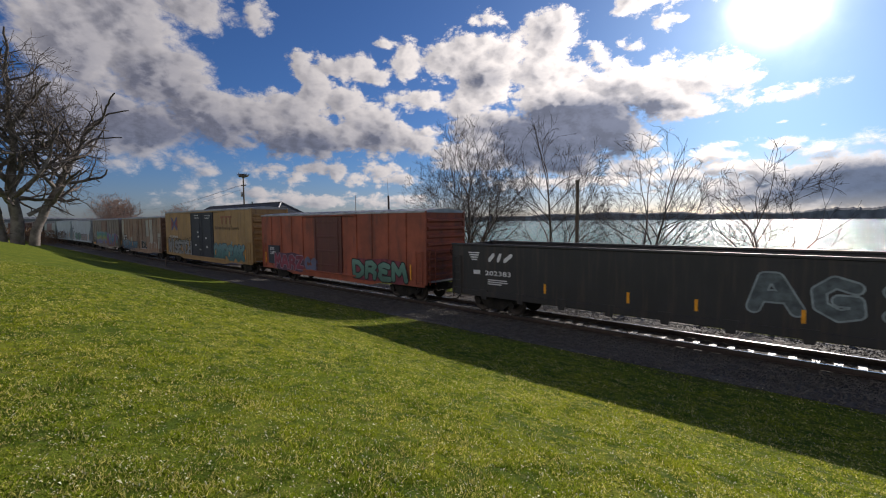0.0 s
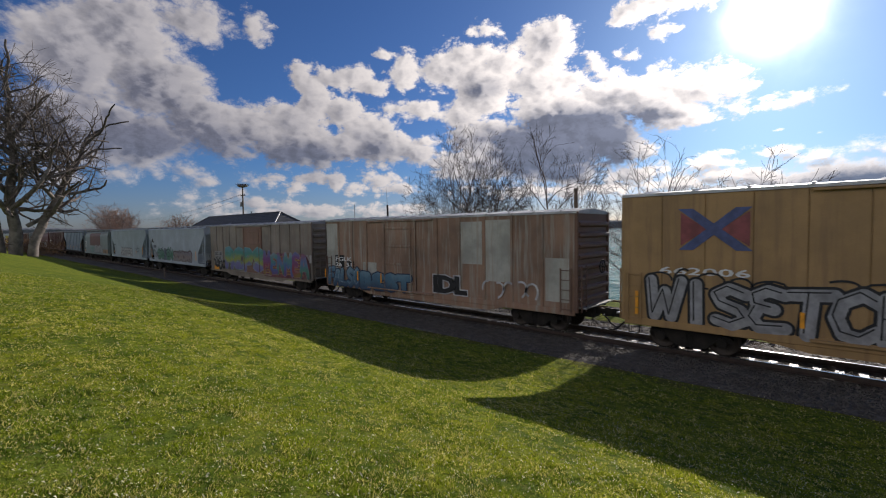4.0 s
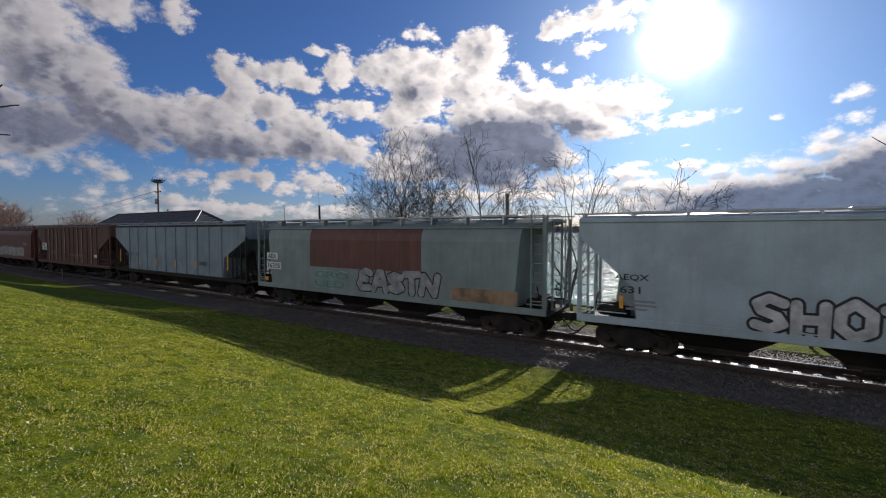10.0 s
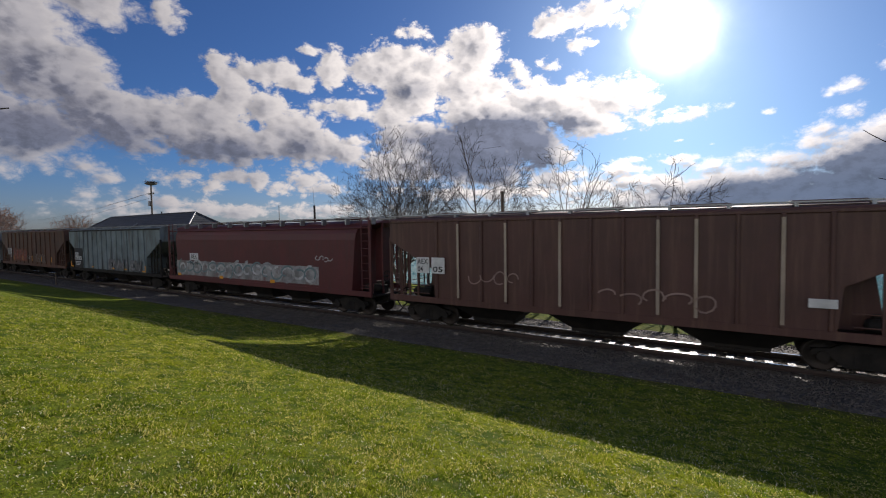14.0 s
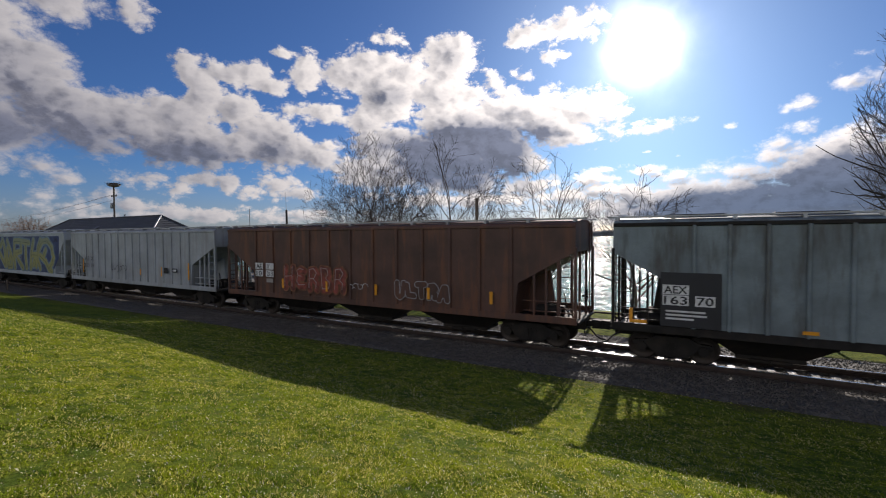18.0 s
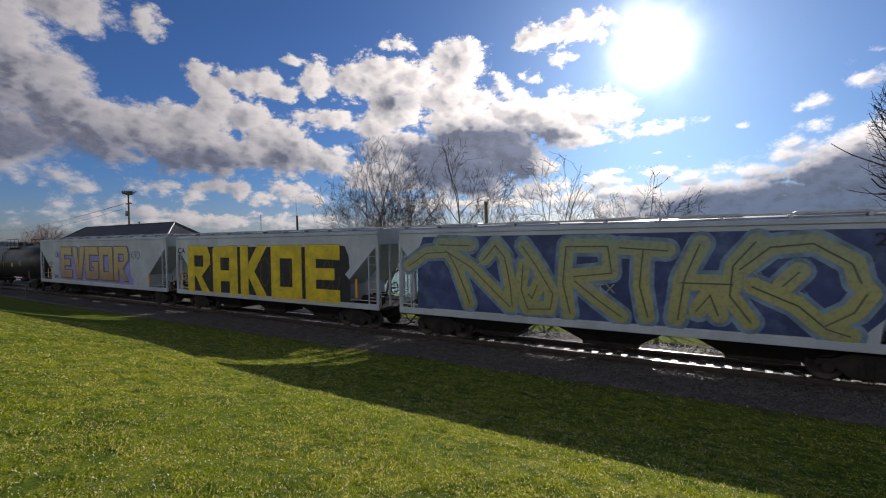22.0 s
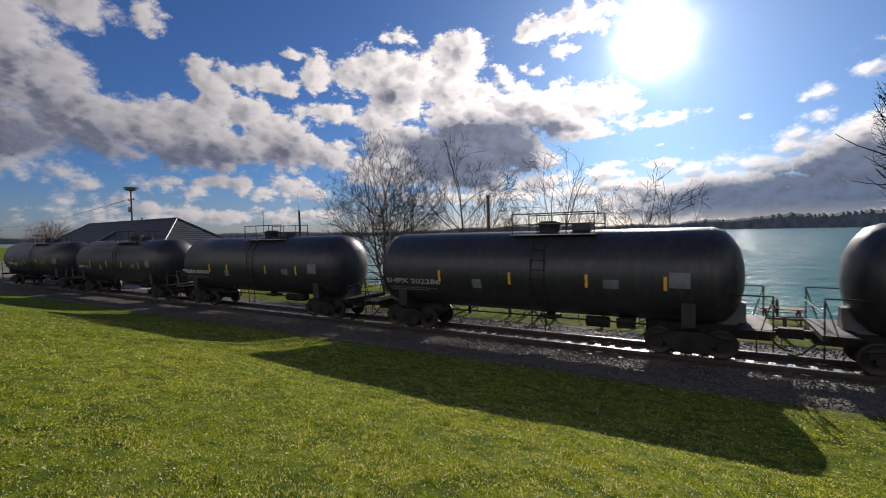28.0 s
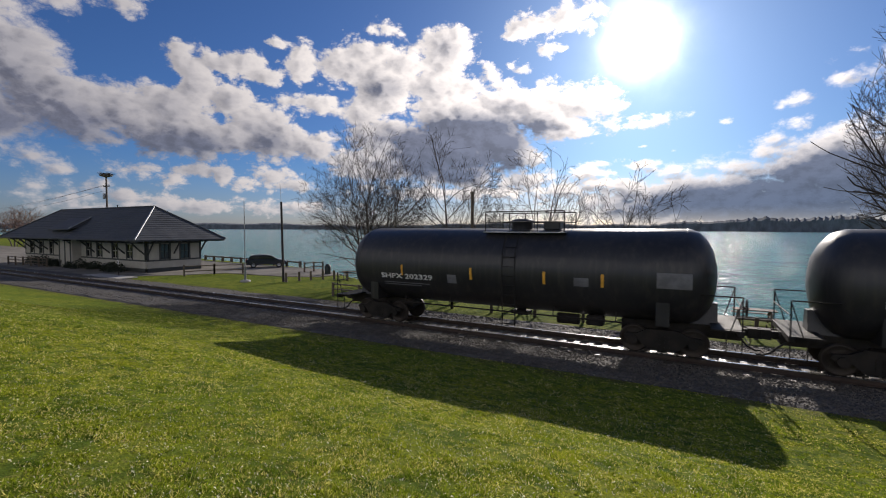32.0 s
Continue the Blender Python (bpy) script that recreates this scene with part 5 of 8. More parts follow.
def gondola_car(front, rear, label, mat):
    car, h = begin_car("gondola_car", front, rear, label, "gondola")
    h -= 0.28
    top, bottom = 3.13, 1.0
    for y0, y1 in ((-HALF, -HALF + 0.06), (HALF - 0.06, HALF)):
        part("side_wall", Shape().soft_box(-h, h, y0, y1, bottom, top - 0.05, 0.015), mat, car)
        part("top_rail", Shape().soft_box(-h - 0.02, h + 0.02, y0 - 0.05, y1 + 0.05, top - 0.1, top, 0.025), mat, car, "scuffed steel top rail")
        part("side_sill", Shape().soft_box(-h, h, y0 - 0.03, y1 + 0.03, bottom - 0.2, bottom + 0.05, 0.02), mat, car)
    part("floor", Shape().box(-h, h, -HALF + 0.06, HALF - 0.06, 1.05, 1.12), mat, car)
    n = 9
    for i in range(n):
        x = -h * 0.80 + h * 1.6 * i / (n - 1)
        part("side_stake", Shape().prism([(x - 0.12, bottom - 0.32), (x + 0.12, bottom - 0.32), (x + 0.2, bottom + 0.1), (x - 0.2, bottom + 0.1)], -HALF - 0.04, -HALF + 0.02), mat, car)
    for k in (-1, 1):
        part("end_wall", Shape().box(min(k * h, k * (h - 0.07)), max(k * h, k * (h - 0.07)), -HALF, HALF, bottom, top - 0.05), mat, car)
        for z in (1.5, 2.0, 2.5):
            part("end_rib", Shape().soft_box(min(k * h, k * (h + 0.1)), max(k * h, k * (h + 0.1)), -HALF + 0.1, HALF - 0.1, z, z + 0.14, 0.02), mat, car)
        ladder(car, k * (h - 0.35), -HALF - 0.07, 0.75, 2.5, 0.42, "x", mat)
    part("centre_sill", Shape().box(-h - 0.2, h + 0.2, -0.33, 0.33, 0.62, 1.05), STEEL_DARK, car)
    for x in (-(h - 2.1), h - 2.1):
        add_truck(car, x)
    brake_wheel(car, -h - 0.2, -0.4, 2.2)
    return car, h

# ---- the train, from its front to its last car ----


def car_paint(name, base, grime, amount=0.5, rough=0.55, vary=0.22, size=1.6):
    return surface("paint_" + name, base, rough, vary=vary, size=size, grime=grime, grime_amount=amount, streak=True, bump=0.12, grain=25)


RUST = (0.16, 0.075, 0.04)
SILVER = paint("silver", (0.46, 0.46, 0.47), 0.35)
BLACK = paint("black", (0.018, 0.018, 0.02))
BRIGHT = paint("white", (0.74, 0.74, 0.73))
MINT = paint("mint", (0.30, 0.62, 0.50))
BLUE = paint("blue", (0.06, 0.12, 0.42))
SKYBLUE = paint("pale_blue", (0.22, 0.42, 0.62))
PURPLE = paint("purple", (0.27, 0.22, 0.55))
YELLOW = surface("spray_yellow", (0.66, 0.50, 0.015), 0.6, vary=0.25, size=0.6, grime=(0.36, 0.26, 0.03), grime_amount=0.5, bump=0.05)
RED = paint("red", (0.50, 0.05, 0.05))
ORANGE_SPRAY = paint("orange", (0.70, 0.22, 0.05))
TAN = paint("tan", (0.42, 0.32, 0.26))

GAPS = (200.0, 179.7, 161.0, 139.1, 121.0, 103.0, 85.2, 67.6, 49.0, 29.8, 10.7, -9.2, -27.2, -47.5, -66.6, -84.9, -102.5, -124.4, -143.4, -159.9, -176.0, -192.0, -209.0)


def build_train():
    at = iter(zip(GAPS, GAPS[1:]))

    # black gondola
    HAZE_FILL = surface("thin_grey_spray", (0.105, 0.13, 0.135), 0.7, vary=0.5, size=0.3)
    HAZE_EDGE = surface("chalk_spray", (0.26, 0.31, 0.31), 0.7, vary=0.3, size=0.3)
    coal = car_paint("black_gondola", (0.028, 0.027, 0.027), (0.09, 0.06, 0.045), 0.4)
    car, h = gondola_car(*next(at), "black steel gondola with white lettering and silver graffiti", coal)
    for i in range(4):
        x = -8.28 + 0.06 * i
        patch(car, x, x + 0.62 - 0.1 * i, 2.70 - 0.10 * i, 2.755 - 0.10 * i, WHITE_PAINT, name="emblem_bar")
    for x0, x1 in ((-7.17, -6.85), (-6.72, -6.5), (-6.38, -5.95)):
        part("emblem", Shape().prism([(x0, 2.36), (x0 + 0.1, 2.36), (x1, 2.62), (x1, 2.74), (x1 - 0.1, 2.74), (x0, 2.5)], -HALF - 0.008, -HALF - 0.002), WHITE_PAINT, car, "slanted white railway emblem")
    lettering(car, "202383", -7.35, -6.01, 1.76, 1.97)
    patch(car, -7.99, -7.62, 1.78, 1.96, WHITE_PAINT, name="lettering")
    bars(car, -7.2, -6.1, 1.35, 1.62, 3)
    bubble(car, "A", 2.2, 3.5, 1.38, 2.56, 0.15, HAZE_FILL, HAZE_EDGE, rim=0.055, label="faint silver bubble graffiti letter", seed=2)
    bubble(car, "G", 3.65, 4.8, 1.36, 2.5, 0.13, HAZE_FILL, HAZE_EDGE, rim=0.055, label="faint silver bubble graffiti letter", seed=2)
    bubble(car, "S", 5.05, 6.2, 1.36, 2.5, 0.13, HAZE_FILL, HAZE_EDGE, rim=0.055, label="faint silver bubble graffiti letter", seed=2)
    for x in (-4.42, -1.2, 0.91, 3.55, 6.5):
        stripe(car, x, 1.24, 1.62)

    # red-brown boxcar
    red = surface("paint_red_boxcar", (0.34, 0.085, 0.042), 0.6, vary=0.35, size=1.6, grime=(0.12, 0.045, 0.032), grime_amount=0.85, streak=True, run_width=0.7, bump=0.15, grain=25)
    dark_red = car_paint("dark_red_boxcar", (0.12, 0.036, 0.028), RUST, 0.5)
    car, h = box_car(*next(at), "weathered orange-red boxcar with green and red graffiti", red, red, 4.72, 1.35, (0.1, 3.0), dark_red)
    patch(car, -7.5, -5.9, 1.2, 2.5, surface("navy_panel", (0.03, 0.035, 0.05), 0.6), thick=0.055)
    lettering(car, "LRS\n2497", -7.19, -6.45, 1.85, 2.36, -HALF - 0.055)
    bubble(car, "MARZ", -6.55, -2.66, 0.95, 1.98, 0.13, surface("wine_letters", (0.24, 0.05, 0.075), 0.7, vary=0.4, size=0.3), surface("mauve_line", (0.30, 0.22, 0.27), 0.7), -HALF - 0.06, 0.045, "dull red spray-painted letter", 7, lap=0.03, back=surface("plum_mist", (0.11, 0.055, 0.085), 0.7, vary=0.5, size=0.4))
    bubble(car, "CS", -2.5, -1.0, 0.98, 1.9, 0.12, surface("faded_blue", (0.12, 0.13, 0.20), 0.6), surface("grey_violet", (0.17, 0.15, 0.21), 0.7), -HALF - 0.1, 0.04, "faded blue graffiti letter", 9)
    bubble(car, "DREM", 2.6, 7.2, 0.92, 1.98, 0.14, fade("mint_letters", ((1.0, (0.07, 0.16, 0.12)), (1.5, (0.10, 0.23, 0.17)), (1.9, (0.14, 0.27, 0.21)))), BLACK, -HALF - 0.06, 0.06, "mint-green spray-painted letter", 11, lap=0.05, back=surface("crimson_mist", (0.20, 0.045, 0.06), 0.7, vary=0.5, size=0.4))
    for x in (-7.9, 7.5):
        stripe(car, x, 1.15, 1.95, y=-HALF - 0.06)
    stripe(car, -7.86, 1.2, 2.0, y=-HALF - 0.05)

    # tan boxcar with dark double door
    tan = car_paint("tan_boxcar", (0.38, 0.235, 0.095), (0.20, 0.12, 0.06), 0.55)
    navy = car_paint("navy_door", (0.028, 0.032, 0.045), (0.07, 0.07, 0.08), 0.4)
    car, h = box_car(*next(at), "tall yellow-tan boxcar with navy double doors and graffiti", tan, tan, 5.32, 1.3, (0.05, 5.35), navy, posts="flat")
    y = -HALF - 0.01
    for k in (-1, 1):
        part("emblem", Shape().prism([(-7.35 - 0.78 * k - 0.20, 3.42), (-7.35 - 0.78 * k + 0.22, 3.42), (-7.35 + 0.78 * k + 0.20, 4.72), (-7.35 + 0.78 * k - 0.22, 4.72)], y - 0.010 - 0.002 * k, y - 0.004), BLUE, car, "bar of a crossed blue emblem")
        part("emblem", Shape().prism([(-7.35 + k * 0.92, 3.55), (-7.35 + k * 0.92, 4.6), (-7.35 + k * 0.18, 4.07)], y - 0.005, y - 0.002), RED, car, "faded red wedge of the emblem")
    faded = surface("faded_red_print", (0.30, 0.13, 0.08), 0.7)
    for x0 in (4.3, 5.1, 5.9):
        part("emblem", Shape().box(x0, x0 + 0.68, y - 0.008, y, 4.55, 4.7).box(x0 + 0.24, x0 + 0.42, y - 0.008, y, 4.02, 4.56), faded, car, "faded red emblem")
    lettering(car, "Railcar Pooling Experts", 3.05, 8.0, 3.50, 3.84, y, surface("brown_print", (0.15, 0.10, 0.06), 0.7), 0.01)
    lettering(car, "662006", -8.9, -6.4, 2.62, 2.86, y, WHITE_PAINT)
    bubble(car, "WISETCH", -9.2, -2.7, 1.0, 2.5, 0.17, SILVER, BLACK, y - 0.012, 0.075, "silver chrome graffiti letter with black edge", 23, lap=0.16, glint=BLACK)
    swash(car, -9.3, -2.6, 1.9, 2.85, BLACK, 24, 9, 0.06, y, thick=0.016, label="black sprayed crown strokes")
    sea = fade("sea_spray", ((1.0, (0.05, 0.13, 0.13)), (1.5, (0.09, 0.22, 0.21)), (2.0, (0.15, 0.28, 0.28)), (2.5, (0.22, 0.33, 0.38))))
    deep = surface("deep_teal", (0.03, 0.075, 0.10), 0.5)
    bubble(car, "COPEAK", 2.6, 8.7, 0.95, 2.3, 0.20, sea, deep, y - 0.012, 0.07, "teal graffiti letter shaded towards the sill", 25, lap=0.16, glint=deep)
    swash(car, 2.7, 9.0, 1.0, 2.5, sea, 26, 9, 0.22, y, thick=0.008, label="broad teal spray strokes")
    for x in (-9.6, 9.0):
        stripe(car, x, 1.2, 2.0, y=y - 0.05)
    for x in (-5.2, 3.1, 5.9):
        stripe(car, x, 1.3, 1.75, y=y - 0.012)
    for i, (x, z) in enumerate(((-1.6, 4.55), (1.0, 4.5))):
        bars(car, x, x + 1.3, z, z + 0.36, 3, -HALF - 0.06, seed=i)
    for x, z in ((-1.0, 3.2), (-0.9, 2.8), (0.9, 2.7), (-1.6, 2.0), (1.1, 1.9), (-0.5, 1.6)):
        patch(car, x, x + 0.34, z, z + 0.13, WHITE_PAINT, -HALF - 0.06, "notice")

    # patched brown and grey boxcar
    mixed = surface("paint_patched_boxcar", (0.28, 0.17, 0.11), 0.6, vary=0.4, size=2.2, grime=(0.36, 0.36, 0.30), grime_amount=0.75, streak=True, bump=0.15, grain=25)
    rusty = car_paint("brown_ends", (0.17, 0.10, 0.07), RUST, 0.5)
    car, h = box_car(*next(at), "patchy brown and pale-grey boxcar with blue graffiti", mixed, rusty, 4.85, 1.5, (-1.6, 2.6), mixed)
    pale = surface("primer_patch", (0.42, 0.42, 0.36), 0.7, vary=0.3, size=1.2, grime=(0.3, 0.22, 0.16), grime_amount=0.5, streak=True)
    for a, b, z0, z1 in ((-8.2, -7.0, 1.9, 4.6), (2.6, 3.8, 2.6, 4.5), (4.0, 5.3, 1.9, 4.55), (6.9, 7.9, 1.3, 3.0), (-4.6, -3.4, 1.3, 2.4)):
        patch(car, a, b, z0, z1, pale, -HALF + 0.012, thick=0.012)
    patch(car, -7.25, -6.35, 2.0, 2.72, BLACK, -HALF - 0.0)
    patch(car, -6.1, -5.4, 2.0, 2.4, BLACK, -HALF - 0.0)
    lettering(car, "FGLK\n26  31", -7.15, -5.55, 2.05, 2.62, -HALF - 0.055)
    lake_blue = fade("lake_blue_spray", ((1.0, (0.03, 0.07, 0.13)), (1.5, (0.06, 0.15, 0.22)), (2.0, (0.14, 0.25, 0.31))))
    ink = surface("ink_blue", (0.015, 0.03, 0.075), 0.5)
    bubble(car, "FALSO", -7.9, -4.75, 0.92, 2.0, 0.15, lake_blue, ink, -HALF - 0.06, 0.06, "steel-blue graffiti letter with dark edge", 27, lap=0.09, glint=SKYBLUE)
    bubble(car, "BEST", -4.7, -0.6, 0.92, 1.95, 0.18, lake_blue, ink, -HALF - 0.105, 0.06, "dark blue graffiti letter", 28, lap=0.12)
    graffiti(car, "IDL", 0.9, 3.0, 1.15, 2.0, BLACK, BRIGHT, -HALF - 0.05, label="black and white graffiti letters")
    swash(car, 3.8, 6.6, 1.2, 2.1, BRIGHT, 4, 5, 0.09, -HALF - 0.05)
    for x in (-8.15, -4.93, -2.9):
        stripe(car, x, 1.33, 1.85, y=-HALF - 0.12)

    # grey-tan boxcar with rainbow graffiti
    grey = surface("paint_grey_boxcar", (0.26, 0.225, 0.185), 0.62, vary=0.35, size=2.0, grime=(0.20, 0.13, 0.09), grime_amount=0.6, streak=True, bump=0.15, grain=25)
    car, h = box_car(*next(at), "weathered grey-brown boxcar with rainbow graffiti along the side", grey, grey, 4.80, 1.4, (-0.1, 3.1), car_paint("brown_door", (0.24, 0.14, 0.10), RUST, 0.5))
    y = -HALF - 0.09
    patch(car, -7.2, -5.6, 1.3, 2.55, paint("dull_white", (0.45, 0.44, 0.42)), -HALF - 0.0, thick=0.055)
    lettering(car, "BC LR\n45 60", -7.05, -5.7, 1.85, 2.48, -HALF - 0.06, BLACK)
    bars(car, -7.0, -5.8, 1.35, 1.75, 3, -HALF - 0.06, BLACK)
    rainbow = fade("rainbow_spray", ((1.1, (0.15, 0.13, 0.30)), (1.6, (0.16, 0.16, 0.32)), (1.95, (0.28, 0.32, 0.07)), (2.5, (0.06, 0.24, 0.20)), (2.9, (0.10, 0.26, 0.30))))
    dusk = fade("dusk_spray", ((1.1, (0.05, 0.13, 0.10)), (1.5, (0.06, 0.20, 0.16)), (2.1, (0.10, 0.16, 0.30)), (2.7, (0.24, 0.07, 0.13))))
    mist = surface("aqua_outline", (0.22, 0.36, 0.36), 0.6)
    bubble(car, "REPS", -4.95, 1.85, 1.1, 2.95, 0.30, rainbow, mist, y, 0.035, "rainbow bubble graffiti letter", 5, lap=0.16)
    fat_back, depth = Shape(), [0.0005]
    fat_stroke(fat_back, [(2.1, 1.75), (7.2, 1.85)], 0.85, y, depth)
    part("graffiti_cloud", fat_back, surface("wine_spray", (0.17, 0.05, 0.075), 0.6, vary=0.4, size=0.5, grime=(0.25, 0.16, 0.05), grime_amount=0.6), car, "wine-red sprayed ground")
    flame = fade("flame_spray", ((1.1, (0.22, 0.14, 0.03)), (1.6, (0.24, 0.05, 0.07)), (2.2, (0.18, 0.06, 0.20)), (2.7, (0.12, 0.14, 0.30))))
    lagoon = fade("lagoon_spray", ((1.1, (0.12, 0.07, 0.22)), (1.6, (0.06, 0.12, 0.30)), (2.2, (0.07, 0.22, 0.22)), (2.7, (0.20, 0.28, 0.30))))
    for k in range(7):
        fat_bar, depth = Shape(), [0.003]
        fat_stroke(fat_bar, [(2.2 + 0.2 * (k % 2), 1.2 + 0.2 * k), (7.3 - 0.15 * (k % 3), 1.25 + 0.2 * k)], 0.035, y, depth)
        part("graffiti_stroke", fat_bar, surface("amber_bars", (0.34, 0.20, 0.05), 0.6), car, "thin amber bar behind the letters")
    bubble(car, "MENMEA", 1.9, 7.9, 1.05, 2.75, 0.18, [flame, lagoon, dusk, lagoon, flame, dusk], surface("rose_outline", (0.34, 0.22, 0.24), 0.6), y - 0.014, 0.03, "blue, red and green graffiti letter", 8, lap=0.14)
    patch(car, 6.9, 8.2, 2.1, 2.6, surface("primer_patch_light", (0.5, 0.48, 0.46), 0.7), -HALF - 0.0, thick=0.055)
    patch(car, -7.3, -6.4, 0.98, 1.3, ORANGE, -HALF - 0.0, "warning_panel", 0.06)
    swash(car, -7.6, -5.0, 1.0, 2.2, BLACK, 9, 4, 0.2, -HALF - 0.062)

    # white hopper with green and brown graffiti
    white = car_paint("white_hopper", (0.385, 0.445, 0.49), (0.31, 0.335, 0.345), 0.45, 0.45)
    car, h = hopper_car(*next(at), "off-white smooth-sided covered hopper with green and brown graffiti", white, 0, 3, 4.62, (4.0, 1.7, 2.2), frame_mat=white, hips=1)
    jade = fade("jade_spray", ((1.3, (0.10, 0.22, 0.17)), (1.8, (0.06, 0.19, 0.12)), (2.4, (0.14, 0.27, 0.22))))
    plum = surface("maroon_edge", (0.085, 0.05, 0.045), 0.6)
    bubble(car, "DOSEN", -5.0, -0.35, 1.30, 2.42, 0.17, [jade, jade, surface("slate_spray", (0.12, 0.15, 0.19), 0.6), jade, jade], BLACK, rim=0.05, label="green graffiti letter", seed=3, lap=0.11)
    swash(car, -5.3, -0.2, 1.35, 2.75, jade, 14, 9, 0.2, thick=0.003, label="broad green spray strokes")
    swash(car, -6.1, -4.6, 1.4, 2.3, plum, 13, 4, 0.12, thick=0.003, label="dark maroon spray strokes")
    swash(car, -4.9, -0.5, 2.1, 2.7, BLACK, 15, 7, 0.05, -HALF - 0.03)
    bubble(car, "ZOXOPR", 0.0, 5.0, 1.3, 2.3, 0.17, fade("mauve_spray", ((1.3, (0.25, 0.24, 0.24)), (1.8, (0.26, 0.21, 0.19)), (2.2, (0.22, 0.20, 0.22)))), plum, rim=0.12, label="mauve bubble graffiti letter", seed=4, lap=0.13)
    patch(car, -6.63, -5.7, 2.56, 2.84, surface("slate_panel", (0.10, 0.11, 0.15), 0.5))
    part("emblem", Shape().prism([(-7.3, 3.1), (-7.0, 3.2), (-6.7, 3.05), (-6.45, 3.25), (-6.75, 3.4), (-6.55, 3.7), (-6.95, 3.5), (-7.25, 3.45)], -HALF - 0.01, -HALF - 0.003), BLACK, car, "dark starburst emblem")
    lettering(car, "676", -6.63, -6.0, 2.1, 2.36, mat=BLACK)
    bars(car, -6.6, -5.7, 1.5, 1.95, 4, mat=surface("grey_print", (0.25, 0.26, 0.27), 0.6))
    for x in (-7.3, 6.1):
        stripe(car, x, 1.5, 2.4, 0.14)

    # pale hopper with outlined graffiti
    pale_blue = car_paint("pale_hopper", (0.365, 0.445, 0.475), (0.29, 0.325, 0.335), 0.4, 0.45)
    car, h = hopper_car(*next(at), "pale grey-green covered hopper with black-outlined white graffiti", pale_blue, 0, 3, 4.64, (4.0, 1.8, 2.3), hips=1)
    bubble(car, "SHOTER", -3.2, 2.35, 1.22, 2.35, 0.135, BRIGHT, BLACK, rim=0.075, label="white bubble graffiti letter with black outline", seed=6, lap=0.04)
    graffiti(car, "shorez", 4.05, 5.3, 1.9, 2.45, pale_blue, BLACK, fat=0.02, rim=0.04, label="small outlined graffiti tag")
    swash(car, 3.9, 5.4, 1.65, 2.65, BLACK, 12, 6, 0.05)
    lettering(car, "AEQX", -6.97, -5.9, 2.52, 2.76, mat=BLACK)
    lettering(car, "631", -6.8, -6.15, 2.12, 2.36, mat=BLACK)
    bars(car, -6.6, -5.6, 1.55, 1.95, 3, mat=surface("grey_print", (0.25, 0.26, 0.27), 0.6))
    for x, a in ((6.65, 1.0), (4.0, 0.45), (-6.75, 0.5)):
        stripe(car, x, 1.6, 1.6 + a * 0.85, 0.13)

    # grey hopper with maroon panel
    worn_grey = car_paint("worn_grey_hopper", (0.225, 0.285, 0.275), (0.22, 0.17, 0.12), 0.45)
    maroon = car_paint("maroon_panel", (0.13, 0.052, 0.042), (0.24, 0.105, 0.05), 0.55)
    car, h = hopper_car(*next(at), "rounded grey covered hopper with maroon panel and silver graffiti", worn_grey, 0, 4, 4.62, (4.55, 0.95, 4.33), round_top=True, hips=1)
    patch(car, -4.2, 3.05, 2.35, 3.74, maroon, name="painted_panel", label="rusty maroon painted panel")
    part("painted_panel", Shape().add([(x, yy - 0.006, z) for z, yy in ((3.74, -HALF), (4.05, -HALF + 0.05), (4.3, -HALF + 0.18)) for x in (-4.2, 3.05)], [(0, 1, 3, 2), (2, 3, 5, 4)]), maroon, car)
    bubble(car, "EASTN", -0.75, 3.95, 1.30, 2.4, 0.16, SILVER, BLACK, rim=0.06, label="silver bubble graffiti letter", seed=17, lap=0.08)
    graffiti(car, "GRO\nUED", -3.85, -1.35, 1.32, 2.15, surface("moss_spray", (0.12, 0.25, 0.20), 0.6), MINT, fat=0.02, rim=0.02, label="green outline graffiti")
    patch(car, -7.85, -6.9, 2.60, 2.98, WHITE_PAINT, name="number_panel")
    patch(car, -7.85, -6.6, 2.06, 2.46, WHITE_PAINT, name="number_panel")
    lettering(car, "AEX", -7.75, -7.0, 2.66, 2.92, -HALF - 0.012, mat=BLACK)
    lettering(car, "16305", -7.75, -6.7, 2.12, 2.40, -HALF - 0.012, mat=BLACK)
    patch(car, 4.6, 7.6, 1.3, 1.85, surface("rust_bloom", (0.30, 0.20, 0.12), 0.8, vary=0.5, size=0.6), name="rust_patch")
    stripe(car, -7.9, 1.4, 1.6, 0.3)

    # blue-grey ribless hopper
    steel_blue = car_paint("steel_blue_hopper", (0.23, 0.29, 0.33), (0.14, 0.155, 0.165), 0.55)
    car, h = hopper_car(*next(at), "dull blue-grey covered hopper with roof walkways and orange strips", steel_blue, 10, 3, 4.66, (3.7, 2.3, 2.5), frame_mat=STEEL_DARK)
    lettering(car, "AEX  241  00", -7.04, -4.9, 2.30, 2.56, -HALF - 0.08, mat=surface("dark_print", (0.10, 0.12, 0.14), 0.6))
    patch(car, 3.9, 4.7, 1.95, 2.2, surface("dark_print", (0.10, 0.12, 0.14), 0.6), -HALF - 0.08, "notice")
    for x, a, b in ((-7.94, 1.76, 2.78), (-4.64, 1.67, 2.14), (-1.97, 1.69, 2.18), (0.8, 1.7, 2.2), (3.4, 1.7, 2.2), (7.2, 1.75, 2.75)):
        stripe(car, x, a, b, 0.13, -HALF - 0.08)

    # brown ribbed hopper
    brown = car_paint("brown_hopper", (0.098, 0.043, 0.034), (0.19, 0.11, 0.07), 0.4)
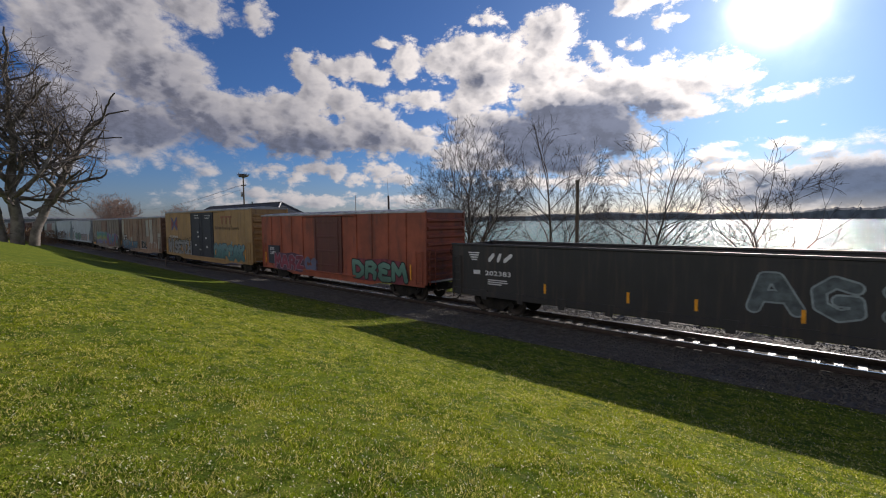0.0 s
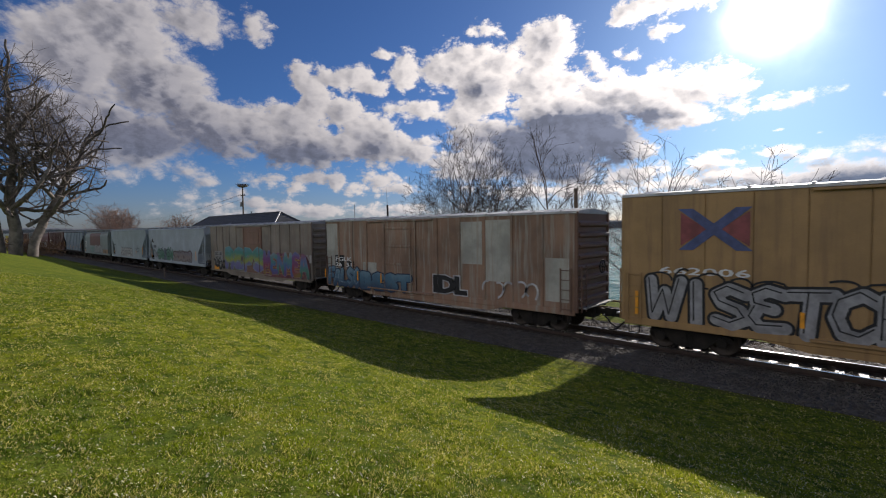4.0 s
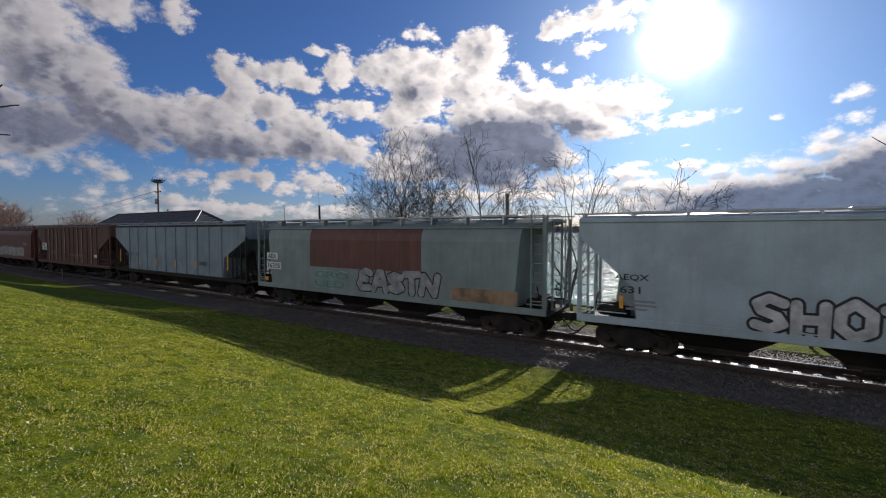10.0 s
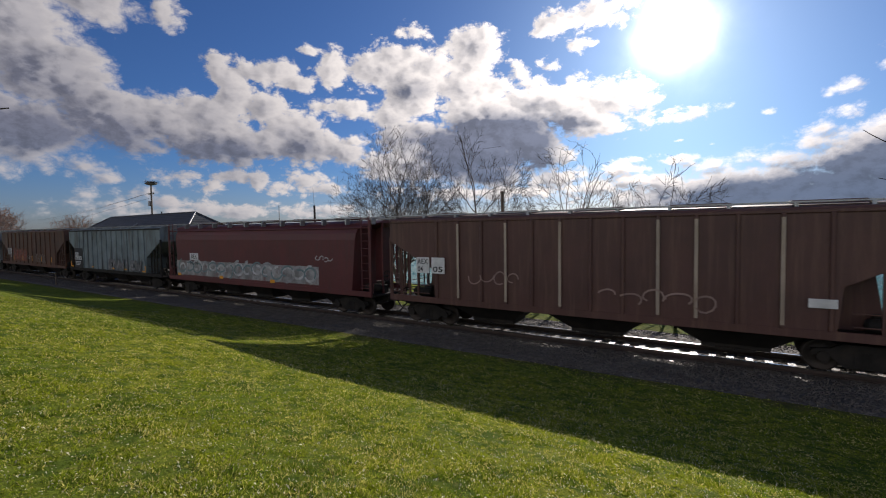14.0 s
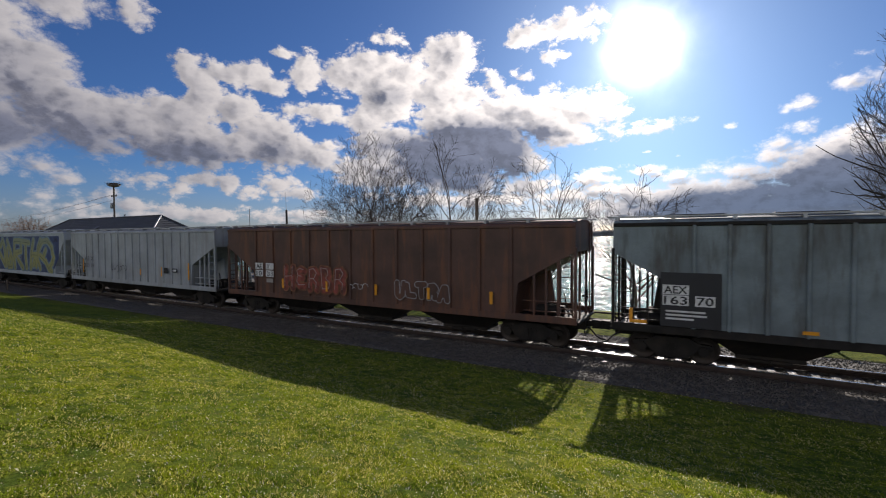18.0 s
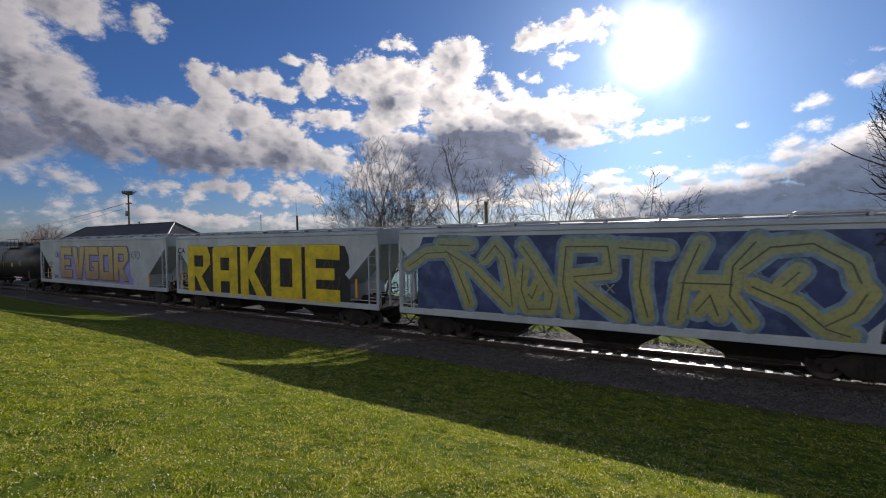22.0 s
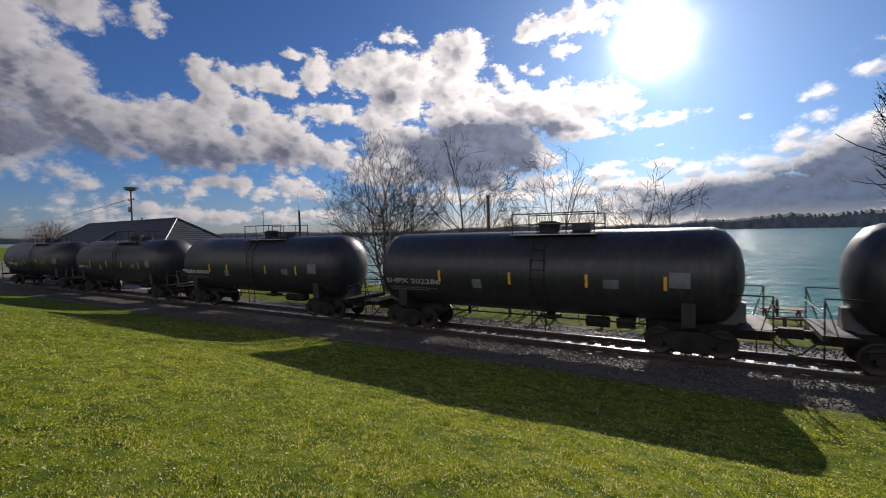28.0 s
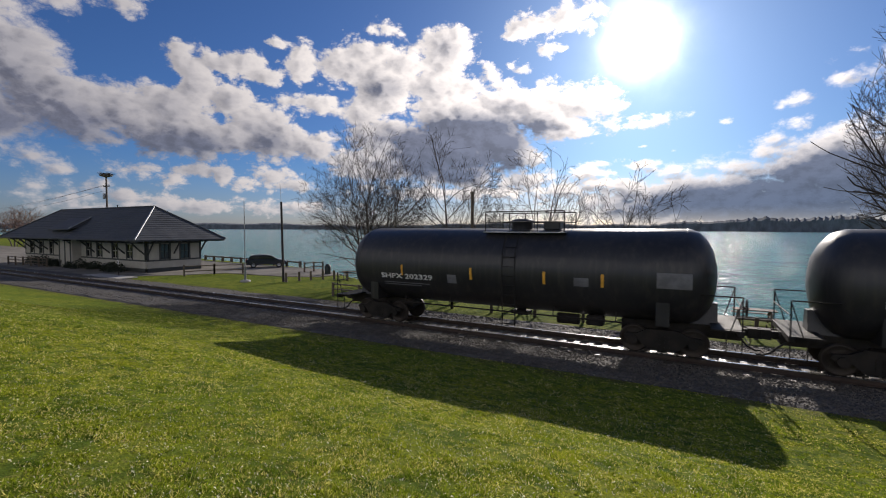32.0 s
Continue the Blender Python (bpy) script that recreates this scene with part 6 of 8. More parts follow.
    car, h = hopper_car(*next(at), "rust-brown covered hopper with pale vertical ribs", brown, 13, 3, 4.66, (3.7, 2.3, 2.5), frame_mat=brown)
    pale_rib = car_paint("pale_rib", (0.42, 0.34, 0.26), RUST, 0.5)
    hh = h - 2.3 - 0.25
    for i in (1, 3, 5, 8, 9, 11):
        x = -hh + 2 * hh * i / 12
        part("rib_face", Shape().box(x - 0.05, x + 0.05, -HALF - 0.084, -HALF - 0.076, 1.35, 4.4), pale_rib, car, "bare pale rib face")
    for x0, txt in ((-7.4, "AEX"), (-6.62, "05")):
        patch(car, x0, x0 + 0.66, 2.32, 3.0, WHITE_PAINT, -HALF - 0.08, "number_panel")
    lettering(car, "AEX\n04", -7.35, -6.8, 2.38, 2.94, -HALF - 0.088, BLACK)
    lettering(car, "05", -6.55, -6.05, 2.38, 2.62, -HALF - 0.088, BLACK)
    patch(car, 5.88, 6.5, 1.9, 2.15, WHITE_PAINT, -HALF - 0.08, "notice")
    swash(car, -4.8, -2.6, 1.9, 2.7, surface("ghost_spray", (0.32, 0.22, 0.18), 0.7), 21, 4, 0.05, -HALF - 0.08)
    swash(car, 0.2, 3.8, 1.5, 2.2, surface("ghost_spray", (0.32, 0.22, 0.18), 0.7), 22, 5, 0.06, -HALF - 0.08)

    # red hopper with pale graffiti band
    brick = car_paint("red_hopper", (0.12, 0.028, 0.028), (0.085, 0.032, 0.03), 0.6)
    car, h = hopper_car(*next(at), "dark red rounded covered hopper with a pale graffiti band", brick, 0, 5, 4.64, (4.55, 0.9, 4.33), round_top=True, hips=1)
    patch(car, -8.3, 5.8, 1.4, 2.35, surface("chalky_spray", (0.34, 0.34, 0.33), 0.7, vary=0.5, size=0.7, grime=(0.16, 0.06, 0.06), grime_amount=0.8), name="graffiti_band", label="patchy whitish spray-paint band")
    for k, m in enumerate((SILVER, BRIGHT, surface("grey_teal", (0.16, 0.24, 0.25), 0.6))):
        swash(car, -8.0, 5.6, 1.4, 2.5, m, 31 + k, 15, 0.16 - 0.03 * k, thick=0.012 + 0.004 * k, label="pale curling graffiti strokes")
    patch(car, -6.6, -5.6, 2.42, 2.86, WHITE_PAINT, name="number_panel", thick=0.02)
    lettering(car, "AEX", -6.45, -5.75, 2.50, 2.78, -HALF - 0.02, BLACK)
    lettering(car, "16314", -6.55, -5.65, 2.10, 2.36, -HALF - 0.02, BLACK)
    swash(car, 5.6, 6.8, 2.6, 3.0, BRIGHT, 40, 4, 0.05)
    for x in (-8.0, -3.0, 2.0):
        stripe(car, x, 1.33, 1.5, 0.4)

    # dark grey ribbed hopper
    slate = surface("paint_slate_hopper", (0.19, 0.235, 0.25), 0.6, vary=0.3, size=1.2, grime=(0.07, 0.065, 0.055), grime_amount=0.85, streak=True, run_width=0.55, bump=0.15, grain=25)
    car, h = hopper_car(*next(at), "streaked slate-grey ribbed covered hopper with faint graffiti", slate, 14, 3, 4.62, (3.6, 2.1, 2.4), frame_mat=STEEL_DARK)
    y = -HALF - 0.078
    patch(car, -6.95, -5.3, 1.3, 3.0, surface("black_stain", (0.03, 0.03, 0.032), 0.7), y, "dark_panel")
    for x0, x1, z0, z1, txt in ((-6.85, -6.2, 2.34, 2.58, "AEX"), (-6.85, -6.2, 2.0, 2.26, "163"), (-5.95, -5.5, 2.0, 2.26, "70")):
        patch(car, x0 - 0.04, x1 + 0.04, z0 - 0.03, z1 + 0.03, WHITE_PAINT, y - 0.006, "number_panel")
        lettering(car, txt, x0, x1, z0, z1, y - 0.014, BLACK)
    bars(car, -6.8, -5.6, 1.5, 1.85, 3, y - 0.006)
    bubble(car, "ENWIEW", -0.1, 5.6, 1.32, 2.2, 0.11, surface("ash_spray", (0.20, 0.20, 0.205), 0.7, vary=0.6, size=0.25), surface("smoke_line", (0.10, 0.10, 0.105), 0.7), y, 0.03, "faint pale graffiti letter", 16, lap=0.05)
    for x in (-7.6, 6.0):
        part("corner_mark", Shape().box(x - 0.26, x + 0.26, y - 0.012, y - 0.004, 1.33, 1.43).box(x - 0.26 if x < 0 else x + 0.16, x - 0.16 if x < 0 else x + 0.26, y - 0.012, y - 0.004, 1.43, 1.8), ORANGE, car, "yellow L-shaped reflector mark")
    for x in (-3.2, 0.8, 3.0):
        stripe(car, x, 1.38, 1.48, 0.36, y)

    # brown hopper, red and white graffiti
    cocoa = surface("paint_cocoa_hopper", (0.10, 0.05, 0.036), 0.6, vary=0.35, size=1.4, grime=(0.22, 0.085, 0.035), grime_amount=0.6, streak=True, run_width=0.4, bump=0.15, grain=25)
    car, h = hopper_car(*next(at), "dark brown covered hopper with red and white graffiti", cocoa, 12, 3, 4.62, (3.6, 2.1, 2.4), frame_mat=cocoa)
    y = -HALF - 0.078
    for x0, z0, txt in ((-7.12, 2.5, "AE"), (-6.3, 2.5, "X"), (-7.12, 2.12, "10"), (-6.3, 2.12, "213")):
        patch(car, x0 - 0.03, x0 + 0.55, z0 - 0.03, z0 + 0.30, WHITE_PAINT, y, "number_panel")
        lettering(car, txt, x0 + 0.05, x0 + (0.25 if txt == "X" else 0.48), z0, z0 + 0.26, y - 0.008, BLACK)
    patch(car, -6.3, -5.8, 1.8, 2.0, surface("grey_notice", (0.4, 0.36, 0.32), 0.7), y, "notice")
    bubble(car, "HERBR", -5.0, -0.8, 1.5, 2.75, 0.15, surface("dull_red", (0.26, 0.062, 0.042), 0.7, vary=0.6, size=0.35, grime=(0.08, 0.045, 0.035), grime_amount=0.8), surface("ember_mist", (0.21, 0.09, 0.045), 0.7, vary=0.5, size=0.3), y, 0.07, "faded red graffiti letter", 13, lap=0.04, glint=surface("pale_rose_line", (0.36, 0.27, 0.24), 0.7))
    bubble(car, "ULTRA", 1.9, 4.6, 1.5, 2.25, 0.11, cocoa, surface("chalk_line", (0.36, 0.36, 0.36), 0.7), y, 0.03, "white-outlined hollow graffiti letter", 14, lap=0.03)
    swash(car, -0.7, 0.4, 1.7, 2.1, BRIGHT, 51, 4, 0.03, y)
    for x in (-5.05, -2.06, 0.88, 3.6, 6.4):
        stripe(car, x, 1.56, 2.04, 0.13, y - 0.018)

    # light grey ribbed hopper
    ash = car_paint("ash_hopper", (0.37, 0.40, 0.42), (0.22, 0.20, 0.175), 0.5)
    car, h = hopper_car(*next(at), "light grey covered hopper with evenly spaced vertical ribs", ash, 15, 3, 4.60, (3.6, 2.2, 2.5), frame_mat=ash)
    y = -HALF - 0.078
    patch(car, 3.87, 4.28, 1.92, 2.26, BLACK, y, "notice")
    patch(car, 4.78, 5.26, 2.0, 2.24, BLACK, y, "notice")
    patch(car, 4.84, 5.2, 2.06, 2.18, WHITE_PAINT, y - 0.008, "notice")
    swash(car, -2.7, -0.6, 1.8, 2.4, surface("grey_scrawl", (0.16, 0.16, 0.17), 0.6), 61, 6, 0.06, y)
    lettering(car, "AE X", -6.6, -5.2, 2.5, 2.8, y, surface("grey_scrawl", (0.16, 0.16, 0.17), 0.6))
    lettering(car, "203 18", -6.6, -5.2, 2.0, 2.3, y, surface("grey_scrawl", (0.16, 0.16, 0.17), 0.6))
    for x, a, b in ((6.5, 1.6, 2.6), (3.6, 1.7, 2.3), (1.1, 1.7, 2.1), (-6.8, 1.6, 2.6)):
        stripe(car, x, a, b, 0.12, y)

    # hopper painted end to end
    light = car_paint("silver_hopper", (0.43, 0.475, 0.51), (0.36, 0.36, 0.35), 0.35, 0.45)
    car, h = hopper_car(*next(at), "white covered hopper painted over with huge yellow and blue letters", light, 0, 3, 4.62, (4.0, 1.6, 1.9), hips=1)
    part("graffiti_field", Shape().prism([(-7.6, 1.32), (6.4, 1.32), (7.55, 2.6), (7.7, 4.3), (-7.3, 4.3), (-7.6, 3.6)], -HALF - 0.006, -HALF - 0.001), surface("deep_blue_field", (0.03, 0.048, 0.15), 0.55, vary=0.35, size=0.9, grime=(0.09, 0.14, 0.24), grime_amount=0.75), car, "deep blue spray-painted ground")
    ice = surface("ice_blue", (0.17, 0.25, 0.33), 0.6, vary=0.4, size=0.5)
    straw = fade("straw_spray", ((1.4, (0.30, 0.31, 0.12)), (2.4, (0.36, 0.35, 0.13)), (3.4, (0.31, 0.33, 0.17)), (4.2, (0.27, 0.31, 0.20))))
    olive = surface("olive_line", (0.10, 0.11, 0.06), 0.6)
    word = "huge pale-yellow letter edged in ice blue"
    yy = -HALF - 0.006
    for lines in (
            [[(-7.2, 3.1), (-6.3, 3.65), (-5.3, 3.7), (-4.9, 3.2), (-4.5, 2.2), (-4.3, 1.65)], [(-5.4, 3.75), (-4.2, 3.1), (-3.1, 2.1), (-2.6, 1.65)], [(-3.6, 3.4), (-3.1, 3.95), (-2.75, 3.5), (-2.55, 2.4), (-2.5, 1.65)], [(-5.6, 4.0), (-4.2, 3.95)]],
            [[(-2.0, 3.9), (-1.5, 3.2), (-0.95, 2.2), (-1.05, 1.65), (-1.9, 1.6), (-2.15, 2.3), (-2.0, 3.2)], [(-1.45, 2.5), (-1.65, 2.0), (-1.85, 2.15)]],
            [[(-0.35, 1.55), (-0.5, 2.6), (-0.4, 3.9), (1.0, 3.9), (1.05, 3.0), (-0.2, 2.85)], [(-0.1, 2.7), (0.6, 2.1), (1.35, 1.55)]],
            [[(1.35, 3.85), (2.75, 3.75)], [(2.05, 3.8), (2.0, 2.6), (2.15, 1.6)]],
            [[(3.0, 1.6), (3.2, 2.9), (3.7, 3.95)], [(3.15, 2.75), (4.5, 2.75)], [(5.1, 4.0), (4.55, 3.3), (4.4, 2.4), (4.9, 1.65)], [(3.6, 1.9), (3.9, 2.4), (4.15, 1.8)]],
            [[(4.7, 3.2), (5.4, 3.85), (6.4, 3.95), (7.2, 3.4), (7.3, 2.9)], [(5.0, 2.7), (6.0, 2.2), (6.6, 1.6), (7.1, 1.45)], [(5.7, 2.75), (6.05, 3.15)], [(7.5, 2.6), (7.2, 2.1), (6.6, 1.7)]]):
        lines = [[(x - 0.85, z) for x, z in line] for line in lines]
        brush(car, lines, 0.25, 0.13, straw, ice, yy, word)
        depth = [0.026]
        crack = Shape()
        hubs = []
        for line in lines:
            fat_stroke(crack, [(x + 0.05 * math.sin(9 * z), z - 0.03) for x, z in line], 0.022, yy, depth, hubs)
        part("graffiti_stroke", crack, olive, car, "thin dark crack lines in the letter")
    lettering(car, "24.", 6.75, 7.5, 3.85, 4.2, mat=BLACK, fat=0.01, thick=0.03)
    lettering(car, "PRTX", -0.75, 0.35, 2.3, 2.6, mat=SILVER, fat=0.0, thick=0.032)

    # hopper with yellow block letters
    car, h = hopper_car(*next(at), "white covered hopper with huge yellow block letters on black", light, 0, 3, 4.62, (4.0, 2.0, 2.1), hips=1)
    part("graffiti_shadow", Shape().prism([(-6.85, 1.6), (-6.5, 1.12), (5.9, 1.12), (5.9, 3.9), (-6.6, 3.98)], -HALF - 0.003, -HALF - 0.001), BLACK, car, "black ground behind the letters")
    block_word(car, "RAKOE", -6.9, 6.15, 1.15, 4.02, YELLOW, BLACK, "yellow block letter with black shadow", gap=0.26, rim=0.012)
    part("graffiti_shadow", Shape().prism([(5.9, 1.1), (6.5, 1.25), (6.55, 2.3), (6.2, 2.6), (6.5, 2.9), (6.45, 3.5), (6.2, 3.95), (5.7, 3.98)], -HALF - 0.005, -HALF - 0.001), BLACK, car)
    swash(car, -6.8, 5.9, 1.3, 3.9, surface("brown_crack", (0.10, 0.07, 0.015), 0.6), 81, 22, 0.045, thick=0.018, label="thin brown crack lines")
    lettering(car, "CA", -8.0, -7.2, 3.55, 3.92, mat=BLACK, fat=0.02)
    swash(car, -8.0, -7.3, 3.1, 3.5, BLACK, 84, 3, 0.04)
    for x in (6.9, -7.6):
        stripe(car, x, 1.5, 2.4, 0.12)

    # hopper with peach letters
    car, h = hopper_car(*next(at), "long white covered hopper with peach letters shaded in purple", light, 0, 4, 4.66, (4.0, 2.2, 2.1), hips=1)
    part("graffiti_field", Shape().prism([(-6.4, 1.35), (5.9, 1.3), (6.1, 1.7), (5.6, 2.0), (5.5, 3.9), (-5.8, 4.05), (-6.5, 3.6)], -HALF - 0.005, -HALF - 0.001), surface("lilac_ground", (0.27, 0.27, 0.60), 0.5, vary=0.2, size=0.8), car, "lilac spray-painted ground")
    block_word(car, "EVGOR", -6.0, 5.55, 1.55, 4.02, fade("peach_spray", ((1.5, (0.34, 0.22, 0.12)), (2.7, (0.46, 0.35, 0.17)), (3.9, (0.50, 0.42, 0.19)))), surface("umber_edge", (0.10, 0.06, 0.05), 0.5), "peach block letter with dark edge", gap=0.2, rim=0.06, y=-HALF - 0.006, shadow=PURPLE, wave=0.02)
    lettering(car, "K9D", 5.75, 7.0, 3.15, 3.7, mat=surface("grey_scrawl", (0.16, 0.16, 0.17), 0.6), fat=0.0)
    lettering(car, "UTCX\n48920", -8.75, -7.65, 2.2, 2.74, mat=BLACK)
    bars(car, -8.4, -7.5, 1.55, 1.95, 4, mat=surface("grey_print", (0.25, 0.26, 0.27), 0.6))
    lettering(car, "UH", -7.05, -6.45, 3.15, 3.65, mat=surface("violet_scrawl", (0.14, 0.12, 0.25), 0.6), fat=0.06)
    lettering(car, "IMO", -7.4, -6.5, 1.38, 1.7, mat=surface("violet_scrawl", (0.14, 0.12, 0.25), 0.6), fat=0.06)
    for x in (8.1, -8.7):
        stripe(car, x, 1.4, 2.2, 0.14)

    # five black tank cars
    tar = surface("paint_black_tank", (0.024, 0.024, 0.026), 0.46, vary=0.3, size=2.0, grime=(0.06, 0.052, 0.045), grime_amount=0.55, streak=True, bump=0.06, grain=20, coat=0.1)
    # darker stencil white; on tank 202286 its dimness under glare is put into the colour
    dim_white = surface("dim_stencil", (0.36, 0.36, 0.36), 0.6, vary=0.3, size=0.3)
    gold = surface("gold_strip", (0.78, 0.40, 0.05), 0.4, vary=0.2, size=0.2)
    plate = surface("grey_placard", (0.16, 0.16, 0.17), 0.6, vary=0.3, size=0.3)
    notices = surface("yellow_placard", (0.62, 0.50, 0.16), 0.6)
    tanks = (
        ("black tank car with orange strips and a yellow placard", "", -6.8, -4.9, (-4.64, -1.9, 0.9, 3.4), 0.9),
        ("black tank car with white stencilled number and orange strips", "SHPX 202286", -6.3, -3.5, (-3.5, -0.4, 2.45, 4.9), 0.7),
        ("black tank car with dim white number and short strips", "TKLRX 205121", -6.36, -3.6, (-3.44, -1.71, 1.7, 4.12), 0.4),
        ("black tank car with pale number and four orange strips", "20222", -4.4, -3.5, (-3.45, -0.72, 1.61, 4.07), 0.6),
        ("last black tank car with white number and hazard panel", "SHPX 202329", -5.27, -2.69, (-4.17, -0.95, 1.95, 3.95), 0.6),
    )
    for k, (label, text, x0, x1, strips, dome) in enumerate(tanks):
        car, L, cz, shell = tank_car(*next(at), label, tar, dome)
        tk = (cz, shell)
        if text:
            shell_letters(car, tk, text, x0, x1, 2.06, 2.28, WHITE_PAINT if k in (2, 4) else dim_white)
        if k == 3:
            shell_patch(car, tk, -5.5, -4.6, 2.1, 2.3, dim_white, "lettering", slices=2)
        for i in range(2):
            shell_patch(car, tk, x0 + 0.1, x1 - 0.4 * i - 0.2, 1.86 - 0.09 * i, 1.90 - 0.09 * i, plate, "small_print", slices=1, lift=0.01)
        for x in strips:
            shell_patch(car, tk, x - 0.05, x + 0.05, 2.2, 2.66, gold, "reflector", "faded orange reflective strip", 4)
        for x in (-L + 0.62, L - 0.62):
            s = Shape()
            v = []
            for i in range(7):
                z = 1.84 + 0.9 * i / 6
                v += [(x - 0.07, on_shell(cz, 1.425, z) , z), (x + 0.07, on_shell(cz, 1.445, z), z)]
            s.add([(a, b - 0.012, c) for a, b, c in v], [(2 * i, 2 * i + 1, 2 * i + 3, 2 * i + 2) for i in range(6)])
            part("reflector", s, gold, car, "tall orange end strip")
        shell_patch(car, tk, 5.0 if k != 4 else 5.6, 5.6 if k != 4 else 6.6, 2.3, 2.8, plate, "placard", "grey hazard placard", 4)
        shell_patch(car, tk, 3.0, 3.5, 2.2, 2.5, notices if k == 0 else plate, "placard", slices=3)
        shell_patch(car, tk, -2.0, -1.6, 2.0, 2.35, plate, "notice", slices=3)


build_train()


# ---- trees ----


def grow(seed, stems, crown, count, step, kill, wander=0.12, lift=0.06, keep=0.35, fan=0.32, limit=-0.3):
    """Grows wood from the stems towards points strewn through a crown of ellipsoids; gives nodes and parents."""
    rng = np.random.default_rng(seed)
    size = np.array([c[3] * c[4] * c[5] for c in crown])
    pick = rng.choice(len(crown), count, p=size / size.sum())
    way = rng.normal(size=(count, 3))
    way *= (rng.random(count) ** 0.52 / np.linalg.norm(way, axis=1))[:, None]
    box = np.array(crown)[pick]
    food = box[:, :3] + way * box[:, 3:]
    nodes, parent = [], []
    for line in stems:
        last = -1
        for (p, q) in zip(line, line[1:]):
            p, q = np.array(p, float), np.array(q, float)
            n = max(1, int(np.linalg.norm(q - p) / step))
            for i in range(n if q is not line[-1] else n + 1):
                nodes.append(p + (q - p) * i / n + (rng.normal(0, wander * step * 0.35, 3) if last >= 0 else 0))
                parent.append(last)
                last = len(nodes) - 1
    root = np.array((food[:, 0].mean(), food[:, 1].mean(), food[:, 2].min() - 0.3))
    fresh = np.array(nodes)
    near = np.full(count, 1e9)
    who = np.zeros(count, int)
    base = 0
    kids = {}
    for turn in range(140):
        d = np.linalg.norm(food[:, None] - fresh[None], axis=2)
        j = d.argmin(1)
        dj = d[np.arange(len(food)), j]
        better = dj < near
        near[better], who[better] = dj[better], base + j[better]
        alive = near > kill
        food, near, who = food[alive], near[alive], who[alive]
        if not len(food):
            break
        base = len(nodes)
        pull = {}
        for k, w in enumerate(who):
            v = food[k] - nodes[w]
            pull[w] = pull.get(w, 0) + v / np.linalg.norm(v)
        fresh = []
        for w, v in pull.items():
            if kids.get(w, 0) >= 3:
                continue
            out = nodes[w] - root
            out = out / (np.linalg.norm(out) + 1e-9)
            v = v / (np.linalg.norm(v) + 1e-9)
            if v @ out < limit:
                continue
            v = v + rng.normal(0, wander, 3) + (0, 0, lift) + fan * out
            if parent[w] >= 0:
                u = nodes[w] - nodes[parent[w]]
                v = v + keep * u / (np.linalg.norm(u) + 1e-9)
            fresh.append(nodes[w] + step * v / np.linalg.norm(v))
            parent.append(w)
            kids[w] = kids.get(w, 0) + 1
        if not fresh:
            break
        nodes.extend(fresh)
        fresh = np.array(fresh)
    return np.array(nodes), parent, rng


def tree(name, x, y, z, stems, crown, radius, label, seed, count=800, step=0.3, kill=0.34, tip=0.0125, twig=None, bark=None, spray=2, **change):
    nodes, parent, rng = grow(seed, stems, crown, count, step, kill, **change)
    n = len(nodes)
    tips = np.zeros(n)
    has = set(parent)
    for i in range(n - 1, -1, -1):
        if i not in has:
            tips[i] = 1
        if parent[i] >= 0:
            tips[parent[i]] += tips[i]
    smooth = nodes.copy()
    for i in range(n):
        if parent[i] >= 0 and i in has and parent[parent[i]] >= 0:
            smooth[i] = nodes[i] * 0.6 + nodes[parent[i]] * 0.2
            after = nodes[i] * 2 - nodes[parent[i]]
            smooth[i] += after * 0.2
    power = math.log(radius / tip) / math.log(tips.max())
    r = tip * tips ** power
    wood, fine = Shape(), Shape()
    for i in range(n):
        q = parent[i]
        if q < 0:
            wood.rod(Vector(nodes[i]) - Vector((0, 0, 0.5)), nodes[i], r[i] * 1.5, r[i] * 1.1, 9, caps=False)
            continue
        thick = r[i] > radius * 0.22
        ra = min(r[q], r[i] * 1.35)
        (wood if thick else fine).rod(smooth[q], smooth[i], ra, r[i], 9 if thick else 5 if r[i] > 0.03 else 3, caps=False)
        if tips[i] <= 4:
            u = nodes[i] - nodes[q]
            u = u / np.linalg.norm(u)
            for k in range(spray):
                v = u * 0.75 + rng.normal(0, 0.5, 3) + (0, 0, 0.15)
                e = smooth[i] + v * step * rng.uniform(0.7, 2.0)
                fine.rod(smooth[i], e, tip * 0.9, tip * 0.55, 3, caps=False)
                e2 = e + (v + rng.normal(0, 0.4, 3)) * step * 0.6
                fine.rod(e, e2, tip * 0.6, tip * 0.35, 3, caps=False)
    t = holder(name, x, y, z)
    tagged(t, label, "tree")
    part("trunk", wood, bark or BARK, t)
    part("crown", fine, twig or TWIG, t, "bare winter twigs")
    return t


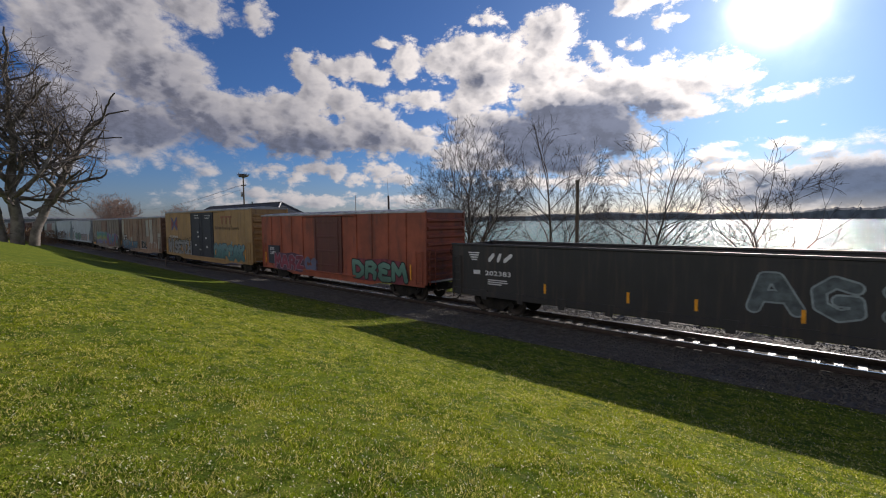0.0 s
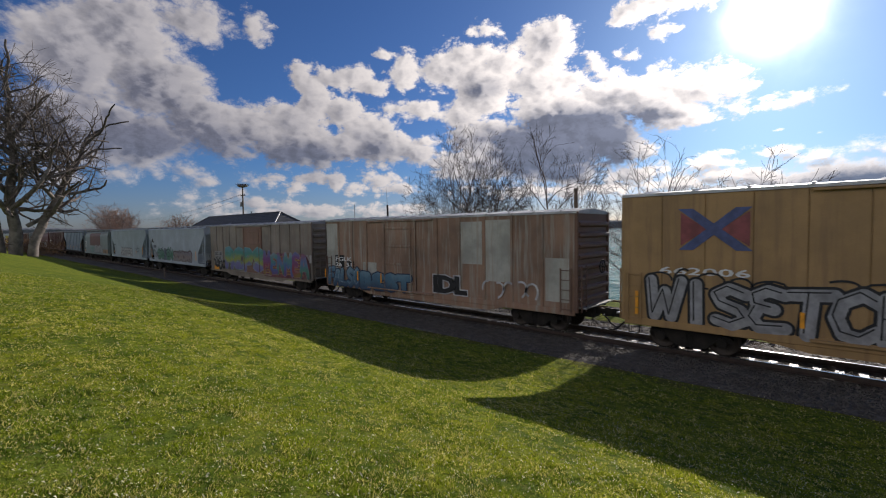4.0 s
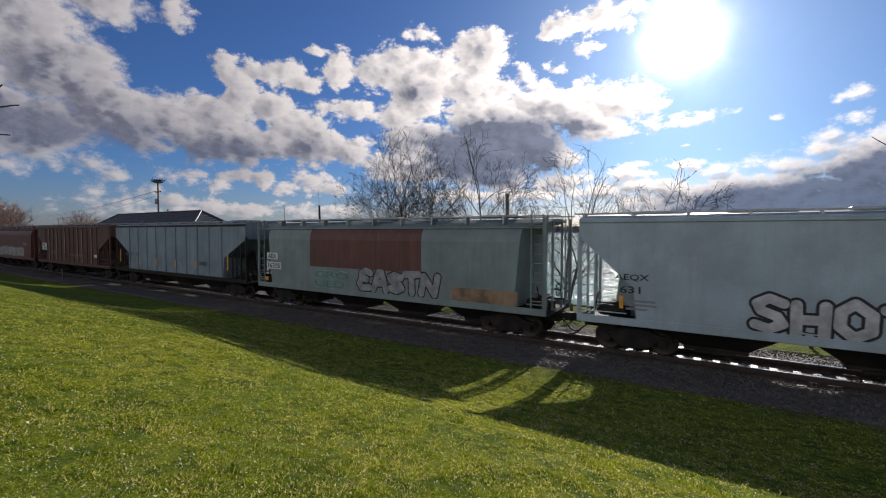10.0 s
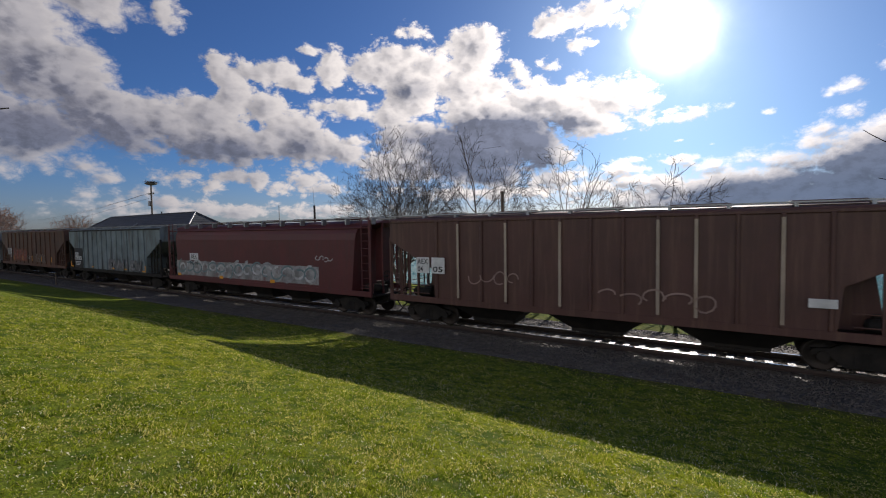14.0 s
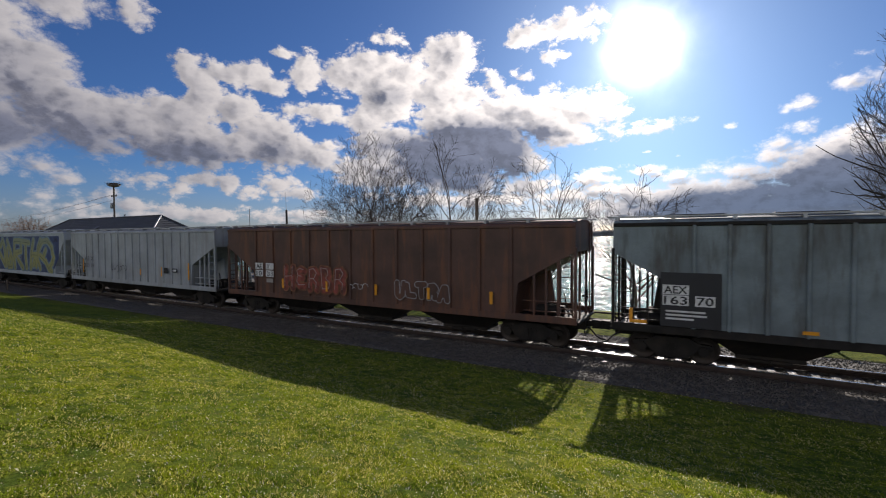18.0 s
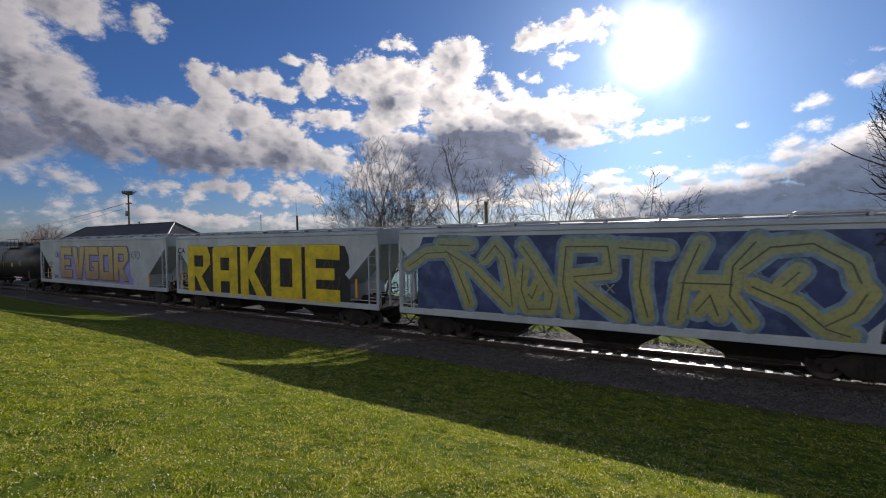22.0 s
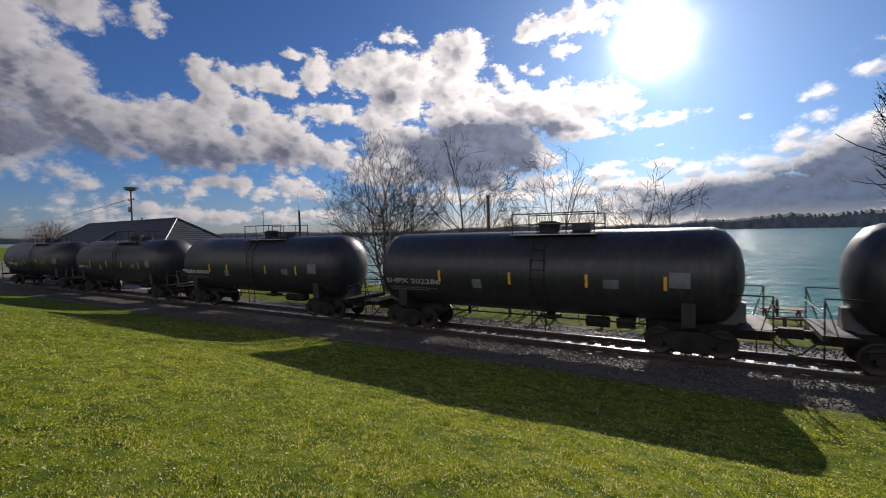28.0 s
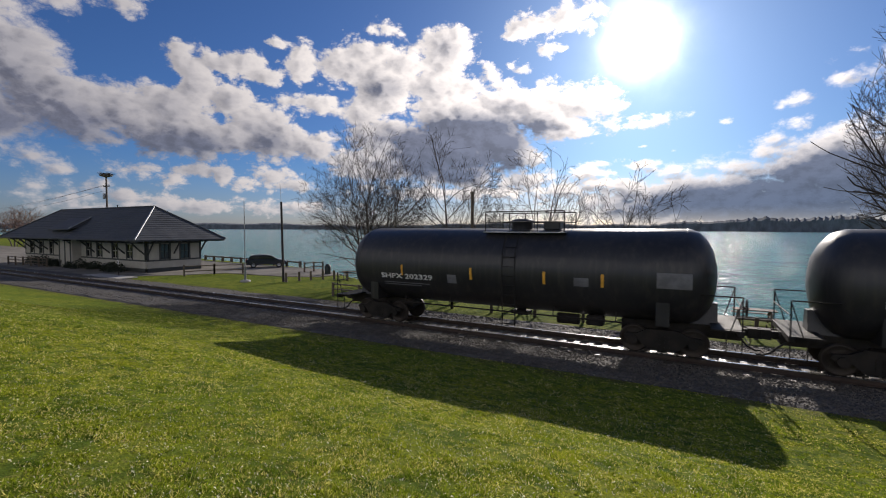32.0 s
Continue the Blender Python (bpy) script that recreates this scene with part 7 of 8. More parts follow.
def limb_tree(name, x, y, z, stems, label, seed, radius, seg=0.5, levels=5, wander=0.09, up=0.02, spread=(26, 50), ratio=0.62, bare=0.2, side=0.62, tip=0.0092, reach=None, twig=None, bark=None):
    """A tree of limbs that fork and fork again; stems are (foot, way, length, share of the girth); reach is an ellipsoid that the twigs keep to."""
    rng = np.random.default_rng(seed)
    wood, fine = Shape(), Shape()
    todo = [(np.array(foot, float), np.array(way, float) / np.linalg.norm(way), length, radius * share, 0) for foot, way, length, share in stems]
    while todo:
        p, d, length, r, level = todo.pop()
        n = max(2, int(length / (seg if level < 3 else seg * 0.7)))
        end_r = max(tip, r * (0.42 if level < 2 else 0.5))
        roll = rng.uniform(0, 6.28)
        for i in range(n):
            d = d + rng.normal(0, wander * (0.45 if level == 0 else 1.0), 3) + (0, 0, up * (0.6 if level == 0 else 1.0))
            d = d / np.linalg.norm(d)
            q = p + d * length / n
            if reach is not None and level > 1 and np.sum(((q - reach[0]) / reach[1]) ** 2) > 1.0:
                break
            ra, rb = r + (end_r - r) * i / n, r + (end_r - r) * (i + 1) / n
            (wood if ra > radius * 0.24 else fine).rod(p, q, ra, rb, 8 if ra > 0.06 else 5 if ra > 0.025 else 3, caps=False)
            p = q
            f = (i + 1) / n
            forks = 0
            if i == n - 1:
                forks = 2
            elif f > (bare if level == 0 else 0.15) and rng.random() < (0.92 if level == 0 else side):
                forks = 1
            if level >= levels:
                if rng.random() < 0.7:
                    v = d * 0.9 + rng.normal(0, 0.4, 3)
                    fine.rod(p, p + v * rng.uniform(0.15, 0.4), tip * 0.8, tip * 0.4, 3, caps=False)
                continue
            for k in range(forks):
                a = np.radians(rng.uniform(*spread) * (0.62 if i == n - 1 else 1.3 if level == 0 else 1.0))
                roll += 2.4 + rng.normal(0, 0.5)
                e1 = np.cross(d, (0.3, 0.2, 1.0) if abs(d[2]) < 0.95 else (1.0, 0, 0))
                e1 = e1 / np.linalg.norm(e1)
                e2 = np.cross(d, e1)
                way = d * math.cos(a) + (e1 * math.cos(roll) + e2 * math.sin(roll)) * math.sin(a)
                size = length * ratio * rng.uniform(0.75, 1.2) * (1.0 if i == n - 1 else 1.05 - 0.35 * f)
                if size > 0.12:
                    todo.append((p, way, size, max(tip, rb * (0.8 if i == n - 1 else 0.6)), level + 1))
    t = holder(name, x, y, z)
    tagged(t, label, "tree")
    part("trunk", wood, bark or BARK, t)
    part("crown", fine, twig or TWIG, t, "bare winter twigs")
    return t


def build_trees():
    y, z = 29.0, -0.6
    limb_tree("bare_tree", -23.0, y, z,
              [((0, 0, -0.4), (0.02, 0, 1), 7.2, 1.0), ((-0.15, 0.1, -0.4), (-0.30, 0.1, 1), 6.4, 0.8), ((0.15, -0.1, -0.4), (0.36, -0.1, 1), 6.2, 0.8), ((-0.1, 0, 1.0), (-0.95, 0.2, 1), 4.6, 0.5), ((0.1, 0, 1.2), (0.95, -0.2, 0.9), 4.4, 0.5)],
              "many-stemmed bare tree on the grassy lake shore", 40, 0.17, reach=(np.array((-0.5, 0, 7.2)), np.array((6.0, 4.6, 6.4))))
    limb_tree("bare_tree", -15.7, y, z,
              [((0, 0, -0.4), (0.02, 0, 1), 7.4, 1.0), ((0.15, 0.1, -0.3), (0.42, 0.05, 1), 6.0, 0.6), ((0, 0, 1.2), (-0.8, 0.1, 1), 3.4, 0.4), ((0, 0, 1.0), (0.9, -0.2, 0.8), 3.0, 0.4)],
              "slim upright bare tree beside a wooden post", 41, 0.13, reach=(np.array((0.6, 0, 6.6)), np.array((3.9, 3.2, 6.2))), spread=(22, 46))
    limb_tree("bare_tree", -9.2, 28.8, z,
              [((0, 0, -0.4), (-0.12, 0, 1), 5.4, 0.9), ((0.1, 0, -0.4), (0.18, 0.05, 1), 5.6, 1.0), ((0, 0, 0.8), (0.9, 0.1, 0.8), 2.8, 0.4), ((0, 0, 0.9), (-0.9, -0.1, 0.8), 2.8, 0.4)],
              "open bare shore tree with forked stems", 42, 0.12, reach=(np.array((0.3, 0, 5.6)), np.array((3.7, 2.8, 4.8))))
    limb_tree("bare_tree", -2.9, 28.6, z,
              [((0, 0, -0.4), (0.06, 0, 1), 4.4, 1.0), ((0.05, 0, 1.4), (0.8, 0.05, 0.9), 3.0, 0.6), ((0, 0, 1.6), (-0.7, 0.1, 0.9), 3.0, 0.55)],
              "small spreading bare tree at the water's edge", 43, 0.11, reach=(np.array((0.5, 0, 5.0)), np.array((3.3, 2.6, 4.0))))
    limb_tree("bare_tree", 11.8, 28.6, z,
              [((0, 0, -0.4), (-0.03, 0, 1), 9.0, 1.0), ((0, 0, 2.4), (-0.8, 0, 1), 6.0, 0.5), ((0, 0, 2.6), (-0.9, -0.1, 0.6), 5.0, 0.4), ((0, 0, 3.0), (0.7, 0, 1), 6.0, 0.5)],
              "tall bare tree leaning over the lake shore", 77, 0.26, reach=(np.array((0.4, 0, 9.5)), np.array((5.6, 5.0, 8.6))))
    limb_tree("old_tree", -70.0, 5.0, ground_z(-70, 5.0),
              [((0, 0.2, -0.3), (0, 0.02, 1), 15.0, 1.0), ((0.5, 1.6, -0.3), (0, 0.10, 1), 14.0, 0.8), ((-0.5, -1.0, -0.3), (0, -0.06, 1), 14.5, 0.9), ((0.6, 1.2, 3.2), (0.05, 1.0, 0.42), 6.0, 0.35), ((0.4, 0.9, 6.0), (0.05, 0.7, 0.8), 7.0, 0.4), ((0, -1.2, 5.0), (0, -0.9, 0.7), 7.0, 0.4)],
              "old thick-trunked bare tree on the lawn", 91, 0.66, seg=0.7, levels=4, wander=0.2, up=0.03, spread=(30, 60), ratio=0.58, tip=0.022, bare=0.3, side=0.6, reach=(np.array((0, 0.8, 13.0)), np.array((7.5, 8.6, 11.5))), twig=OLD_TWIG, bark=OLD_BARK)
    for i, (x, y, h, w) in enumerate(((-150, 30, 13, 5.5), (-158, 33, 12, 5), (-141, 31, 11, 4.6), (-170, 36, 12, 5), (-135, 44, 9, 4), (-146, 45, 9.5, 4.2))):
        tree("distant_tree", x, y, -0.6, [[(0, 0, 0), (0, 0.2, h * 0.7)], [(0.4, 0.3, 0), (0.9, 1.4, h * 0.5)], [(-0.4, -0.3, 0), (-0.6, -1.6, h * 0.5)]], [(0, 0, h * 0.62, w, w, h * 0.38), (0, 0, h * 0.4, w * 0.9, w * 0.9, h * 0.25)], 0.16,
             "rounded bare reddish tree far along the track", 120 + i, count=900, step=0.5, kill=0.6, tip=0.03, twig=TWIG_RED)


build_trees()


def build_hedge():
    rnd = random.Random(8)
    brown = surface("brown_hedge", (0.16, 0.095, 0.05), 0.9, vary=0.4, size=0.6, bump=0.6, grain=8)
    for i, (x, y) in enumerate(((-128, 12), (-122, 9), (-116, 13))):
        s = Shape()
        for k in range(500):
            a, r, z = rnd.uniform(0, 6.28), rnd.random() ** 0.5 * 3.0, rnd.uniform(0, 2.6)
            p = Vector((r * math.cos(a), r * math.sin(a), z))
            d = Vector((rnd.gauss(0, 0.4), rnd.gauss(0, 0.4), rnd.uniform(0.2, 0.8)))
            s.rod(p, p + d, 0.035, 0.01, 3, caps=False)
        b = tagged(holder("hedge", x, y, ground_z(x, y)), "brown leafless hedge beside the far lawn", "shrub", "hedge bushes")
        part("brushwood", s, brown, b)


build_hedge()

# ---- station ----


def build_station():
    shingle = surface("roof_shingle", (0.055, 0.06, 0.068), 0.62, vary=0.35, size=1.2, grime=(0.09, 0.09, 0.09), grime_amount=0.4, bump=0.6, grain=9)
    cream = surface("cream_stucco", (0.44, 0.42, 0.365), 0.8, vary=0.15, size=1.0, bump=0.3)
    trim = surface("dark_timber", (0.045, 0.05, 0.048), 0.6, vary=0.3, size=0.6, bump=0.3)
    glass = glass_material("window_glass", (0.03, 0.035, 0.04))
    flash = surface("ridge_metal", (0.36, 0.37, 0.38), 0.55, metal=0.6, vary=0.15, size=0.6)
    st = holder("station_house", -64.0, 28.4, -0.5)
    tagged(st, "low old depot with wide dark hipped roof and cream walls", "station")
    x0, x1, y0, y1, zt = -14.8, 14.7, -2.9, 2.9, 3.75
    # walls with their window openings
    for name, (a, b), fixed, axis in (("front", (x0, x1), y0, "x"), ("back", (x0, x1), y1, "x"), ("left", (y0, y1), x0, "y"), ("right", (y0, y1), x1, "y")):
        if axis == "x":
            spans = [(-13.2, -12.0), (-10.4, -9.2), (-7.4, -6.4), (-4.4, -3.2), (-2.0, -0.8), (2.2, 3.4), (4.6, 5.8), (8.0, 9.2), (11.0, 12.2)] if name == "front" else []
        else:
            spans = [(-1.6, -0.55), (0.55, 1.6)] if name == "right" else []
        cuts = [a] + [c for s in spans for c in s] + [b]
        wall = Shape()
        t0, t1 = fixed - 0.1, fixed + 0.1

        def slab(u0, u1, z0, z1, grow=0.0):
            if axis == "x":
                wall.box(u0, u1, t0 - grow, t1 + grow, z0, z1)
            else:
                wall.box(t0 - grow, t1 + grow, u0, u1, z0, z1)

        for i in range(0, len(cuts), 2):
            slab(cuts[i], cuts[i + 1], 0.0, zt)
        for u0, u1 in spans:
            slab(u0, u1, 0.0, 1.35)
            slab(u0, u1, 3.0, zt)
        w = part("wall", wall, cream, st, "cream panelled wall")
        band = Shape()
        out = fixed + (-0.13 if fixed < 0 else 0.13)
        lo, hi = min(fixed, out), max(fixed, out)
        rails = [(0.0, 0.45), (1.18, 1.34), (3.05, 3.2)]
        for z0, z1 in rails:
            part("timber_band", Shape().box(a, b, lo, hi, z0, z1) if axis == "x" else Shape().box(lo, hi, a, b, z0, z1), trim, w)
        for u in sorted({a + 0.08, b - 0.08} | {c for s in spans for c in s}):
            part("timber_post", Shape().box(u - 0.09, u + 0.09, lo, hi, 1.34, 3.05) if axis == "x" else Shape().box(lo, hi, u - 0.09, u + 0.09, 1.34, 3.05), trim, w)
        for u0, u1 in spans:
            win = part("window", Shape().box(u0, u1, fixed - 0.02, fixed + 0.02, 1.35, 3.0) if axis == "x" else Shape().box(fixed - 0.02, fixed + 0.02, u0, u1, 1.35, 3.0), glass, st, "dark sash window")
            m = (u0 + u1) / 2
            fr = Shape()
            for q0, q1, z0, z1 in ((u0, u1, 2.15, 2.22), (m - 0.03, m + 0.03, 1.35, 3.0), (u0, u0 + 0.06, 1.35, 3.0), (u1 - 0.06, u1, 1.35, 3.0), (u0, u1, 1.35, 1.43), (u0, u1, 2.92, 3.0)):
                if axis == "x":
                    fr.box(q0, q1, fixed - 0.06, fixed + 0.06, z0, z1)
                else:
                    fr.box(fixed - 0.06, fixed + 0.06, q0, q1, z0, z1)
            part("window_frame", fr, cream if name == "front" else trim, win)
    # hipped roof
    ex0, ex1, ey0, ey1, ez = -17.0, 16.5, -4.9, 4.9, 3.50
    ra, rb, rz = -11.8, 11.0, 7.15
    roof = Shape()
    v = [(ex0, ey0, ez), (ex1, ey0, ez), (ex1, ey1, ez), (ex0, ey1, ez), (ra, 0, rz), (rb, 0, rz)]
    low = [(x, y, ez - 0.14) for x, y, z in v[:4]]
    roof.add(v + low, [(0, 1, 5, 4), (1, 2, 5), (2, 3, 4, 5), (3, 0, 4), (0, 6, 7, 1), (1, 7, 8, 2), (2, 8, 9, 3), (3, 9, 6, 0), (6, 9, 8, 7)])
    r = part("roof", roof, shingle, st, "dark weathered shingle roof")
    for k in range(1, 16):
        t = k / 16
        za = ez + (rz - ez) * t
        xa, xb, ya = ex0 + (ra - ex0) * t, ex1 + (rb - ex1) * t, ey0 * (1 - t)
        part("shingle_course", Shape().box(xa, xb, ya - 0.035, ya + 0.05, za - 0.02, za + 0.012), shingle, r)
        part("shingle_course", Shape().box(xb - 0.05, xb + 0.04, ya, -ya, za - 0.02, za + 0.012), shingle, r)
    for a, b in (((ex1, ey0, ez), (rb, 0, rz)), ((ex0, ey0, ez), (ra, 0, rz)), ((ex1, ey1, ez), (rb, 0, rz)), ((ra, 0, rz), (rb, 0, rz))):
        part("ridge_cap", Shape().rod((a[0], a[1], a[2] + 0.03), (b[0], b[1], b[2] + 0.03), 0.09, sides=6), flash if a[0] == ex1 and a[1] == ey0 else shingle, r, "metal hip flashing")
    # brackets under the eaves, rafter tails
    for x in (-14.6, -12.4, -10.2, -8.0, -3.0, 0.6, 4.0, 7.4, 10.6, 14.5):
        part("eave_bracket", Shape().path([(x, y0 - 0.05, 1.9), (x, y0 - 0.55, 2.35), (x, y0 - 1.5, 3.3)], 0.09, 5).box(x - 0.08, x + 0.08, y0 - 1.75, y0, 3.18, 3.32), trim, st, "curved timber eave bracket")
    for y in (-2.8, -0.1, 2.8):
        part("eave_bracket", Shape().path([(x1 + 0.05, y, 1.9), (x1 + 0.5, y, 2.4), (x1 + 1.3, y, 3.3)], 0.09, 5).box(x1, x1 + 1.5, y - 0.08, y + 0.08, 3.18, 3.32), trim, st, "curved timber eave bracket")
    for i in range(16):
        y = ey0 + 0.2 + (ey1 - ey0 - 0.4) * i / 15
        part("rafter_tail", Shape().box(ex1 - 1.2, ex1 - 0.02, y - 0.05, y + 0.05, ez - 0.26, ez - 0.14), trim, st)
    # bay with its small roof facing the track
    part("bay", Shape().box(-2.6, 0.9, y0 - 1.0, y0, 0.0, 3.3), cream, st, "projecting bay beside the track")
    for x in (-2.3, -0.9, 0.5):
        part("timber_post", Shape().box(x - 0.1, x + 0.1, y0 - 1.05, y0 - 1.0, 0.0, 3.2), trim, st)
    part("bay_roof", Shape().add([(-4.4, -4.2, 4.55), (0.9, -4.2, 4.55), (0.9, -1.9, 5.95), (-4.4, -1.9, 5.95), (-4.4, -4.2, 4.42), (0.9, -4.2, 4.42), (0.9, -1.9, 5.4), (-4.4, -1.9, 5.4)],
                                [(0, 1, 2, 3), (4, 7, 6, 5), (0, 4, 5, 1), (1, 5, 6, 2), (3, 7, 4, 0), (2, 6, 7, 3)]), shingle, st, "small shed roof over the bay")
    part("bay_flashing", Shape().rod((0.9, -4.2, 4.6), (0.9, -1.9, 6.0), 0.07), flash, st)
    part("vent", Shape().lathe([(7.1, 0.06), (7.4, 0.06), (7.42, 0.1), (7.5, 0.1)], (3.0, 0, 0), "z", 8), trim, st)
    # shrubs along the front
    rnd = random.Random(14)
    leaf = surface("dark_shrub", (0.022, 0.032, 0.018), 0.85, vary=0.4, size=0.4, bump=0.5, grain=10)
    for i in range(9):
        cx, cy, r0 = -74 + i * 2.6 + rnd.uniform(-0.6, 0.6), 24.6 + rnd.uniform(-0.3, 0.3), rnd.uniform(0.7, 1.2)
        s = Shape()
        for k in range(420):
            a, b = rnd.uniform(0, 6.28), math.acos(rnd.uniform(0, 1))
            q = r0 * rnd.uniform(0.6, 1.05)
            p = Vector((q * math.sin(b) * math.cos(a), q * math.sin(b) * math.sin(a), q * math.cos(b) * 1.1))
            u = Vector((rnd.gauss(0, 1), rnd.gauss(0, 1), rnd.gauss(0, 1))).normalized() * 0.10
            w = u.cross(Vector((rnd.gauss(0, 1), rnd.gauss(0, 1), 1))).normalized() * 0.06
            s.add([tuple(p - u), tuple(p + w), tuple(p + u), tuple(p - w)], [(0, 1, 2, 3)])
        sh = tagged(holder("shrub", cx, cy, -0.5), "dark evergreen shrub along the depot wall", "shrub", "depot shrubs")
        part("leaves", s, leaf, sh)
    return st


build_station()


def build_yard():
    s = Shape()
    line = [(-160, 21.3), (-50, 21.3), (-47, 23), (-44, 26), (-42, 29.5), (-34, 30.3), (-31, 31.5), (-30.8, 34.5), (-36, 37.6), (-60, 39.2), (-160, 46)]
    z = -0.45
    n = len(line)
    s.add([(x, y, z) for x, y in line] + [(x, y, z - 0.2) for x, y in line], [tuple(range(n))] + [(i, (i + 1) % n, (i + 1) % n + n, i + n) for i in range(n)])
    tagged(put("pavement", s.mesh("pavement", YARD)), "grey gravel yard round the depot", "yard", kind="structure")
    slab = Shape().soft_box(-52.0, -45.2, 20.9, 22.6, -0.5, -0.40, 0.02)
    tagged(put("platform_slab", slab.mesh("platform_slab", surface("pale_concrete", (0.42, 0.40, 0.36), 0.8, vary=0.2, size=0.8, bump=0.3))), "pale concrete platform slab beside the track", "platform", kind="structure")


build_yard()

# ---- poles, fences, small things ----


def build_poles():
    pole_wood = surface("pole_wood", (0.13, 0.105, 0.085), 0.8, vary=0.3, size=0.8, bump=0.5)
    metal = surface("grey_metal", (0.30, 0.31, 0.32), 0.45, metal=0.6, vary=0.2, size=0.5)
    p = tagged(holder("utility_pole", -80.5, 36.0, -0.5), "tall utility pole with a nesting platform on top", "pole")
    part("shaft", Shape().rod((0, 0, 0), (0, 0, 13.0), 0.17, 0.12, 10), pole_wood, p)
    part("platform", Shape().lathe([(12.7, 0.3), (12.85, 0.75), (13.0, 0.95), (13.05, 0.9)], (0, 0, 0), "z", 14), pole_wood, p, "round wooden nest platform")
    rnd = random.Random(2)
    nest = Shape()
    for i in range(140):
        a, q = rnd.uniform(0, 6.28), rnd.uniform(0.2, 0.95)
        c = Vector((q * math.cos(a), q * math.sin(a), 13.05 + rnd.uniform(0, 0.25)))
        d = Vector((rnd.gauss(0, 1), rnd.gauss(0, 1), rnd.gauss(0, 0.25))).normalized() * 0.35
        nest.rod(c - d, c + d, 0.015, sides=3, caps=False)
    part("nest", nest, TWIG, p, "heap of sticks")
    part("crossarm", Shape().box(-0.9, 0.9, -0.06, 0.06, 11.2, 11.35), pole_wood, p)
    for x in (-0.8, 0.0, 0.8):
        part("insulator", Shape().lathe([(11.35, 0.04), (11.45, 0.06), (11.55, 0.03)], (x, 0, 0), "z", 8), metal, p)
    part("transformer", Shape().lathe([(9.3, 0.2), (9.35, 0.24), (10.1, 0.24), (10.15, 0.2)], (-0.42, -0.1, 0), "z", 12), metal, p)
    for k, (dz, far) in enumerate(((11.5, (-300, 80, 12)), (11.5, (-300, 76, 12)), (10.6, (-300, 80, 10.5)))):
        a, b = Vector((-81.3 + 1.6 * k * (k < 2), 36.0, dz - 0.5)), Vector(far)
        pts = [a.lerp(b, i / 12) - Vector((0, 0, 4.5 * (i / 12) * (1 - i / 12))) for i in range(13)]
        w = tagged(put("wire", Shape().path(pts, 0.02, 4).mesh("wire", RUBBER)), "thin black overhead utility wire", "cable", "overhead wires")
    f = tagged(holder("flagpole", -33.9, 25.6, -0.5), "thin pale flagpole with a round footing", "flagpole")
    part("shaft", Shape().rod((0, 0, 0), (0, 0, 1.3), 0.10, 0.09, 10).rod((0, 0, 1.3), (0, 0, 7.1), 0.045, 0.03, 8), metal, f)
    part("footing", Shape().lathe([(0, 0.42), (0.12, 0.42), (0.2, 0.2)], (0, 0, 0), "z", 14), surface("pale_concrete", (0.42, 0.40, 0.36), 0.8), f)
    m = tagged(holder("dark_mast", -30.95, 27.2, -0.5), "dark wooden mast with a thin aerial", "pole")
    part("shaft", Shape().rod((0, 0, 0), (-0.15, 0, 7.0), 0.11, 0.09, 10), surface("tarred_pole", (0.035, 0.03, 0.028), 0.7, vary=0.3, size=0.5), m)
    part("aerial", Shape().rod((-0.15, 0.02, 6.7), (-0.30, 0.02, 8.6), 0.02, 0.012, 6), metal, m)
    q = tagged(holder("shore_post", -13.1, 28.0, -0.5), "tall square weathered post among the shore trees", "post")
    part("shaft", Shape().rod((0, 0, 0), (0, 0, 7.15), 0.13, 0.12, 8), OLD_WOOD, q)
    part("cap", Shape().lathe([(7.15, 0.17), (7.22, 0.17), (7.3, 0.05)], (0, 0, 0), "z", 10), OLD_WOOD, q)


build_poles()


def fence(points, height, rails, label, gap=2.4, thick=0.07):
    """A post-and-rail fence along a line of places."""
    f = tagged(holder("fence", points[0][0], points[0][1], -0.5), label, "fence")
    bx, by = points[0]
    for (ax, ay), (cx, cy) in zip(points, points[1:]):
        n = max(1, round(math.hypot(cx - ax, cy - ay) / gap))
        for i in range(n + 1):
            x, y = ax + (cx - ax) * i / n - bx, ay + (cy - ay) * i / n - by
            part("post", Shape().soft_box(x - thick, x + thick, y - thick, y + thick, -0.1, height, 0.012), OLD_WOOD, f)
            if i < n:
                x2, y2 = ax + (cx - ax) * (i + 1) / n - bx, ay + (cy - ay) * (i + 1) / n - by
                for z in rails:
                    part("rail", Shape().rod((x, y, z), (x2, y2, z), thick * 0.75, sides=5), OLD_WOOD, f)
    return f


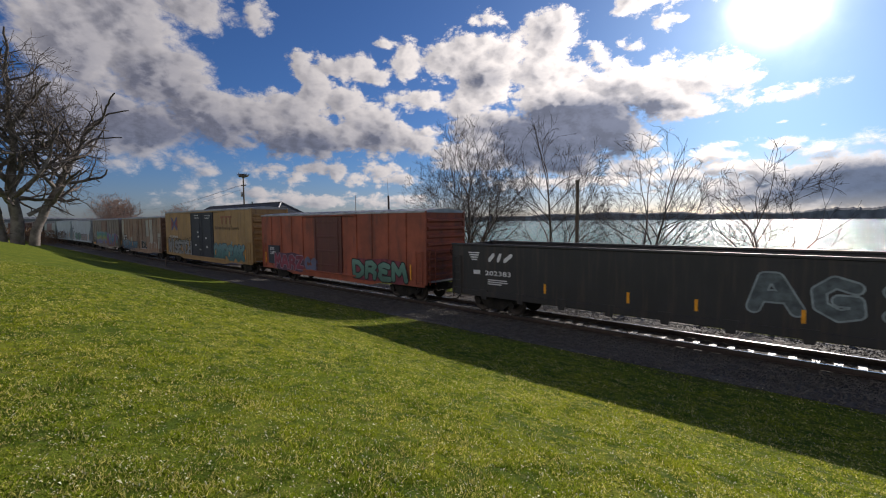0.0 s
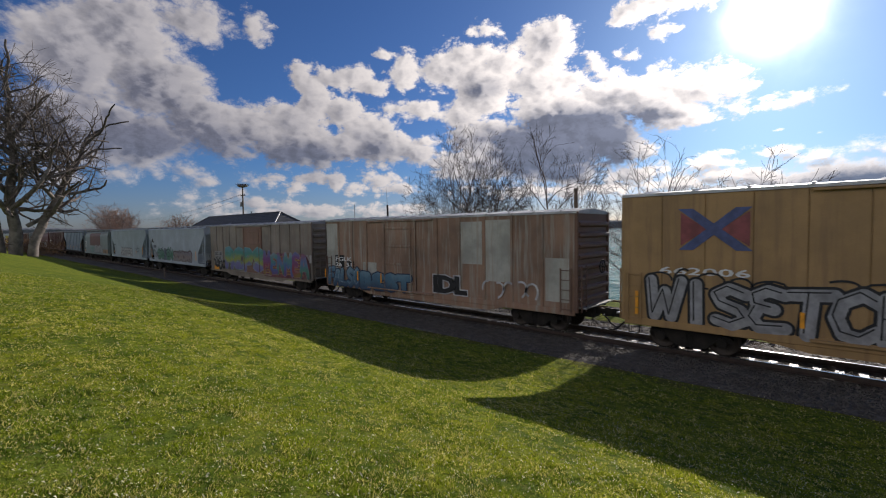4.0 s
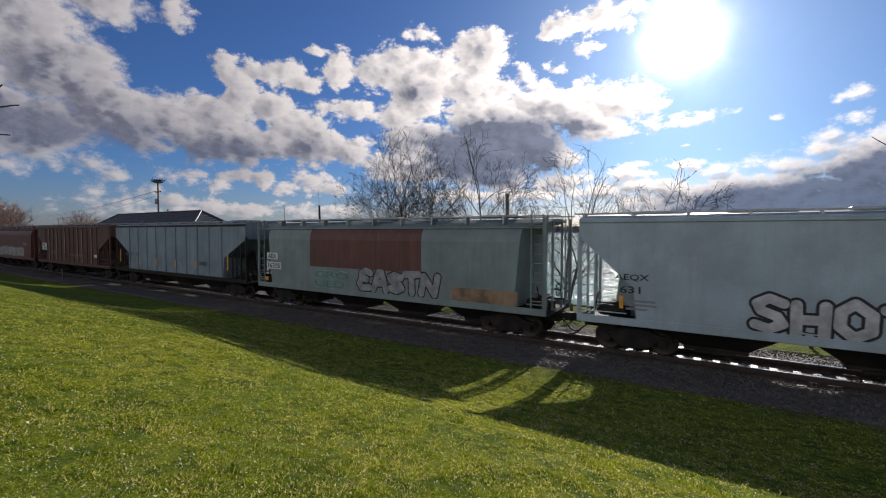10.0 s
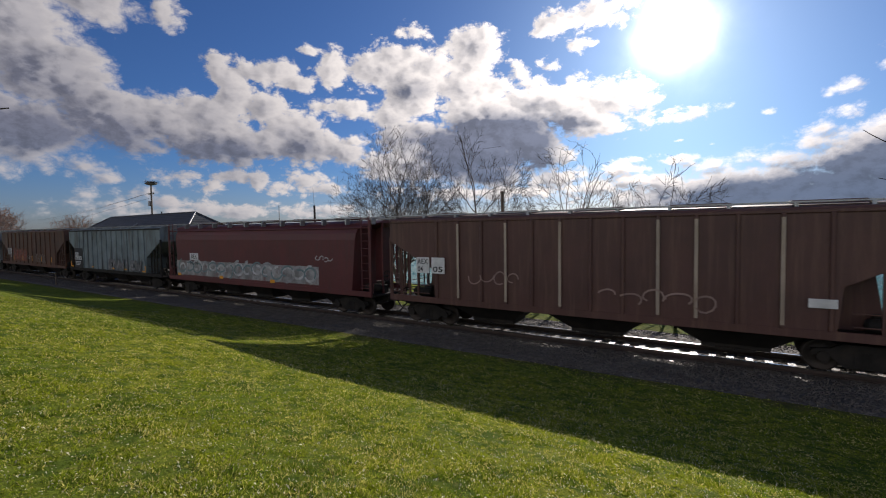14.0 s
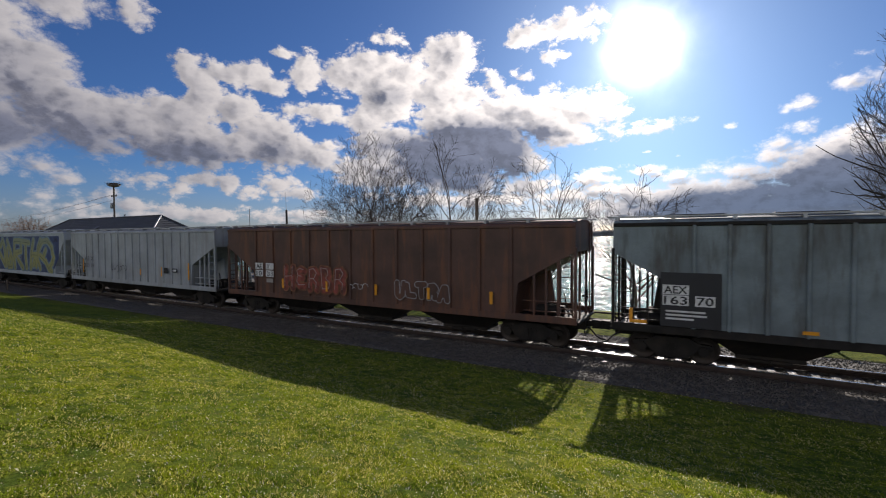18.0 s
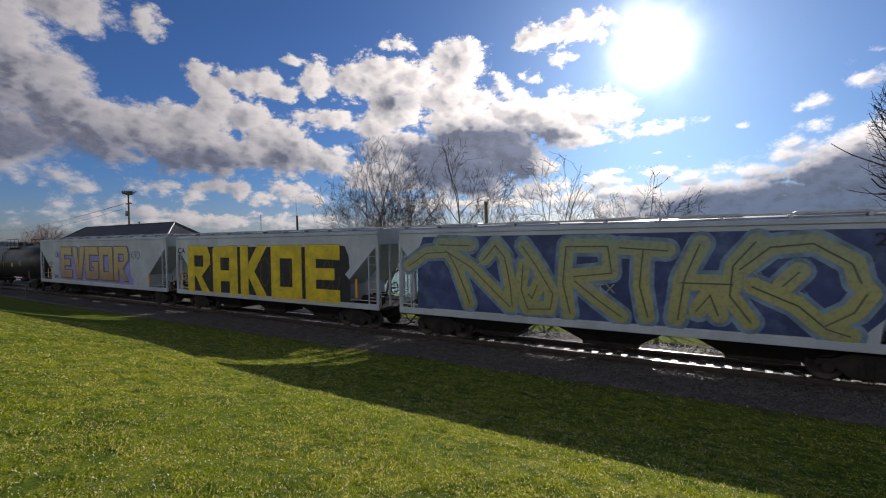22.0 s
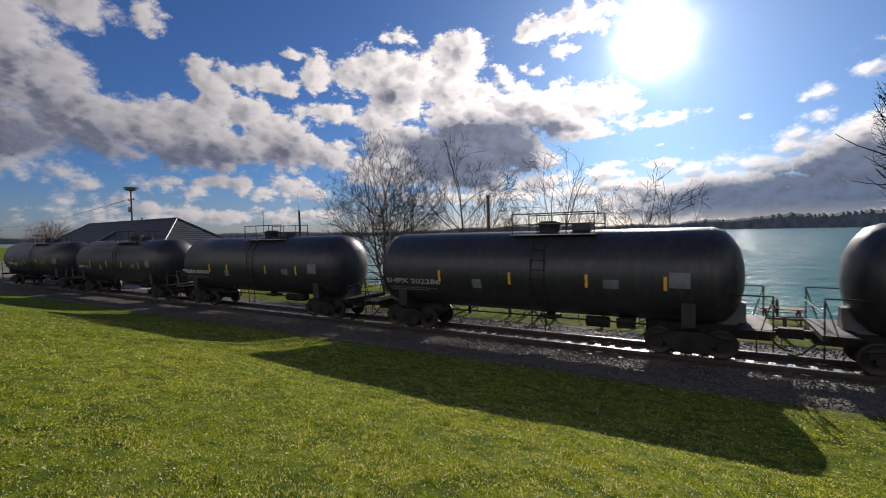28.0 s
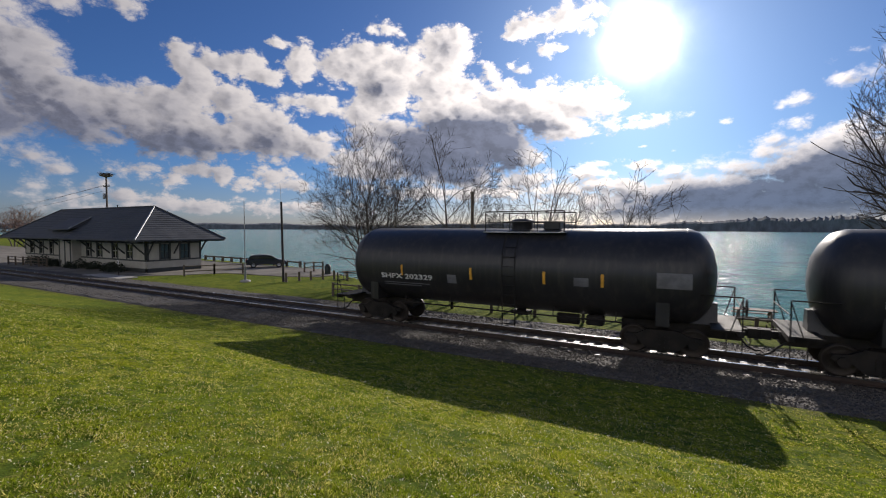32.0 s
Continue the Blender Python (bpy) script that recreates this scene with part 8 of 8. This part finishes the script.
def build_small():
    fence([(-21.5, 23.2), (-12, 22.9), (-2, 22.8), (12, 22.8)], 0.95, (0.5, 0.85), "low weathered post-and-rail fence behind the railway", 2.5)
    fence([(-43.1, 25.7), (-42.1, 28.2), (-40.1, 30.0)], 1.1, (0.45, 0.95), "wooden rail fence beside the depot yard", 2.6)
    fence([(-75.5, 22.6), (-66.5, 23.3)], 1.15, (0.35, 0.7, 1.05), "wooden ramp railing beside the depot", 1.8)
    fence([(-35.7, 34.2), (-35.2, 36.4)], 1.1, (0.55, 1.0), "short rail fence at the yard's edge", 1.2)
    fence([(-62, 40.2), (-51, 39.4), (-40.8, 38.4)], 0.75, (0.62,), "low timber guard rail along the shore", 2.4, 0.13)
    post_mesh = Shape().rod((0, 0, -0.1), (0, 0, 0.85), 0.11, 0.10, 9).mesh("post", OLD_WOOD)
    for x, y in ((-30.5, 27.1), (-30.2, 28.3), (-29.7, 29.2), (-29.3, 30.3), (-28.4, 30.8), (-26.9, 30.9)):
        b = tagged(holder("bollard", x, y, -0.5), "short round wooden bollard in the grass", "bollard", "yard bollards")
        put("post", post_mesh, b)
    bin_ = tagged(holder("litter_bin", -32.2, 34.0, -0.5), "dark domed litter bin beside the yard", "bin")
    part("drum", Shape().lathe([(0, 0.27), (0.05, 0.3), (0.75, 0.32), (0.8, 0.3)], (0, 0, 0), "z", 14), surface("bin_green", (0.03, 0.04, 0.035), 0.6), bin_)
    part("lid", Shape().lathe([(0.8, 0.33), (0.9, 0.28), (1.05, 0.12), (1.08, 0.02)], (0, 0, 0), "z", 14), surface("bin_green", (0.03, 0.04, 0.035), 0.6), bin_)
    for k, (x, y, r) in enumerate(((-27.3, 32.0, 30), (3.0, 26.6, 0))):
        t = holder("picnic_table", x, y, -0.5, r)
        tagged(t, "weathered wooden picnic table on the shore grass", "table", "picnic tables")
        for i in range(4):
            part("table_plank", Shape().soft_box(-0.9, 0.9, -0.38 + 0.19 * i, -0.21 + 0.19 * i, 0.70, 0.74, 0.008), OLD_WOOD, t)
        for y2 in (-0.75, 0.75):
            part("seat_plank", Shape().soft_box(-0.9, 0.9, y2 - 0.13, y2 + 0.13, 0.42, 0.46, 0.008), OLD_WOOD, t)
        for x2 in (-0.65, 0.65):
            for sgn in (-1, 1):
                part("leg", Shape().rod((x2, sgn * 0.7, 0), (x2, sgn * 0.25, 0.70), 0.045, sides=4), OLD_WOOD, t)
            part("cross_bar", Shape().box(x2 - 0.03, x2 + 0.03, -0.8, 0.8, 0.36, 0.42), OLD_WOOD, t)
    sg = tagged(holder("track_sign", -48.3, 22.4, -0.42), "small white sign on a thin post by the track", "sign")
    part("post", Shape().rod((0, 0, 0), (0, 0, 1.5), 0.03), STEEL_DARK, sg)
    part("panel", Shape().soft_box(-0.16, 0.16, -0.05, -0.03, 1.1, 1.5, 0.005), WHITE_PAINT, sg)
    part("mark", Shape().box(-0.05, 0.05, -0.056, -0.051, 1.2, 1.4), BLACK, sg)
    mk = tagged(holder("marker_post", -48.5, 13.9, -0.5), "thin dark marker post beside the ballast", "post")
    part("shaft", Shape().rod((0, 0, -0.1), (0, 0, 1.35), 0.05, sides=6), OLD_WOOD, mk)


build_small()


def build_car():
    navy = surface("car_paint", (0.012, 0.02, 0.035), 0.3, metal=0.4, vary=0.1, size=0.6, bump=0.02, coat=0.8)
    glass = glass_material("car_glass", (0.02, 0.025, 0.03))
    c = holder("parked_car", -44.3, 36.4, -0.45, 50)
    tagged(c, "dark blue estate car parked on the gravel yard", "car")
    hull = [(-2.2, 0.35), (-2.25, 0.7), (-2.15, 0.98), (-0.9, 1.02), (1.15, 1.0), (2.0, 0.88), (2.25, 0.7), (2.25, 0.35)]
    part("body", Shape().prism(hull, -0.88, 0.88), navy, c, bevel=0.06)
    roof = [(-2.05, 1.0), (-1.75, 1.42), (-1.2, 1.5), (0.2, 1.5), (0.55, 1.42), (1.25, 1.0)]
    part("cabin", Shape().prism(roof, -0.74, 0.74), navy, c, bevel=0.05)
    for y in (-0.75, 0.75):
        for a in ([(-1.85, 1.04), (-1.65, 1.38), (-0.95, 1.42), (-0.95, 1.04)], [(-0.85, 1.04), (-0.85, 1.43), (0.05, 1.43), (0.05, 1.04)], [(0.12, 1.04), (0.12, 1.42), (0.5, 1.36), (1.05, 1.04)]):
            part("window", Shape().prism(a, y - 0.012, y + 0.012), glass, c)
    part("windscreen", Shape().add([(1.24, -0.66, 1.02), (1.24, 0.66, 1.02), (0.58, 0.62, 1.42), (0.58, -0.62, 1.42)], [(0, 1, 2, 3)]), glass, c)
    for x in (-1.4, 1.4):
        for y in (-0.8, 0.8):
            w = part("wheel", Shape().lathe([(y - 0.11, 0.26), (y - 0.11, 0.32), (y - 0.07, 0.34), (y + 0.07, 0.34), (y + 0.11, 0.32), (y + 0.11, 0.26)], (x, 0, 0.34), "y", 18), RUBBER, c)
            part("rim", Shape().lathe([(y - 0.115, 0.2), (y - 0.12, 0.05), (y + 0.12, 0.05), (y + 0.115, 0.2)], (x, 0, 0.34), "y", 12), surface("alloy", (0.4, 0.4, 0.41), 0.35, metal=0.9), w)
    for y in (-0.62, 0.62):
        part("headlight", Shape().soft_box(2.12, 2.26, y - 0.2, y + 0.2, 0.62, 0.78, 0.03), surface("lamp_glass", (0.7, 0.7, 0.7), 0.15), c)
        part("tail_light", Shape().soft_box(-2.27, -2.15, y - 0.16, y + 0.16, 0.7, 0.95, 0.03), surface("red_lens", (0.3, 0.01, 0.01), 0.2), c)
        part("roof_rail", Shape().rod((-1.6, y, 1.53), (0.2, y, 1.53), 0.02), surface("alloy", (0.4, 0.4, 0.41), 0.35, metal=0.9), c)
        part("mirror", Shape().soft_box(0.85, 1.0, y * 1.55 - 0.08, y * 1.55 + 0.08, 1.02, 1.16, 0.02), navy, c)


build_car()

# ---- grass, litter, loose stones ----


def mass(name, verts, faces, material, label, category, smooth=False):
    me = bpy.data.meshes.new(name)
    me.vertices.add(len(verts))
    me.vertices.foreach_set("co", np.asarray(verts, np.float32).ravel())
    k = faces.shape[1]
    me.loops.add(faces.size)
    me.loops.foreach_set("vertex_index", faces.astype(np.int32).ravel())
    me.polygons.add(len(faces))
    me.polygons.foreach_set("loop_start", np.arange(0, faces.size, k, dtype=np.int32))
    me.polygons.foreach_set("loop_total", np.full(len(faces), k, np.int32))
    me.update(calc_edges=True)
    me.materials.append(material)
    return tagged(new(name, me), label, category, kind="stuff")


def ground_many(x, y):
    lx, lz = [p[0] for p in LAWN_LINE], [p[1] for p in LAWN_LINE]
    z = np.interp(y, lx, lz)
    rise = np.clip((12.5 - y) / 5.0, 0, 1)
    z += rise * (0.02 * np.sin(x * 0.21 + 1.0) + 0.02 * np.sin(x * 0.09 + y * 0.5) + np.interp(x, [q[0] for q in SIDE_RISE], [q[1] for q in SIDE_RISE]))
    return np.where(y < 15, z, -0.5 + 0.03 * np.sin(x * 0.3) * np.sin(y * 0.4))


def lattice(x, y, cell, seed):
    """Smooth random values between nought and one, with bumps of one cell's size."""
    table = np.random.default_rng(seed).random((256, 256))
    u, w = x / cell, y / cell
    i, j = np.floor(u).astype(int), np.floor(w).astype(int)
    fu, fw = u - i, w - j
    fu, fw = fu * fu * (3 - 2 * fu), fw * fw * (3 - 2 * fw)
    i, j = i % 255, j % 255
    return (table[i, j] * (1 - fu) + table[i + 1, j] * fu) * (1 - fw) + (table[i, j + 1] * (1 - fu) + table[i + 1, j + 1] * fu) * fw


def build_grass():
    rng = np.random.default_rng(4)
    n = 760000
    a = np.radians(rng.uniform(-95, 22, n))
    r = 1.8 + 24.0 * rng.random(n) ** 1.6
    # nearer ground on every side as well, thinning out behind
    spread = rng.random(n) < 0.12
    a = np.where(spread, rng.uniform(0, 2 * np.pi, n), a)
    r = np.where(spread, 9.0 * rng.random(n) ** 0.6, r)
    x, y = r * np.sin(a), r * np.cos(a)
    tuft = 0.6 * lattice(x, y, 0.085, 1) + 0.4 * lattice(x, y, 0.31, 2)
    keep = (y < 12.6 + rng.uniform(-0.8, 0.8, n)) & (~spread | (rng.random(n) < 1.15 - r / 9.0))
    keep &= rng.random(n) < np.clip((tuft - 0.18) * 2.8, 0.25, 1)
    x, y, r, tuft = x[keep], y[keep], r[keep], tuft[keep]
    n = len(x)
    z = ground_many(x, y)
    h = rng.uniform(0.010, 0.030, n) * (0.35 + 2.2 * np.clip(tuft - 0.2, 0, 1) ** 1.3) * (0.75 + 0.5 * lattice(x, y, 1.3, 3))
    w = rng.uniform(0.0022, 0.0056, n) * np.clip(r / 2.4, 1.0, 4.5)
    t = rng.uniform(0, 2 * np.pi, n)
    lean = rng.uniform(0.3, 1.7, n) * h
    lt = rng.uniform(0, 2 * np.pi, n)
    v = np.empty((n, 3, 3))
    v[:, 0] = np.stack([x - np.cos(t) * w, y - np.sin(t) * w, z - 0.004], 1)
    v[:, 1] = np.stack([x + np.cos(t) * w, y + np.sin(t) * w, z - 0.004], 1)
    v[:, 2] = np.stack([x + np.cos(lt) * lean, y + np.sin(lt) * lean, z + h], 1)
    mass("grass", v.reshape(-1, 3), np.arange(3 * n).reshape(-1, 3), BLADE, "short mown lawn grass, green with dry blades", "grass")


def build_litter():
    rng = np.random.default_rng(9)
    n = 24000
    a = np.radians(rng.uniform(-92, 8, n))
    r = 2.2 + 26.0 * rng.random(n) ** 1.2
    x, y = r * np.sin(a), r * np.cos(a)
    keep = (y > 0.2) & (y < 13.6)
    x, y = x[keep], y[keep]
    n = len(x)
    z = ground_many(x, y) + rng.uniform(0.028, 0.052, n)
    s = rng.uniform(0.006, 0.012, n) * np.where(rng.random(n) < 0.06, 1.6, 1.0)
    t = rng.uniform(0, 2 * np.pi, n)
    tilt = rng.uniform(-0.9, 0.9, n)
    v = np.empty((n, 4, 3))
    for k, (u, w) in enumerate(((-1, -0.35), (0.1, -0.5), (1, 0.25), (-0.1, 0.5))):
        v[:, k] = np.stack([x + s * (u * np.cos(t) - w * np.sin(t)), y + s * (u * np.sin(t) + w * np.cos(t)), z + s * u * tilt + (0.008 if k % 2 else 0)], 1)
    leaf = surface("dry_leaf", (0.86, 0.76, 0.46), 0.7, vary=0.6, size=0.06, bump=0.2)
    mass("leaf_litter", v.reshape(-1, 3), np.arange(4 * n).reshape(-1, 4), leaf, "scattered pale dry leaf scraps on the lawn", "leaves")


def build_stones():
    rng = np.random.default_rng(6)
    n = 34000
    x = np.where(rng.random(n) < 0.75, rng.uniform(-26, 7, n), rng.uniform(-60, 8, n))
    off = np.where(rng.random(n) < 0.6, rng.uniform(-3.95, -0.95, n), rng.uniform(-0.6, 4.4, n))
    bed = np.interp(off, [-4.15, -3.7, -2.7, -1.75, 1.75, 2.7, 4.2, 4.5], [-0.20, -0.07, -0.13, -0.195, -0.195, -0.32, -0.46, -0.56])
    s = rng.uniform(0.018, 0.042, n)
    octa = np.array([(1, 0, 0), (-1, 0, 0), (0, 1, 0), (0, -1, 0), (0, 0, 1), (0, 0, -1)], float)
    v = octa[None] * (s[:, None, None] * rng.uniform(0.6, 1.3, (n, 6, 1)))
    v = v + rng.normal(0, 1, (n, 6, 3)) * (0.25 * s)[:, None, None]
    t = rng.uniform(0, 6.28, n)
    c, w = np.cos(t)[:, None], np.sin(t)[:, None]
    v = np.stack([v[..., 0] * c - v[..., 1] * w, v[..., 0] * w + v[..., 1] * c, v[..., 2] * 0.8], -1)
    v += np.stack([x, TRACK_Y + off, bed + 0.012], 1)[:, None]
    tri = np.array([(0, 2, 4), (2, 1, 4), (1, 3, 4), (3, 0, 4), (2, 0, 5), (1, 2, 5), (3, 1, 5), (0, 3, 5)])
    f = (tri[None] + 6 * np.arange(n)[:, None, None]).reshape(-1, 3)
    mass("ballast_stones", v.reshape(-1, 3), f, STONE, "loose angular grey ballast stones along the track", "stones")


build_grass()
build_litter()
build_stones()


# ---- ties, laid last ----


def build_ties():
    meshes = []
    for k in range(4):
        rnd = random.Random(k)
        s = Shape().soft_box(-0.115, 0.115, -1.3 + rnd.uniform(-0.04, 0.04), 1.3 + rnd.uniform(-0.04, 0.04), -0.36, -0.172, 0.012)
        meshes.append(s.mesh("tie", TIE_WOOD))
    plate = Shape()
    for y in (-0.7525, 0.7525):
        plate.soft_box(-0.10, 0.10, y - 0.19, y + 0.19, -0.174, -0.160, 0.004)
        for a in (-0.06, 0.06):
            for b in (-0.1, 0.1):
                plate.box(a - 0.012, a + 0.012, y + b - 0.012, y + b + 0.012, -0.16, -0.135)
    plates = plate.mesh("tie_plate", RAIL_SIDE)
    rnd = random.Random(11)
    for i in range(290):
        x = 14.0 - 0.535 * i + rnd.uniform(-0.03, 0.03)
        t = put("tie", meshes[i % 4], TRACK)
        t.matrix_basis = pose(x, rnd.uniform(-0.04, 0.04), rnd.uniform(-0.006, 0.004), 0, 0, rnd.uniform(-1.2, 1.2))
        put("tie_plate", plates, t)


build_ties()


# ---- what moves ----


def motions():
    for car, middle in MOVERS:
        walk(car, [(t, pose(middle + SPEED * (t - 16), TRACK_Y, 0)) for t in (0, 8, 16, 24, 32)])
    turn = math.degrees(SPEED / 0.455)
    rows = [(i / FPS, pose(0, 0, 0, 0, (turn * i / FPS) % 360, 0)) for i in range(32 * FPS + 1)]
    for w in WHEELSETS[:1]:
        walk(w, rows)
    keys = WHEELSETS[0].animation_data
    for w in WHEELSETS[1:]:
        w.rotation_mode = "QUATERNION"
        w.animation_data_create()
        w.animation_data.action = keys.action
        w.animation_data.action_slot = keys.action_slot


motions()
